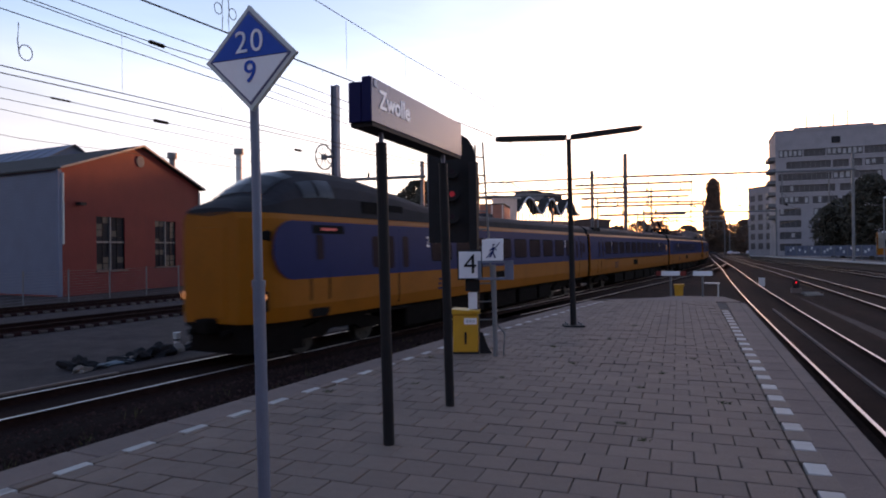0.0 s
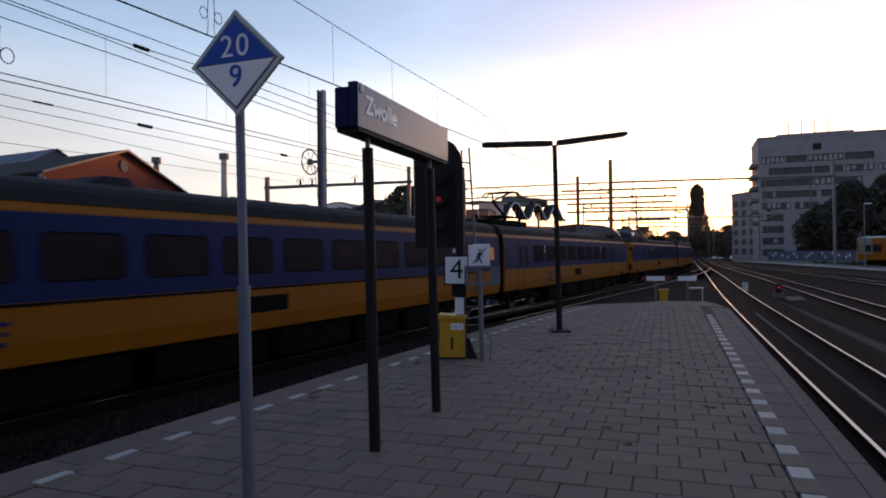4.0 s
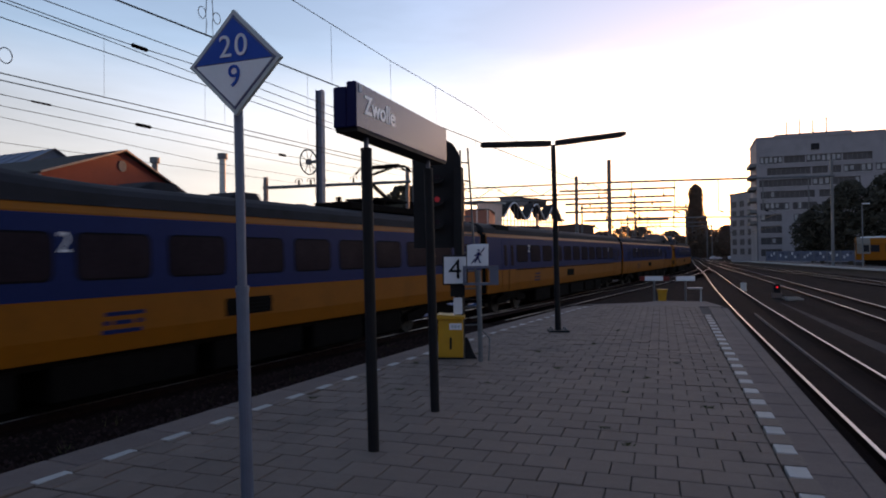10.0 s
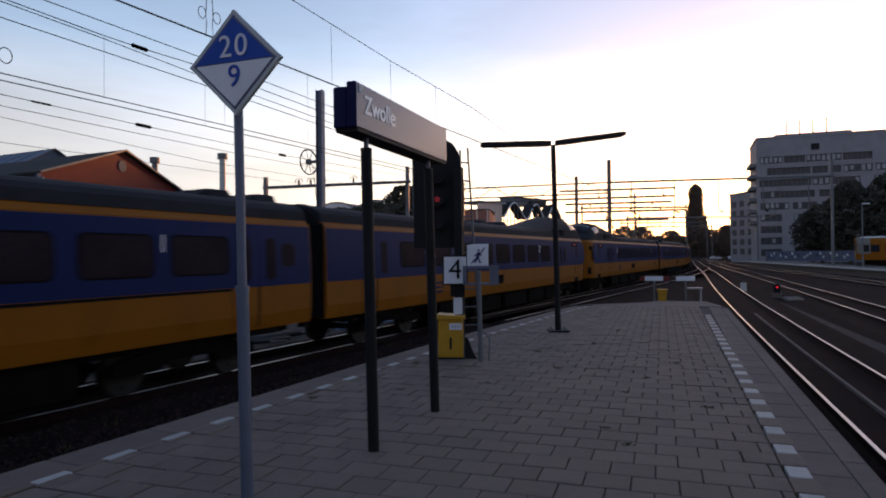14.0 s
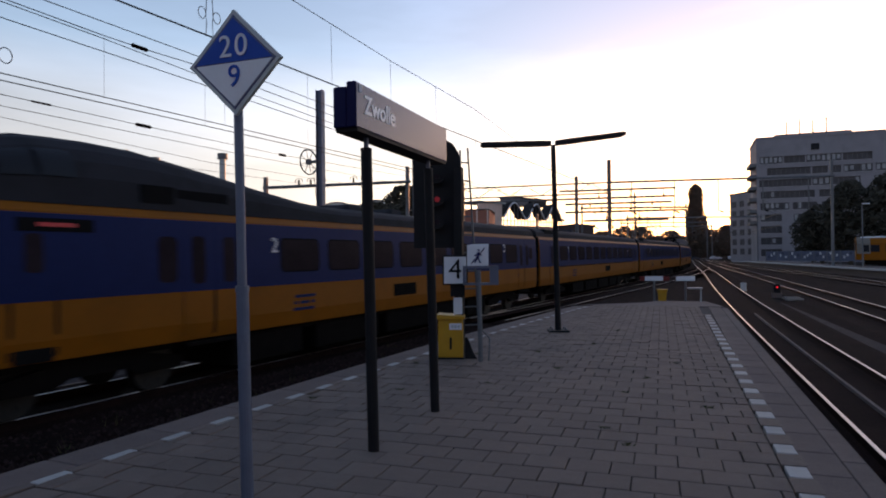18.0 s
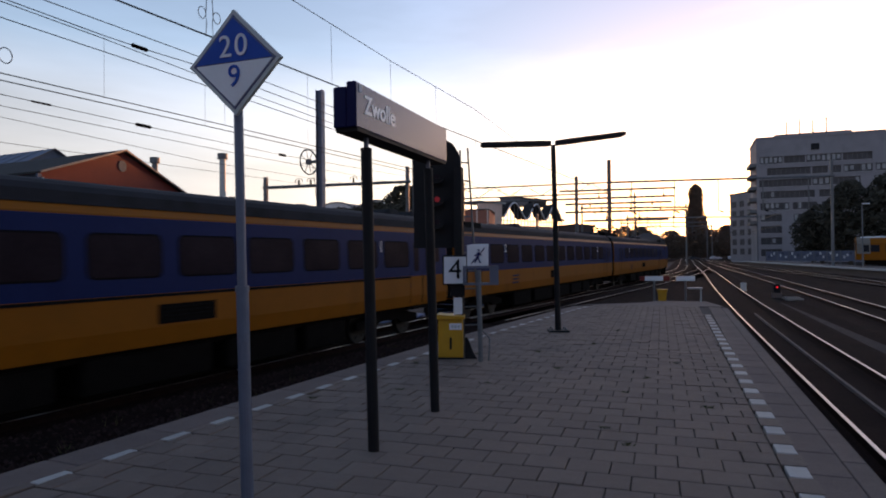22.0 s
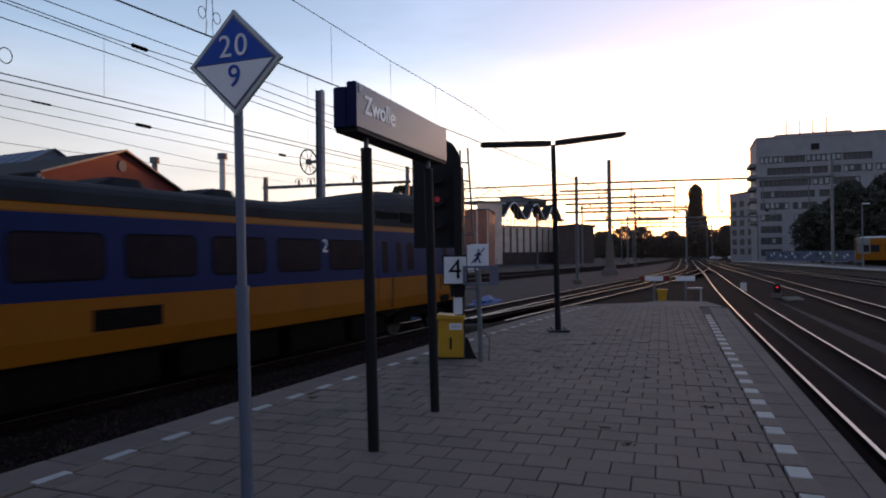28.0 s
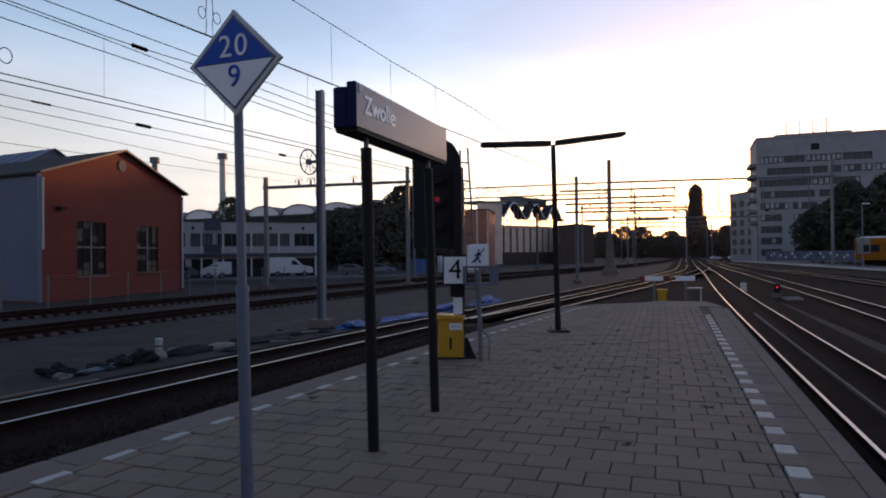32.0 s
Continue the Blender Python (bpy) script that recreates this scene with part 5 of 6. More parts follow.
def make_sheds():
    """The pale workshop hall with its wavy glazed roof, and the brick house before it."""
    pl, pr = (-48.0, 171.7), (-29.7, 206.5)
    wdt = math.hypot(pr[0] - pl[0], pr[1] - pl[1])
    t = empty("wave_roof_workshop", facing(pl, pr, -0.26), "long pale workshop hall with glazed wavy roof gables", "workshop")
    end = 9.8
    part("end_wall", boxb((end / 2, 0.3, 8.7), (end, 0.6, 17.4)), PALE_BRICK, t)
    part("end_roof", boxb((end / 2 + 0.6, 4.0, 17.7), (end + 1.6, 8.6, 0.5)), SIGN_GREY, t, "pale flat roof edge")
    slots = [(end + 0.2 + 3.05 * k, end + 1.2 + 3.05 * k, 1.0, 10.6) for k in range(9)]
    part("wall", wall_with_openings(B(), end, wdt, 0, 11.0, slots, 0.6), PALE_BRICK, t)
    for a, b, c, d in slots:
        part("window_slot", boxb(((a + b) / 2, 0.45, (c + d) / 2), (b - a, 0.06, d - c)), WIN, t, "tall narrow dark window")
    part("plinth", boxb(((end + wdt) / 2, -0.12, 1.7), (wdt - end, 0.2, 3.4)), BARN, t, "dark wall base")
    part("wall", boxb((wdt - 0.3, 8, 5.5), (0.6, 14, 11.0)), PALE_BRICK, t)
    part("string_course", boxb(((end + wdt) / 2, -0.05, 11.15), (wdt - end, 0.9, 0.3)), PALE_BRICK, t)
    # three waves of roof, each a steep crest and a long hollow, glazed beneath
    spans = [(end, end + 11.2), (end + 11.2, end + 20.4), (end + 20.4, wdt)]
    for k, (a, b) in enumerate(spans):
        n = 14
        wave = []
        for q in range(n + 1):
            u = q / n
            wave.append((a + (b - a) * u, 13.2 + 4.8 * (0.5 - 0.5 * math.cos(2 * math.pi * (u + 0.06))) ** 0.8))
        for (x0, z0), (x1, z1) in zip(wave, wave[1:]):
            part("roof_strip", prism(B(), [(x0, z0), (x1, z1), (x1, z1 + 0.5), (x0, z0 + 0.5)], "y", -0.5, 3.0), ROOF_DARK, t, "dark curved roof strip")
        part("wave_edge", tube(B(), [(x, -0.55, z) for x, z in wave], 0.24, 5), SIGN_WHITE, t, "white curved roof edge")
        for q in range(1, n, 2):
            x, z = wave[q]
            part("glazing_bar", boxb((x, 0.1, (11.2 + z) / 2), (0.16, 0.2, z - 11.2)), GALV_DARK, t)
        part("glazing_rail", boxb(((a + b) / 2, 0.1, 12.7), (b - a, 0.16, 0.16)), GALV_DARK, t)
        if k:
            part("roof_monitor", boxb((a + 3.2, 7.5, 19.2), (8.4, 4.5, 2.4)), FLAT_BAND if k == 1 else WIN, t, "raised glazed roof light")
            part("monitor_roof", boxb((a + 3.2, 7.5, 20.45), (9.0, 5.0, 0.3)), ROOF_DARK, t)
    b = building("brick_house", "red brown brick house with flat roof", "house", facing((-47.1, 142.6), (-37.85, 144.0), -0.26), 9.36, 14, 13.2, BRICK, ROOF_DARK, thick=0.4)
    for x in (3.5, 6.6, 9.1):
        part("pilaster", boxb((x, -0.1, 6.6), (0.35, 0.2, 13.2)), PALE_BRICK, b, "pale wall strip")
    building("low_barn", "dark low shed with a pale lit end wall", "shed", facing((-28.7, 190), (-18.6, 191.2), -0.26), 10.2, 30, 10.9, BARN, ROOF_DARK, gable=0.5)
    # arched hall roofs behind the office
    for k in range(7):
        x = -124 + 10.2 * k
        s = empty("arched_hall", facing((x, 133 - 1.2 * k), (x + 10.2, 131.8 - 1.2 * k), -0.26), "grey hall with a shallow arched roof", "hall", "arched halls behind the office")
        part("wall", boxb((5, 14, 6.15), (10, 28, 12.3)), ROOF_DARK, s)
        arc = [(5.0 + 4.9 * math.cos(a), 12.3 + 2.4 * math.sin(a)) for a in [math.pi * q / 16 for q in range(17)]]
        part("arched_roof", prism(B(), arc, "y", 0.0, 28), FLAT_BAND, s)
        part("arch_pane", prism(B(), [(5.0 + 4.5 * math.cos(a), 12.5 + 2.1 * math.sin(a)) for a in [math.pi * q / 16 for q in range(17)]], "y", -0.3, -0.1), ARCH_PANE, s, "glazed arch coated in the sky's pale tone")
        part("roof_edge", tube(B(), [(p[0], -0.45, p[1]) for p in arc], 0.16, 5), GALV_DARK, s, "grey curved roof edge")


def make_apartment_block():
    pl, pr = (24.3, 187.6), (72.0, 186.0)
    wdt = math.hypot(pr[0] - pl[0], pr[1] - pl[1])
    rnd = random.Random(8)
    rows = [1.6 + 3.05 * k for k in range(9)]
    # from the top floor down: window bands (from, to, share of drawn blinds)
    bands = [[(0.8, 6.2, 0.85), (6.5, 11.4, 0.05), (11.7, 19.6, 0.85), (19.9, 26.3, 0.0), (31.0, 46.8, 0.1)],
             [(2.5, 12.6, 0.03), (13.0, 16.5, 0.3), (17.2, 19.4, 0.0), (20.0, 26.3, 0.5), (27.0, 33.2, 0.5), (38.7, 46.8, 0.1)],
             [(0.6, 12.7, 0.0), (13.0, 17.0, 0.7), (17.6, 23.7, 0.6), (26.6, 30.2, 0.7), (31.0, 46.8, 0.1)],
             [(0.9, 13.5, 0.12), (14.5, 32.0, 0.1), (33.0, 46.8, 0.2)],
             [(0.8, 7.6, 0.75), (8.4, 14.0, 0.3), (15.0, 30.0, 0.2), (31.0, 46.8, 0.2)]]
    bands += [[(0.8, 5.8, 0.12), (8.6, 12.0, 0.1), (14.0, 30.0, 0.15), (31.0, 46.8, 0.2)]] * 4
    t = building("apartment_block", "tall grey nine-storey block with dark window bands", "apartment block", facing(pl, pr, -0.26), wdt, 18, 32.6, FLAT_WALL, FLAT_WALL, thick=0.5,
                 holes=[(a, b, z, z + 1.85) for z, row in zip(rows[::-1], bands) for a, b, _ in row], top=0.5)
    for z, row in zip(rows[::-1], bands):
        for a, b, drawn in row:
            w = part("window_band", boxb(((a + b) / 2, 0.42, z + 0.925), (b - a, 0.06, 1.85)), BLOCK_GLASS, t, "dark window band")
            n = max(2, round((b - a) / 1.15))
            for k in range(n):
                x = a + (b - a) * (k + 0.5) / n
                if rnd.random() < drawn:
                    part("blind", boxb((x, 0.36, z + rnd.choice((0.95, 1.05, 1.15))), ((b - a) / n * 0.62, 0.04, rnd.choice((1.5, 1.3, 1.1)))), BLIND, w)
                if k:
                    part("mullion", boxb((a + (b - a) * k / n, 0.36, z + 0.925), (0.07, 0.06, 1.85)), FLAT_BAND, w)
            part("sill", boxb(((a + b) / 2, -0.04, z - 0.08), (b - a + 0.2, 0.12, 0.12)), BLIND, t, "pale sill")
    for k, z in enumerate(rows[3:]):
        part("balcony", boxb((-0.9, 4.0, z - 0.2), (1.8, 7.5, 0.9)), FLAT_BAND, t, "side balcony")
    part("roof_vent", boxb((13.7, -0.02, 29.9), (1.9, 0.3, 1.6)), WIN, t, "dark plant room opening")
    for k in range(4):
        part("antenna", rod(B(), (7.9 + 3.1 * k, 5, 32.6), (7.9 + 3.1 * k, 5, 37.6 + (k % 2) * 0.5), 0.15, 6), FLAT_BAND, t, "slim roof aerial")
    part("roof_house", boxb((14, 9, 33.6), (18, 8, 1.6)), FLAT_WALL, t)
    b = building("annex_block", "lower mauve block beside the tall one", "apartment block", facing((21.3, 226), (27.5, 214), -0.26), 13.5, 18, 21.3, FLAT_WALL, ROOF_DARK, holes=[(1 + 4 * k, 3.4 + 4 * k, 2 + 3 * r, 3.9 + 3 * r) for k in range(3) for r in range(6)])
    for k in range(3):
        for r in range(6):
            window(b, 1 + 4 * k, 3.4 + 4 * k, 2 + 3 * r, 3.9 + 3 * r, 2, 1, glass=BLOCK_GLASS, frame_mat=FLAT_BAND)


def make_van(x, y, rz, label, length=5.0, height=2.4, width=1.95, paint=None, nose=1.3):
    paint = paint or VAN_WHITE
    t = empty("van" if height > 1.8 else "parked_car", pose(x, y, 0.12 if y < 100 else -0.26, 0, 0, rz), label, "van" if height > 1.8 else "car")
    L = length / 2
    if height > 1.8:
        prof = [(-L, 0.45), (L, 0.45), (L, 0.95), (L - 0.25, 1.15), (L - nose, 1.35), (L - nose - 0.75, height - 0.12), (L - nose - 1.1, height), (-L + 0.1, height), (-L, height - 0.15)]
    else:
        prof = [(-L, 0.4), (L, 0.4), (L, 0.75), (L - 1.1, 0.95), (L - 1.9, height - 0.05), (-L + 1.1, height), (-L + 0.3, 1.0), (-L, 0.9)]
    bm = prism(B(), prof, "y", -width / 2, width / 2)
    bmesh.ops.bevel(bm, geom=bm.edges[:], offset=0.06, segments=2, affect="EDGES")
    part("body", bm, paint, t)
    for s in (-1, 1):
        part("side_window", prism(B(), [(L - nose - 0.15, 1.42), (L - nose - 1.1, 1.42), (L - nose - 1.1, height - 0.35), (L - nose - 0.72, height - 0.35)] if height > 1.8 else
                                  [(L - 1.4, 0.98), (-L + 0.6, 0.98), (-L + 1.2, height - 0.1), (L - 1.95, height - 0.1)], "y", s * (width / 2 - 0.02), s * (width / 2 + 0.008)), WIN, t)
        for wx in (-L + 0.95, L - 0.85):
            wh = part("wheel", rod(B(), (wx, s * (width / 2 - 0.2), 0.34), (wx, s * (width / 2 + 0.01), 0.34), 0.34, 18), TYRE, t)
            part("rim", rod(B(), (wx, s * (width / 2), 0.34), (wx, s * (width / 2 + 0.02), 0.34), 0.2, 12), GALV, wh)
    return t


def make_fence():
    t = empty("wire_fence", Matrix(), "dark see-through wire fence along the yard", "fence")
    line = [(-31.0, 12), (-33.0, 28), (-33.5, 45), (-32.0, 60), (-29.0, 80), (-27.0, 110)]
    ys = [p[1] for p in line]
    first = None
    for k in range(33):
        y = 12 + 3 * k
        x = float(np.interp(y, ys, [p[0] for p in line]))
        if first is None:
            first = part("post", rod(B(), (0, 0, 0), (0, 0, 1.9), 0.045, 6), GALV_DARK, t)
            first.matrix_basis = pose(x, y, -0.27)
        else:
            sharing("post", first, t, pose(x, y, -0.27))
    for z in np.linspace(0.1, 1.8, 12):
        part("strand", tube(B(), [(p[0], p[1], float(z) - 0.27) for p in line], 0.007, 3), GALV_DARK, t)


def make_rubbish():
    """Sacks, sheets and offcuts lying beside the far rail."""
    rnd = random.Random(21)

    def lump(name, label, cat, x, y, sx, sy, sz, material, rz=0.0, rough=0.35):
        bm = B()
        bmesh.ops.create_icosphere(bm, subdivisions=3, radius=1.0)
        for v in bm.verts:
            f = 1 + rough * noise.noise(v.co * 1.7 + Vector((x, y, 0))) + 0.3 * rough * noise.noise(v.co * 5)
            v.co = Vector((v.co.x * f * sx, v.co.y * f * sy, max(-0.02, v.co.z * f * sz)))
        ob = tagged(part(name, bm, material), label, cat)
        ob.matrix_basis = pose(x, y, -0.26, 0, 0, rz)
        return ob
    lump("rubbish_bag", "crumpled dark rubbish bag beside the rail", "bag", -13.7, 11.5, 0.38, 0.28, 0.24, TARP_DARK, 0, 0.9)
    lump("rubbish_bag", "crumpled dark rubbish bag beside the rail", "bag", -13.3, 12.9, 0.30, 0.3, 0.24, TARP_DARK, 30, 0.9)
    lump("rubbish_bag", "crumpled dark rubbish bag beside the rail", "bag", -13.2, 13.6, 0.34, 0.3, 0.27, TARP_DARK, 60, 0.9)
    lump("plastic_sheet", "pale blue crumpled plastic sheet on the gravel", "sheet", -13.3, 12.3, 0.22, 0.6, 0.06, TEAL_SHEET, -10, 0.8)
    lump("sack", "pale grey sack on the gravel", "sack", -13.2, 14.2, 0.2, 0.3, 0.22, BURLAP)
    lump("dark_sheet", "dark plastic sheet lying along the track", "sheet", -13.0, 15.2, 0.3, 0.8, 0.2, TARP_DARK, -8, 0.5)
    lump("sack_roll", "long pale rolled cloth on the gravel", "roll", -12.8, 16.2, 0.16, 0.8, 0.17, BURLAP, -8, 0.15)
    lump("dark_sheet", "dark plastic sheet lying along the track", "sheet", -12.5, 18.4, 0.55, 1.7, 0.16, TARP_DARK, -8, 0.5)
    lump("blue_tarpaulin", "bright blue tarpaulin heap beside the mast", "tarpaulin", -11.4, 22.3, 0.35, 0.7, 0.2, TARP_BLUE, 0, 1.0)
    lump("blue_tarpaulin", "long crumpled blue tarpaulin beside the track", "tarpaulin", -10.7, 26.2, 0.4, 1.6, 0.14, TARP_BLUE, -8, 1.0)
    lump("blue_tarpaulin", "long crumpled blue tarpaulin beside the track", "tarpaulin", -10.1, 29.8, 0.45, 1.9, 0.24, TARP_BLUE, -8, 1.0)
    lump("blue_tarpaulin", "long crumpled blue tarpaulin beside the track", "tarpaulin", -9.4, 34.5, 0.4, 1.7, 0.3, TARP_BLUE, -8, 1.0)
    lump("dark_sheet", "dark plastic sheet under the blue tarpaulin", "sheet", -11.2, 27.5, 0.7, 3.0, 0.12, TARP_DARK, -8, 0.6)
    for k in range(16):
        y = rnd.uniform(10.8, 21.0)
        x = float(np.interp(y, [10, 22], [-13.6, -12.0])) + rnd.gauss(0, 0.35)
        pale = rnd.random() < 0.35
        lump("litter", "small pale litter scrap on the gravel" if pale else "small dark litter scrap on the gravel", "litter", x, y, rnd.uniform(0.08, 0.24), rnd.uniform(0.1, 0.4), rnd.uniform(0.04, 0.14), BURLAP if pale else TARP_DARK, rnd.uniform(0, 180), 0.9)
    post = empty("white_bucket", pose(-14.35, 15.45, -0.26), "small white marker post with a dark band", "marker")
    part("body", rod(B(), (0, 0, 0), (0, 0, 0.34), 0.09, 12, 0.12), SIGN_GREY, post)
    part("band", rod(B(), (0, 0, 0.10), (0, 0, 0.14), 0.11, 12), BLACK, post)
    for x0, y0, x1, y1 in ((-11.6, 20.1, -12.9, 19.7), (-11.4, 17.8, -11.9, 17.6)):
        d = empty("plank", pose((x0 + x1) / 2, (y0 + y1) / 2, -0.2, 0, 4, math.degrees(math.atan2(y1 - y0, x1 - x0))), "pale loose plank on the gravel", "plank")
        part("board", boxb((0, 0, 0), (math.hypot(x1 - x0, y1 - y0), 0.12, 0.05), 0, 0.008), BURLAP, d)
    tagged(part("kerb_strip", boxb((-12.2, 7.6, -0.2), (0.12, 6.5, 0.14), radians(-8.7)), KERB), "pale concrete edging strip on the gravel", "kerb", kind="structure")
    hump = empty("white_stone", pose(-4.9, 13.6, -0.26), "pale plastic cover beside the platform", "cover")
    part("cover", boxb((0, 0, 0.35), (0.5, 0.4, 0.7), 0.2, 0.12), SIGN_WHITE, hump)


def make_far_train():
    t = empty("standing_train", pose(27.0, 86, 0, 0, 0, 76), "yellow standing train beside the far platform", "train")
    L = 40
    secs = []
    for x, w in ((-L, 1.0), (-1.2, 1.0), (-0.5, 0.93), (-0.1, 0.78), (0.0, 0.7)):
        secs.append([(x, y * w, z) for y, z in ((-1.4, 0.9), (1.4, 0.9), (1.4, 3.0), (1.15, 3.5), (0.6, 3.75), (-0.6, 3.75), (-1.15, 3.5), (-1.4, 3.0))])
    t.matrix_basis = facing((23.1, 92.4), (42.5, 88.7), 0.45)
    part("body", loft(B(), [[(-x, y + 1.4, z) for x, y, z in s] for s in secs]), T_YELLOW, t)
    for k in range(16):
        part("window", boxb((1.6 + 2.3 * k, -0.005, 2.35), (1.7, 0.03, 0.85)), WIN, t)
    part("roof", boxb((20, 1.4, 3.72), (39, 1.8, 0.25), 0, 0.1), SIGN_WHITE, t, "pale grey roof")
    part("skirt", boxb((20, 1.4, 0.6), (38, 2.2, 0.6)), T_UNDER, t)
    part("windscreen", boxb((-0.02, 1.4, 2.6), (0.05, 1.5, 0.9)), WIN, t)
    nose = [[(x, y * w + 1.4, z) for y, z in ((-1.43, 1.7), (1.43, 1.7), (1.43, 3.0), (1.17, 3.53), (0.6, 3.79), (-0.6, 3.79), (-1.17, 3.53), (-1.43, 3.0))] for x, w in ((1.5, 1.0), (0.48, 0.94), (0.08, 0.79))]
    part("nose_panel", loft(B(), nose), BURLAP, t, "pale rounded front panel")
    for bx in (4, 14, 26, 36):
        part("bogie", boxb((bx, 1.4, 0.0), (3.0, 2.0, 1.42)), T_UNDER, t)


def make_low_signal():
    t = empty("ground_signal", pose(6.4, 41.9, -0.2), "small ground signal showing a red light", "signal")
    part("housing", boxb((0, 0, 0.55), (0.34, 0.28, 0.55), 0, 0.04), BLACK, t)
    part("lens", rod(B(), (0, -0.15, 0.62), (0, -0.17, 0.62), 0.05, 14), RED_LIGHT, t, "glowing red lamp")
    part("foot", boxb((0, 0, 0.14), (0.5, 0.4, 0.28)), KERB, t)
    s = empty("white_box", pose(5.3, 48.0, -0.2), "small pale junction box by the rail", "box")
    part("body", boxb((0, 0, 0.3), (0.35, 0.3, 0.6), 0, 0.03), SIGN_GREY, s)
    for x, y in ((6.9, 39.5), (7.0, 41.0)):
        s = empty("cover_slab", pose(x, y, -0.2, 0, 0, 20), "pale slab lying by the rail", "slab")
        part("slab", boxb((0, 0, 0.06), (0.9, 0.3, 0.12)), BURLAP, s)


def make_weeds_and_stones():
    rnd = random.Random(5)
    verts, faces = [], []
    for k in range(14000):
        y = 2.5 + 19 * rnd.random() ** 1.2
        xl = lerp_line(LEFT_EDGE, y) - 0.05
        xr = lerp_line(TRAIN_LINE, y) + 1.2
        x = xr + (xl - xr) * rnd.random()
        s = rnd.uniform(0.02, 0.055)
        z = -0.225 + 0.02 * rnd.random() + 0.06 * max(0, 1 - (x - xr) / 1.2)
        n0 = len(verts)
        for dx, dy, dz in ((1, 0, 0), (-0.5, 0.8, 0), (-0.5, -0.8, 0), (0, 0, 1), (0.2, 0.1, -0.6)):
            verts.append((x + s * dx * rnd.uniform(0.7, 1.3), y + s * dy * rnd.uniform(0.7, 1.3), z + s * dz * rnd.uniform(0.6, 1.1)))
        faces += [(n0, n0 + 1, n0 + 3), (n0 + 1, n0 + 2, n0 + 3), (n0 + 2, n0, n0 + 3), (n0, n0 + 1, n0 + 4), (n0 + 1, n0 + 2, n0 + 4), (n0 + 2, n0, n0 + 4)]
    me = bpy.data.meshes.new("ballast_stones")
    me.from_pydata(verts, [], faces)
    me.materials.append(STONE)
    tagged(new("ballast_stones", me), "loose brown ballast stones beside the track", "gravel", kind="stuff")
    verts, faces = [], []
    for k in range(420):
        y = 2.5 + 17 * rnd.random()
        xl = lerp_line(LEFT_EDGE, y) - 0.1
        x = xl - abs(rnd.gauss(0, 1.3))
        for b in range(9):
            a = rnd.uniform(0, 6.28)
            hgt = rnd.uniform(0.06, 0.3)
            n0 = len(verts)
            bx, by = x + rnd.gauss(0, 0.06), y + rnd.gauss(0, 0.06)
            verts += [(bx - 0.008, by, -0.26), (bx + 0.008, by + 0.004, -0.26), (bx + 0.10 * math.cos(a), by + 0.10 * math.sin(a), -0.26 + hgt)]
            faces.append((n0, n0 + 1, n0 + 2))
    for tx, ty in ((-0.42, 7.9), (-0.29, 5.75), (-0.52, 6.25), (-2.15, 8.0), (-3.1, 7.3), (-1.45, 9.3), (0.2, 10.2), (-1.2, 12.0), (-0.2, 8.9), (-2.0, 10.8), (0.45, 7.4), (-3.6, 9.2), (-0.9, 14.2), (-3.9, 6.6), (-2.9, 10.3)):
        for b in range(26):
            a = rnd.uniform(0, 6.28)
            n0 = len(verts)
            bx, by = tx + rnd.gauss(0, 0.025), ty + rnd.gauss(0, 0.025)
            hgt = rnd.uniform(0.008, 0.035)
            verts += [(bx - 0.006, by, PLAT - 0.004), (bx + 0.006, by + 0.004, PLAT - 0.004), (bx + 0.045 * math.cos(a), by + 0.045 * math.sin(a), PLAT + hgt)]
            faces.append((n0, n0 + 1, n0 + 2))
    me = bpy.data.meshes.new("weeds")
    me.from_pydata(verts, [], faces)
    me.materials.append(WEED)
    tagged(new("weeds", me), "sparse dry weeds growing along the platform edge", "weeds", kind="stuff")


# ---- put together ----
PLATFORM_LINE = [(-60, 2.35), (9, 3.27), (15, 3.41), (20, 3.48), (26, 3.58), (34.5, 3.79), (55, 4.47), (80, 5.55), (128, 6.9), (140, 7.3), (200, 9.4), (330, 14)]
railway("main track with polished rails in dark ballast", TRAIN_LINE, -30, 330, 4, 70)
railway("platform track with polished rails in dark ballast", PLATFORM_LINE, -30, 330, 4, 60)
railway("middle yard track with polished rails", [(-60, 5.5), (26, 8.3), (40, 8.85), (60, 9.3), (80, 9.8), (113, 10.3), (200, 12.5), (330, 17)], -10, 330, 20, 60)
railway("outer yard track with polished rails", [(-60, 17.5), (40, 16.2), (60, 15.85), (72, 15.8), (108, 15.0), (200, 15.5), (330, 20)], 0, 330, 40, 70)
railway("rusty siding beside the workshop", [(-60, -24.6), (17, -22.2), (29, -21.5), (41, -20.7), (55, -19.4), (75, -16.3), (100, -11.5), (150, -4), (220, 3.0), (330, 9)], 0, 330, 10, 60, True)
railway("rusty siding beside the fence", [(-60, -33.5), (22, -29.2), (30, -28.5), (40, -27.8), (52, -26.8), (76, -22.8), (100, -17), (150, -7), (220, 1.0), (330, 7)], 5, 330, 15, 60, True)
railway("crossover track between the main lines", [(24, -6.4), (30, -5.0), (43, -3.2), (52, -1.2), (64, 0.9), (93, 5.0), (120, 7.2)], 24, 118, 25, 60)
tagged(part("cable_trough", ribbon(B(), offset_line([p for p in smooth_line(PLATFORM_LINE, 1.0) if 0 < p.y < 31], 0.03), [(-0.04, -0.16), (-0.03, -0.105), (0.03, -0.105), (0.04, -0.16)]), KERB), "pale narrow cable trough lying between the rails", "cable trough", kind="structure")
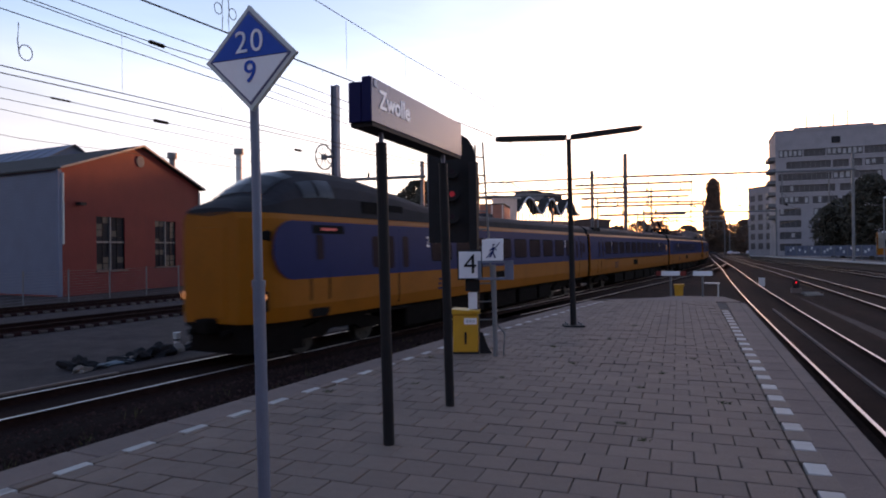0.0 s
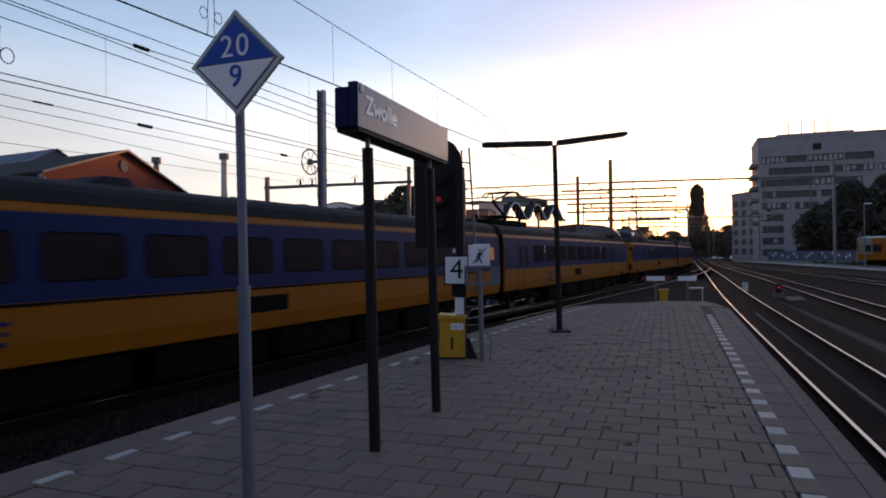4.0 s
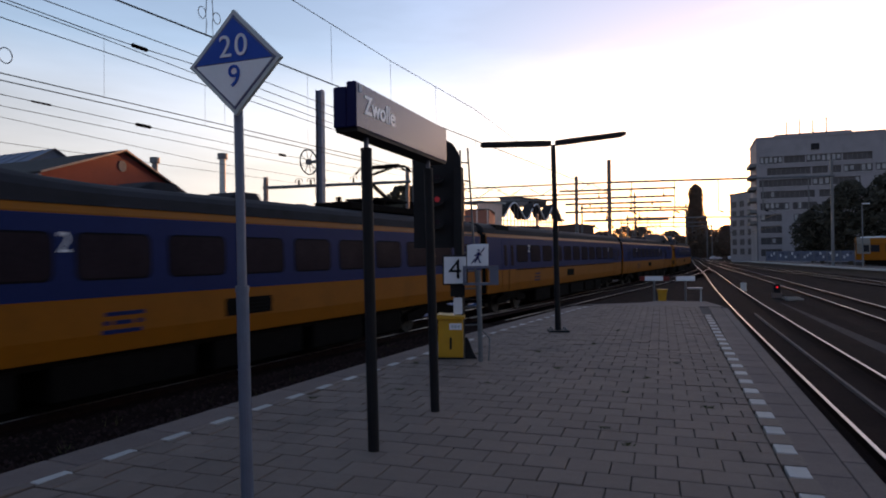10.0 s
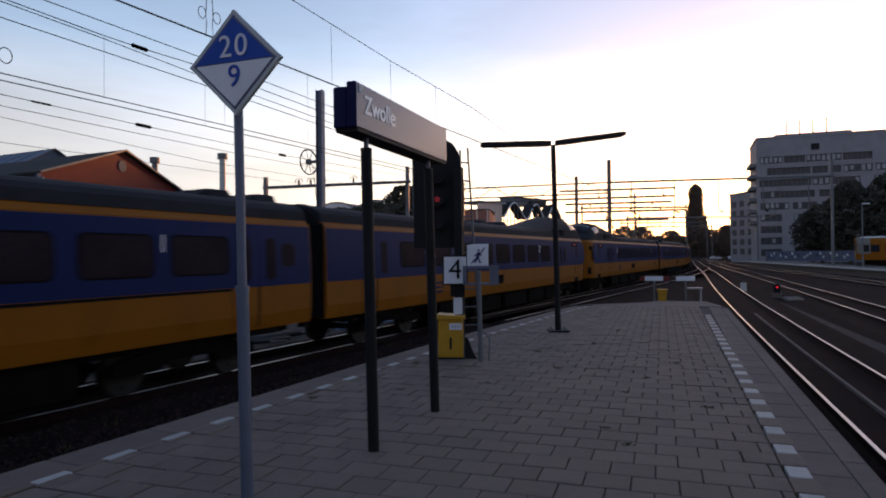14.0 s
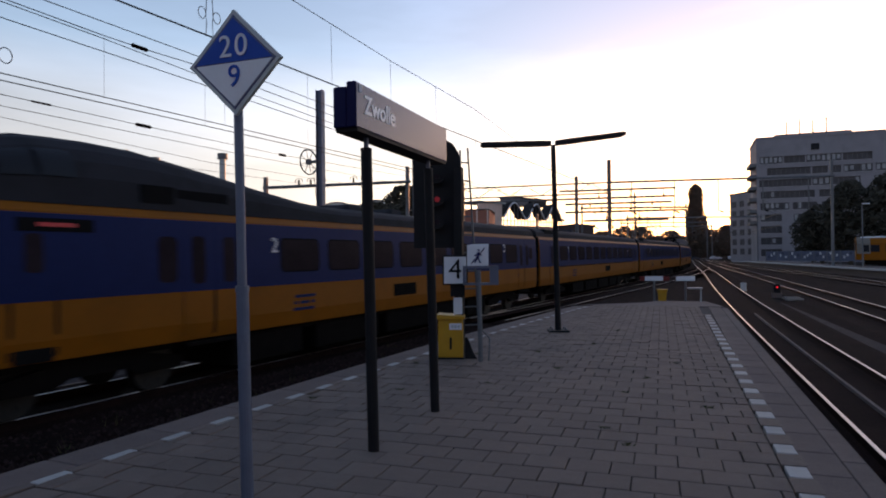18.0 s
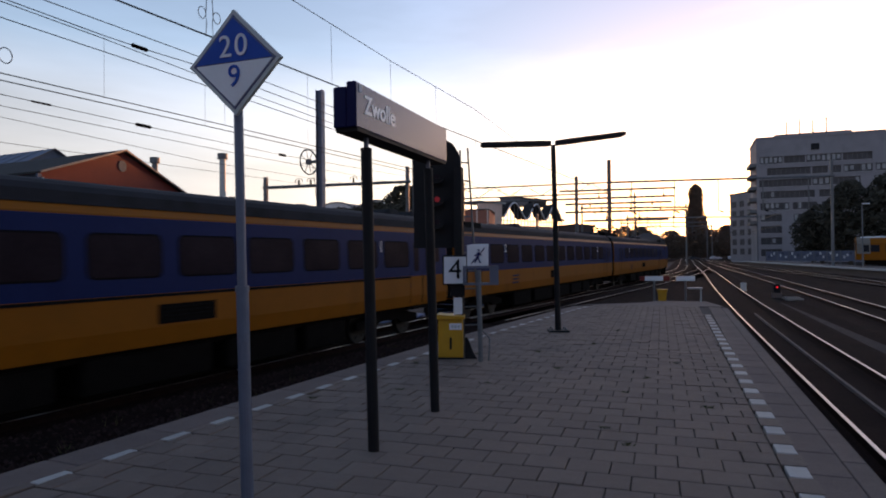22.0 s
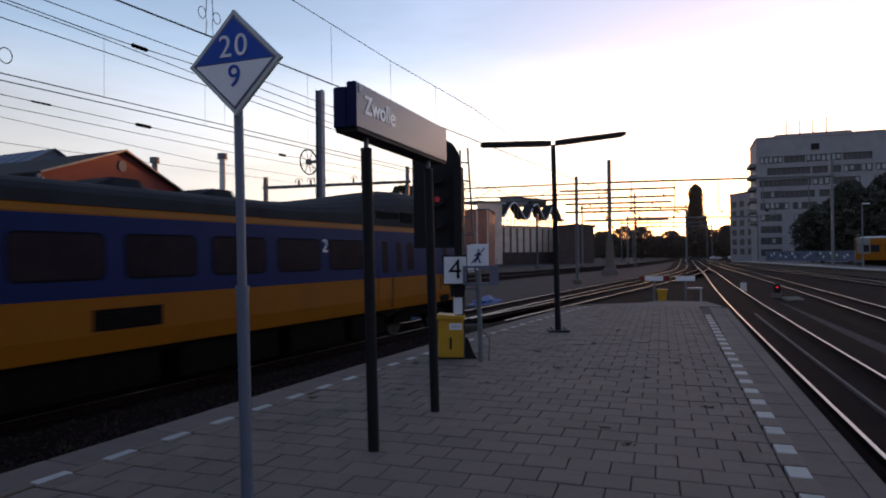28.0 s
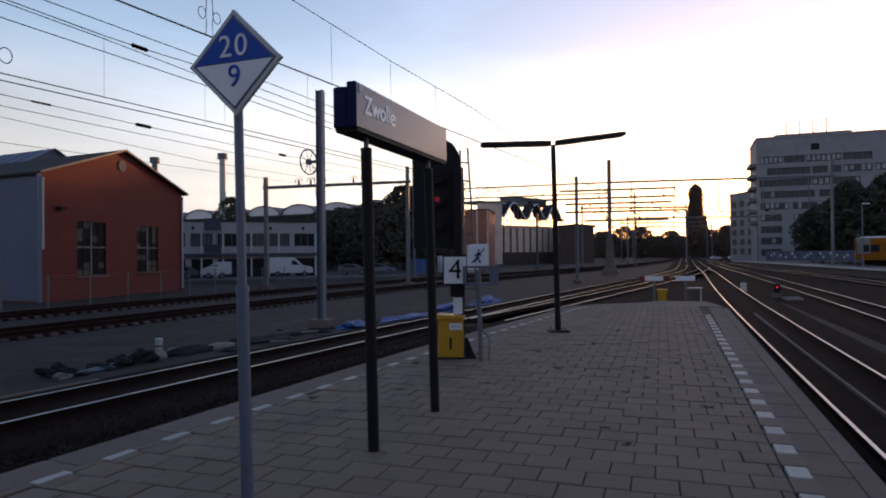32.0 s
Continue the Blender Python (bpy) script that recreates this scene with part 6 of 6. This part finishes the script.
tagged(part("cable_path", boxb((5.75, 25, -0.235), (0.55, 46, 0.06)), GROUND), "concrete cable duct covers beside the track", "cable duct", kind="structure")
tagged(part("far_platform", prism(B(), [(14.6, 150), (16.3, 140), (20.6, 74), (28, 30), (46, 30), (46, 86), (24, 91), (22, 150)], "z", -0.27, 0.62), KERB), "grey far station platform", "platform", kind="structure")
# plain station walls that close the place behind the camera
for x0, x1, y, h in ((-7.0, 1.2, -22.0, 7.5), (6.0, 60.0, -30.0, 16.0), (-80.0, -24.0, -26.0, 14.0)):
    z0 = PLAT if x1 < 2 else -0.27
    tagged(part("wall_south", boxb(((x0 + x1) / 2, y, (z0 + h) / 2), (x1 - x0, 0.4, h - z0)), BRICK), "plain brown brick station wall", "wall", kind="structure")
pts_l = offset_line([p for p in smooth_line(TRAIN_LINE, 4.0) if -40 < p.y < 330], -2.3)
bm = B()
low = [(bm.verts.new((p.x, p.y, -0.228)), bm.verts.new((max(20.0, p.x + 22), p.y, -0.228))) for p in pts_l]
for a, b in zip(low, low[1:]):
    bm.faces.new((a[0], a[1], b[1], b[0]))
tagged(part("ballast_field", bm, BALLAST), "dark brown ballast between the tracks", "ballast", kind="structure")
make_platform()
make_ramp()
make_diamond_sign()
make_station_sign()
make_shelterless_post()
make_signal()
make_walk_sign()
make_cabinet()
make_end_signs()
make_red_workshop()
make_office()
make_sheds()
make_apartment_block()
make_fence()
make_rubbish()
make_far_train()
# pale edge of the far platform, and the fence behind it
for (xa, ya), (xb, yb) in (((14.55, 150), (16.25, 140)), ((16.25, 140), (20.55, 74)), ((20.55, 74), (27.9, 30))):
    n = max(2, int(math.hypot(xb - xa, yb - ya) / 6))
    for k in range(n):
        p, q = Vector((xa + (xb - xa) * k / n, ya + (yb - ya) * k / n, 0)), Vector((xa + (xb - xa) * (k + 1) / n, ya + (yb - ya) * (k + 1) / n, 0))
        c = (p + q) / 2
        tagged(part("platform_edge_slab", boxb((c.x, c.y, 0.58), ((q - p).length - 0.03, 0.5, 0.2), math.atan2(q.y - p.y, q.x - p.x)), PALE_EDGE), "pale edge slab of the far platform", "edge slab", "far platform edge slabs")
fence = empty("panel_fence", facing((21.0, 150), (44.0, 128), 0.6), "pale blue panel fence with illegible scribbles", "fence")
for k in range(12):
    pn = part("panel", boxb((1.3 + 2.6 * k, 0, 1.0), (2.5, 0.08, 2.0)), HORIZON_BLUE, fence)
    for q in range(3):
        part("scribble_bar", boxb((0.7 + 2.6 * k + 0.6 * q, -0.05, 0.8 + 0.35 * ((k + q) % 3)), (0.35, 0.02, 0.5)), CURTAIN if (k * 3 + q) % 4 else BLUE_PANEL, pn)
    part("post", boxb((2.6 * k, 0, 0.5), (0.12, 0.14, 3.2)), GALV_DARK, fence)
make_low_signal()
make_weeds_and_stones()
tagged(part("yard_paving", prism(B(), [(-62, 52), (-47, 55), (-30, 68), (-27, 100), (-70, 100)], "z", -0.27, 0.12), ASPHALT), "grey asphalt yard before the office", "pavement", kind="structure")
make_van(-48.3, 60.9, 215, "small white delivery van parked by the office", 3.3, 1.9, 1.7, VAN_WHITE, 0.8)
make_van(-51.6, 58.6, 215, "dark parked car beside the white van", 3.9, 1.5, 1.7, CAR_DARK)
make_van(-42.6, 67.6, 28, "white panel van parked by the yard fence", 5.0, 2.3, 1.95)
make_van(-37.5, 74, 20, "dark parked car behind the yard fence", 4.0, 1.4, 1.7, CAR_DARK)
make_van(-34.6, 76, 25, "pale blue parked car behind the yard fence", 4.0, 1.4, 1.7, GALV)
for (x0, y0), (x1, y1), hh, paint, text in (((-31.5, 79.5), (-29.0, 81), 1.9, TARP_BLUE, "blue steel container at the yard's edge"), ((-29.0, 84), (-24.5, 87), 2.3, ARCH_PANE, "pale container at the yard's edge")):
    box_t = empty("container", facing((x0, y0), (x1, y1), 0.1), text, "container")
    ln = math.hypot(x1 - x0, y1 - y0)
    part("body", boxb((ln / 2, 1.0, hh / 2), (ln, 2.0, hh), 0, 0.04), paint, box_t)
    for k in range(6):
        part("rib", boxb((ln * (k + 0.5) / 6, -0.02, hh / 2), (0.08, 0.05, hh - 0.3)), paint, box_t)
for k, (x, y) in enumerate(((12, 262), (19, 255), (24, 250))):
    make_van(x, y, 10 + 30 * k, "pale parked car far down the line", 4.3, 1.45, 1.75, VAN_WHITE if k else CAR_DARK)

# masts, portals and wires
m1 = mast(-12.43, 21.84, 9.2, 0.26, "tall grey steel mast with tension wheel beside the track")
wh = part("tension_wheel", B(), GALV_DARK, m1, "spoked tensioning wheel")
bm = B()
def rim(a, r):
    return (-0.46 + 0.5 * r * math.cos(a), 0.866 * r * math.cos(a), 6.42 + r * math.sin(a))


tube(bm, [rim(2 * math.pi * k / 24, 0.48) for k in range(25)], 0.028, 6)
for k in range(4):
    rod(bm, rim(math.pi * k / 4 + 0.3, 0.48), rim(math.pi * k / 4 + 0.3 + math.pi, 0.48), 0.014, 5)
box(bm, (-0.46, 0, 6.42), (0.2, 0.2, 0.2))
rod(bm, (-0.46, 0, 6.42), (0, 0, 6.42), 0.05, 8)
rod(bm, (-0.3, 0, 6.3), (-0.1, 0, 4.2), 0.012, 5)
bm.to_mesh(wh.data)
bm.free()
wh.matrix_basis = Matrix.Rotation(radians(19), 4, "Z")
for x, y, h, w in ((-7.53, 61.3, 10.1, 0.28), (-22.5, 122, 10.6, 0.3), (-27.5, 70, 15.0, 0.22), (-5.08, 138.5, 15.4, 0.3)):
    mast(x, y, h, w, "grey steel overhead line mast in the yard")
lamp_post = empty("yard_lamp", pose(22.4, 86.9, -0.26), "slim grey yard lamp post with one short arm", "lamp post")
part("pole", rod(B(), (0, 0, 0), (0, 0, 8.4), 0.09, 8, 0.06), GALV_DARK, lamp_post)
part("lamp_head", boxb((0.4, 0, 8.3), (0.8, 0.3, 0.14), 0, 0.04), SIGN_WHITE, lamp_post, "pale flat lamp head")
m2 = mast(-6.41, 87.2, 15.2, 0.5, "tall grey steel mast on a high concrete foot", False)
part("foundation", loft(B(), [[(-w, -w, z), (w, -w, z), (w, w, z), (-w, w, z)] for w, z in ((1.1, 0), (1.0, 0.45), (0.55, 1.1), (0.4, 4.6))]), KERB, m2, "stepped concrete foot")
portal(-31.48, 46.1, -21.86, 54.15, 8.35, 9.5, 10.9, False, 9.25)
portal(-26.44, 86.6, -6.5, 86.95, 11.9, 13.0, 0)
portal(-6.2, 87.0, 20.25, 91.0, 11.9, 0, 14.2, False)
for z, x0, x1 in ((11.0, -6.6, 8.3), (9.95, -20.2, 8.2), (9.2, -5.8, 7.8), (8.1, -5.8, 9.6), (6.9, -3.4, 7.4)):
    arm = part("crossarm", rod(B(), (x0, 0.0, z + 0.26), (x1, 1.3, z + 0.26), 0.14, 6), GALV_DARK, m2, "long wire-carrying arm")
    for f in (0.35, 0.62, 0.9):
        part("hanger", rod(B(), (x0 + (x1 - x0) * f, 1.3 * f, z + 0.26), (x0 + (x1 - x0) * f, 1.3 * f, z - 0.5), 0.05, 6), GALV_DARK, arm)
        part("insulator", rod(B(), (x0 + (x1 - x0) * f, 1.3 * f, z - 0.45), (x0 + (x1 - x0) * f, 1.3 * f, z - 0.85), 0.10, 6), T_UNDER, arm)
portal(-15.5, 135.2, 5.0, 142.2, 12.0, 13, 13, False)
portal(-8.4, 176.7, 24.3, 187.6, 11.9, 13, 13, False)
portal(-12, 212, 14, 221, 12.2, 13, 13, False)
portal(-10, 250, 18, 258, 12.4, 13, 13, False)


def over(y, z, dx=0.0):
    return (lerp_line(TRAIN_LINE, y) + dx, y, z)


for z in (5.50, 5.62):
    wire("paired contact wire over the main track", [over(-12, z), over(7, z), over(21.84, z), over(50, z, -0.1), over(86.9, z)], 0.011)
w1 = wire("thick carrier wire above the main track", [over(-12, 7.64), over(7, 7.61), over(21.84, 7.55), over(50, 7.4), over(86.9, 7.4)], 0.02)
pts = [over(4, 7.22), over(8.38, 7.11), over(11.85, 7.04), over(21.8, 6.75)]
wire("thin feeder wire above the track", pts, 0.010)
w2 = wire("thin feeder wire with insulator above the track", [over(4, 6.95), over(7.79, 6.89), over(9.53, 6.82), over(10.33, 6.81), over(11.82, 6.83), over(21.8, 6.45)], 0.010)
wire("thin feeder wire above the track", [over(4, 6.92), over(7.78, 6.83), over(9.53, 6.76), over(11.81, 6.62), over(21.8, 6.2)], 0.009)
bead(w2, over(10.33, 6.81), (0.15, 1, -0.03), 0.36, 0.045)
wire("thin stay wire above the track", [over(4, 6.66), over(7.78, 6.56), over(12.02, 6.43), over(21.8, 6.05)], 0.010)
w3 = wire("messenger wire over the siding with insulators", [(-17.2, 0, 6.7), (-16.4, 12.1, 6.86), (-16.21, 16.82, 6.9), (-15.78, 24.4, 7.0), (-15.0, 36, 7.4), (-13.0, 86.7, 11.28)], 0.011)
for f in ((-16.21, 16.82, 6.9), (-15.78, 24.39, 7.0), (-16.35, 13.24, 6.87)):
    bead(w3, f, (0.03, 1, 0.02), 0.6 if f[1] < 20 else 0.45, 0.032 if f[1] < 14 else 0.06)
wire("contact wire over the siding", [(-17.2, 0, 6.6), (-16.4, 12.1, 6.56), (-16.02, 21.49, 6.66), (-15, 40, 7.0), (-13.4, 86.7, 11.28)], 0.010)
wire("thin wire over the sidings", [(-24, 0, 8.3), (-23.2, 17.1, 7.82), (-22.97, 28.3, 7.63), (-23.0, 53.2, 8.4)], 0.011)
wire("thin wire over the sidings", [(-29, 0, 8.6), (-27.97, 20.6, 7.77), (-27.75, 25, 7.88), (-26.6, 50.2, 8.4)], 0.012)
for line_x in ((5.2, 3.6, 11.0), (9.0, 10.5, 17.0), (14.0, 14.0, 20.0), (-2.2, -1.0, 6.0)):
    for z0 in (5.5, 7.0):
        xa, xb, xc = line_x
        wire("distant overhead wire along the yard tracks", [(xa, 88.5, z0 + 0.3), (xb, 139, z0 + 0.3), (xc, 219, z0 + 0.5), (xc + 3, 330, z0 + 1)], 0.025)
# suspension sets on the portal over the sidings
for k, f in enumerate((0.22, 0.30, 0.38, 0.60, 0.68)):
    x, y = -31.48 + (-21.86 + 31.48) * f, 46.1 + (54.15 - 46.1) * f
    s = empty("suspension_set", pose(x, y, 8.45 + 0.9 * f), "insulated wire suspension on the portal beam", "suspension", "suspension sets")
    part("insulator", rod(B(), (0, 0, 0), (0, 0, 0.45), 0.09, 8), T_UNDER, s)
    part("bow", tube(B(), [(-0.35, 0, 0.25), (-0.3, 0, 0.5), (0, 0, 0.58), (0.3, 0, 0.5), (0.35, 0, 0.25)], 0.035, 6), GALV_DARK, s)
w4 = wire("thin messenger wire running to the yard masts", [(-8.6, 2, 8.4), (-7.7, 12.3, 8.22), (-7.31, 16.9, 8.12), (-6.66, 23.4, 8.05), (-5.6, 40, 7.3), (-4.8, 61, 8.6)], 0.010)
for y, z in ((13.9, 8.16), (16.86, 8.12), (19.9, 8.06), (23.4, 8.06)):
    x = float(np.interp(y, [12.3, 23.4], [-7.75, -6.66]))
    part("dropper", rod(B(), (x, y, z), (x + 0.02, y, z - 1.45), 0.005, 4), WIRE, w4)
for y, za, zb in ((9.55, 6.8, 5.62), (12.0, 6.43, 5.5), (12.58, 6.4, 5.62), (15.6, 7.57, 5.62), (18.5, 7.56, 5.62)):
    part("dropper", rod(B(), over(y, za), over(y, zb), 0.004, 4), WIRE, w1)
# loops of spare cable hanging from the carrier wire
for yy, s, z0, up in ((12.04, -1, 7.6, 1), (12.25, 1, 7.6, 1), (7.66, 1, 6.42, -1)):
    c = Vector(over(yy, z0))
    way = Vector((0.15, 1, 0)).normalized() * s
    pts = [c, c + Vector((0, 0, up * 0.30)) - way * 0.02]
    top = c + Vector((0, 0, up * 0.48))
    pts += [top + way * (0.11 - 0.11 * math.cos(a)) + Vector((0, 0, up * -0.13 * math.sin(a))) for a in [2 * math.pi * k / 18 for k in range(19)]]
    if up > 0:
        pts.append(top - way * 0.05 + Vector((0, 0, 0.75)))
    tagged(part("cable_loop", tube(B(), pts, 0.010, 5), GALV_DARK), "curled spare cable loop on the carrier wire", "cable")

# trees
tree("poplar", "tall dark columnar poplar against the sunset", 13.0, 268, 29.5, 4.6, 0.5, 30000, 1, True, low=0.03, leaf=LEAF_HAZED)
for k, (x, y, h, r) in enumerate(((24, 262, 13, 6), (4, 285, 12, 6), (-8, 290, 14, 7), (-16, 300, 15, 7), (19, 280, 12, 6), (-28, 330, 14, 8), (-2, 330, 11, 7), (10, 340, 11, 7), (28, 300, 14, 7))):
    tree("tree", "dark distant leafy tree along the line", x, y, h, r, 0.3, 4200, 10 + k, low=0.06, leaf=LEAF_HAZED)
for k, (x, y, h, r) in enumerate(((31.0, 156, 11.5, 4.2), (36.5, 150, 17.0, 5.6), (43, 144, 18.0, 7), (51, 140, 19, 8), (33.5, 160, 13, 4.6), (60, 136, 20, 9))):
    tree("tree", "large dark leafy tree before the grey block", x, y, h, r, 0.45, 7000, 30 + k, low=0.12)
for k, (x, y, h, r) in enumerate(((-40, 85, 10.5, 5), (-36, 92, 12, 5.5), (-36.5, 104, 10, 4.5), (-71.5, 94, 13.3, 3.6), (-41, 100, 14.5, 5), (-48, 92, 10.5, 5), (-54, 97, 10.5, 5.5))):
    tree("tree", "dark green leafy tree at the yard's edge", x, y, h, r, 0.3, 5000, 50 + k, low=0.08)
def far_woods():
    rnd = random.Random(77)
    verts, faces = [], []
    for k in range(52000):
        x = rnd.uniform(-170, 120)
        y = 420 + rnd.uniform(0, 26) + 0.1 * abs(x)
        top = 12.5 + 3.6 * noise.noise((x * 0.045, 3.1, 0)) + 2.0 * noise.noise((x * 0.16, 7.7, 0)) + (0.0 if x > -60 else 5.0)
        p = Vector((x, y, -0.3 + top * rnd.random() ** 0.7))
        e1 = Vector((rnd.gauss(0, 1), rnd.gauss(0, 1), rnd.gauss(0, 1))).normalized()
        e2 = e1.orthogonal().normalized()
        s = rnd.uniform(0.5, 1.2)
        n0 = len(verts)
        verts += [tuple(p - e1 * s), tuple(p + e2 * s * 0.7), tuple(p + e1 * s), tuple(p - e2 * s * 0.7)]
        faces.append((n0, n0 + 1, n0 + 2, n0 + 3))
    me = bpy.data.meshes.new("far_woods")
    me.from_pydata(verts, [], faces)
    me.materials.append(LEAF_HAZED)
    tagged(new("far_woods", me), "dark belt of woods along the horizon", "woods", kind="stuff")


far_woods()
for x, y in ((-86.5, 92.4), (-72.6, 93.4)):
    ch = empty("chimney", pose(x, y, -0.26), "slim grey factory chimney with a dark cap", "chimney")
    part("shaft", rod(B(), (0, 0, 0), (0, 0, 20.6), 0.62, 14, 0.5), SIGN_GREY if x > -80 else GALV_DARK, ch)
    part("cap", rod(B(), (0, 0, 20.0), (0, 0, 21.0), 0.85, 14), GALV_DARK, ch)

# ---- the train's carriages ----
CAB, MID = 26.3, 25.9
cab_lead = make_coach("cab_carriage", "yellow and blue intercity cab carriage with a lit headlamp, cab leading", CAB, "lit", False, None, "22", (-1.1,))
mid_split = make_coach("middle_carriage", "yellow and blue intercity carriage, first class in front", MID, False, False, None, "12", (0.3,), lit=((11, 1),))
cab_tail_p = make_coach("cab_carriage", "yellow and blue intercity cab carriage with raised pantograph, cab trailing", CAB, False, "dark", 10.3, "22", (0.95,))
cab_lead_p = make_coach("cab_carriage", "yellow and blue intercity cab carriage with raised pantograph, cab leading", CAB, "dark", False, -7.8, "22", (-1.1,))
mid_rear = make_coach("middle_carriage", "yellow and blue intercity carriage, first class behind", MID, False, False, None, "21", (0.3,))
cab_tail = make_coach("cab_carriage", "yellow and blue intercity cab carriage, cab trailing", CAB, False, "dark", None, "22", (0.95,))
cab_tail_f = make_coach("cab_carriage", "yellow and blue intercity cab carriage with folded pantograph, cab trailing", CAB, False, "dark", 10.3, "22", (0.95,), raised=False)
cab_dark = make_coach("cab_carriage", "yellow and blue intercity cab carriage, cab leading", CAB, "dark", False, None, "22", (-1.1,))
mid_first = make_coach("middle_carriage", "yellow and blue first-class intercity carriage", MID, False, False, None, "11", (-2.3,))
mid_second = make_coach("middle_carriage", "yellow and blue second-class intercity carriage", MID, False, False, None, "22", (0.3,))

# Cabs keep 45 cm to the coupling plane, carriages 60 cm between them.
TRAIN = []
pos = 0.0
for unit in ((cab_lead, mid_split, cab_tail_p), (cab_lead_p, mid_rear, cab_tail), (cab_dark, mid_first, mid_second, cab_tail_f)):
    for k, kind in enumerate(unit):
        first, last = k == 0, k == len(unit) - 1
        ln, before = (CAB if first or last else MID), (0.45 if first else 0.3)
        TRAIN.append((kind, pos + before + ln / 2))
        pos += before + ln + (0.45 if last else 0.3)
seen, PLACED = set(), []
for kind, off in TRAIN:
    ob = kind if kind.name not in seen else copy_thing(kind, Matrix())
    seen.add(kind.name)
    PLACED.append((ob, off))


def motions():
    for ob, off in PLACED:
        walk(ob, [(t, coach_pose(front_at(t) + off)) for t in (0.8 * k for k in range(41))])
        for part_ob in ob.children:
            if part_ob.name.startswith("wheelset"):
                x = part_ob.location.x
                steps = [k / 15 for k in range(481)]
                walk(part_ob, [(t, pose(x, 0, 0.46, 0, math.degrees((front_at(0) - front_at(t)) / 0.46) % 360, 0)) for t in steps])


motions()
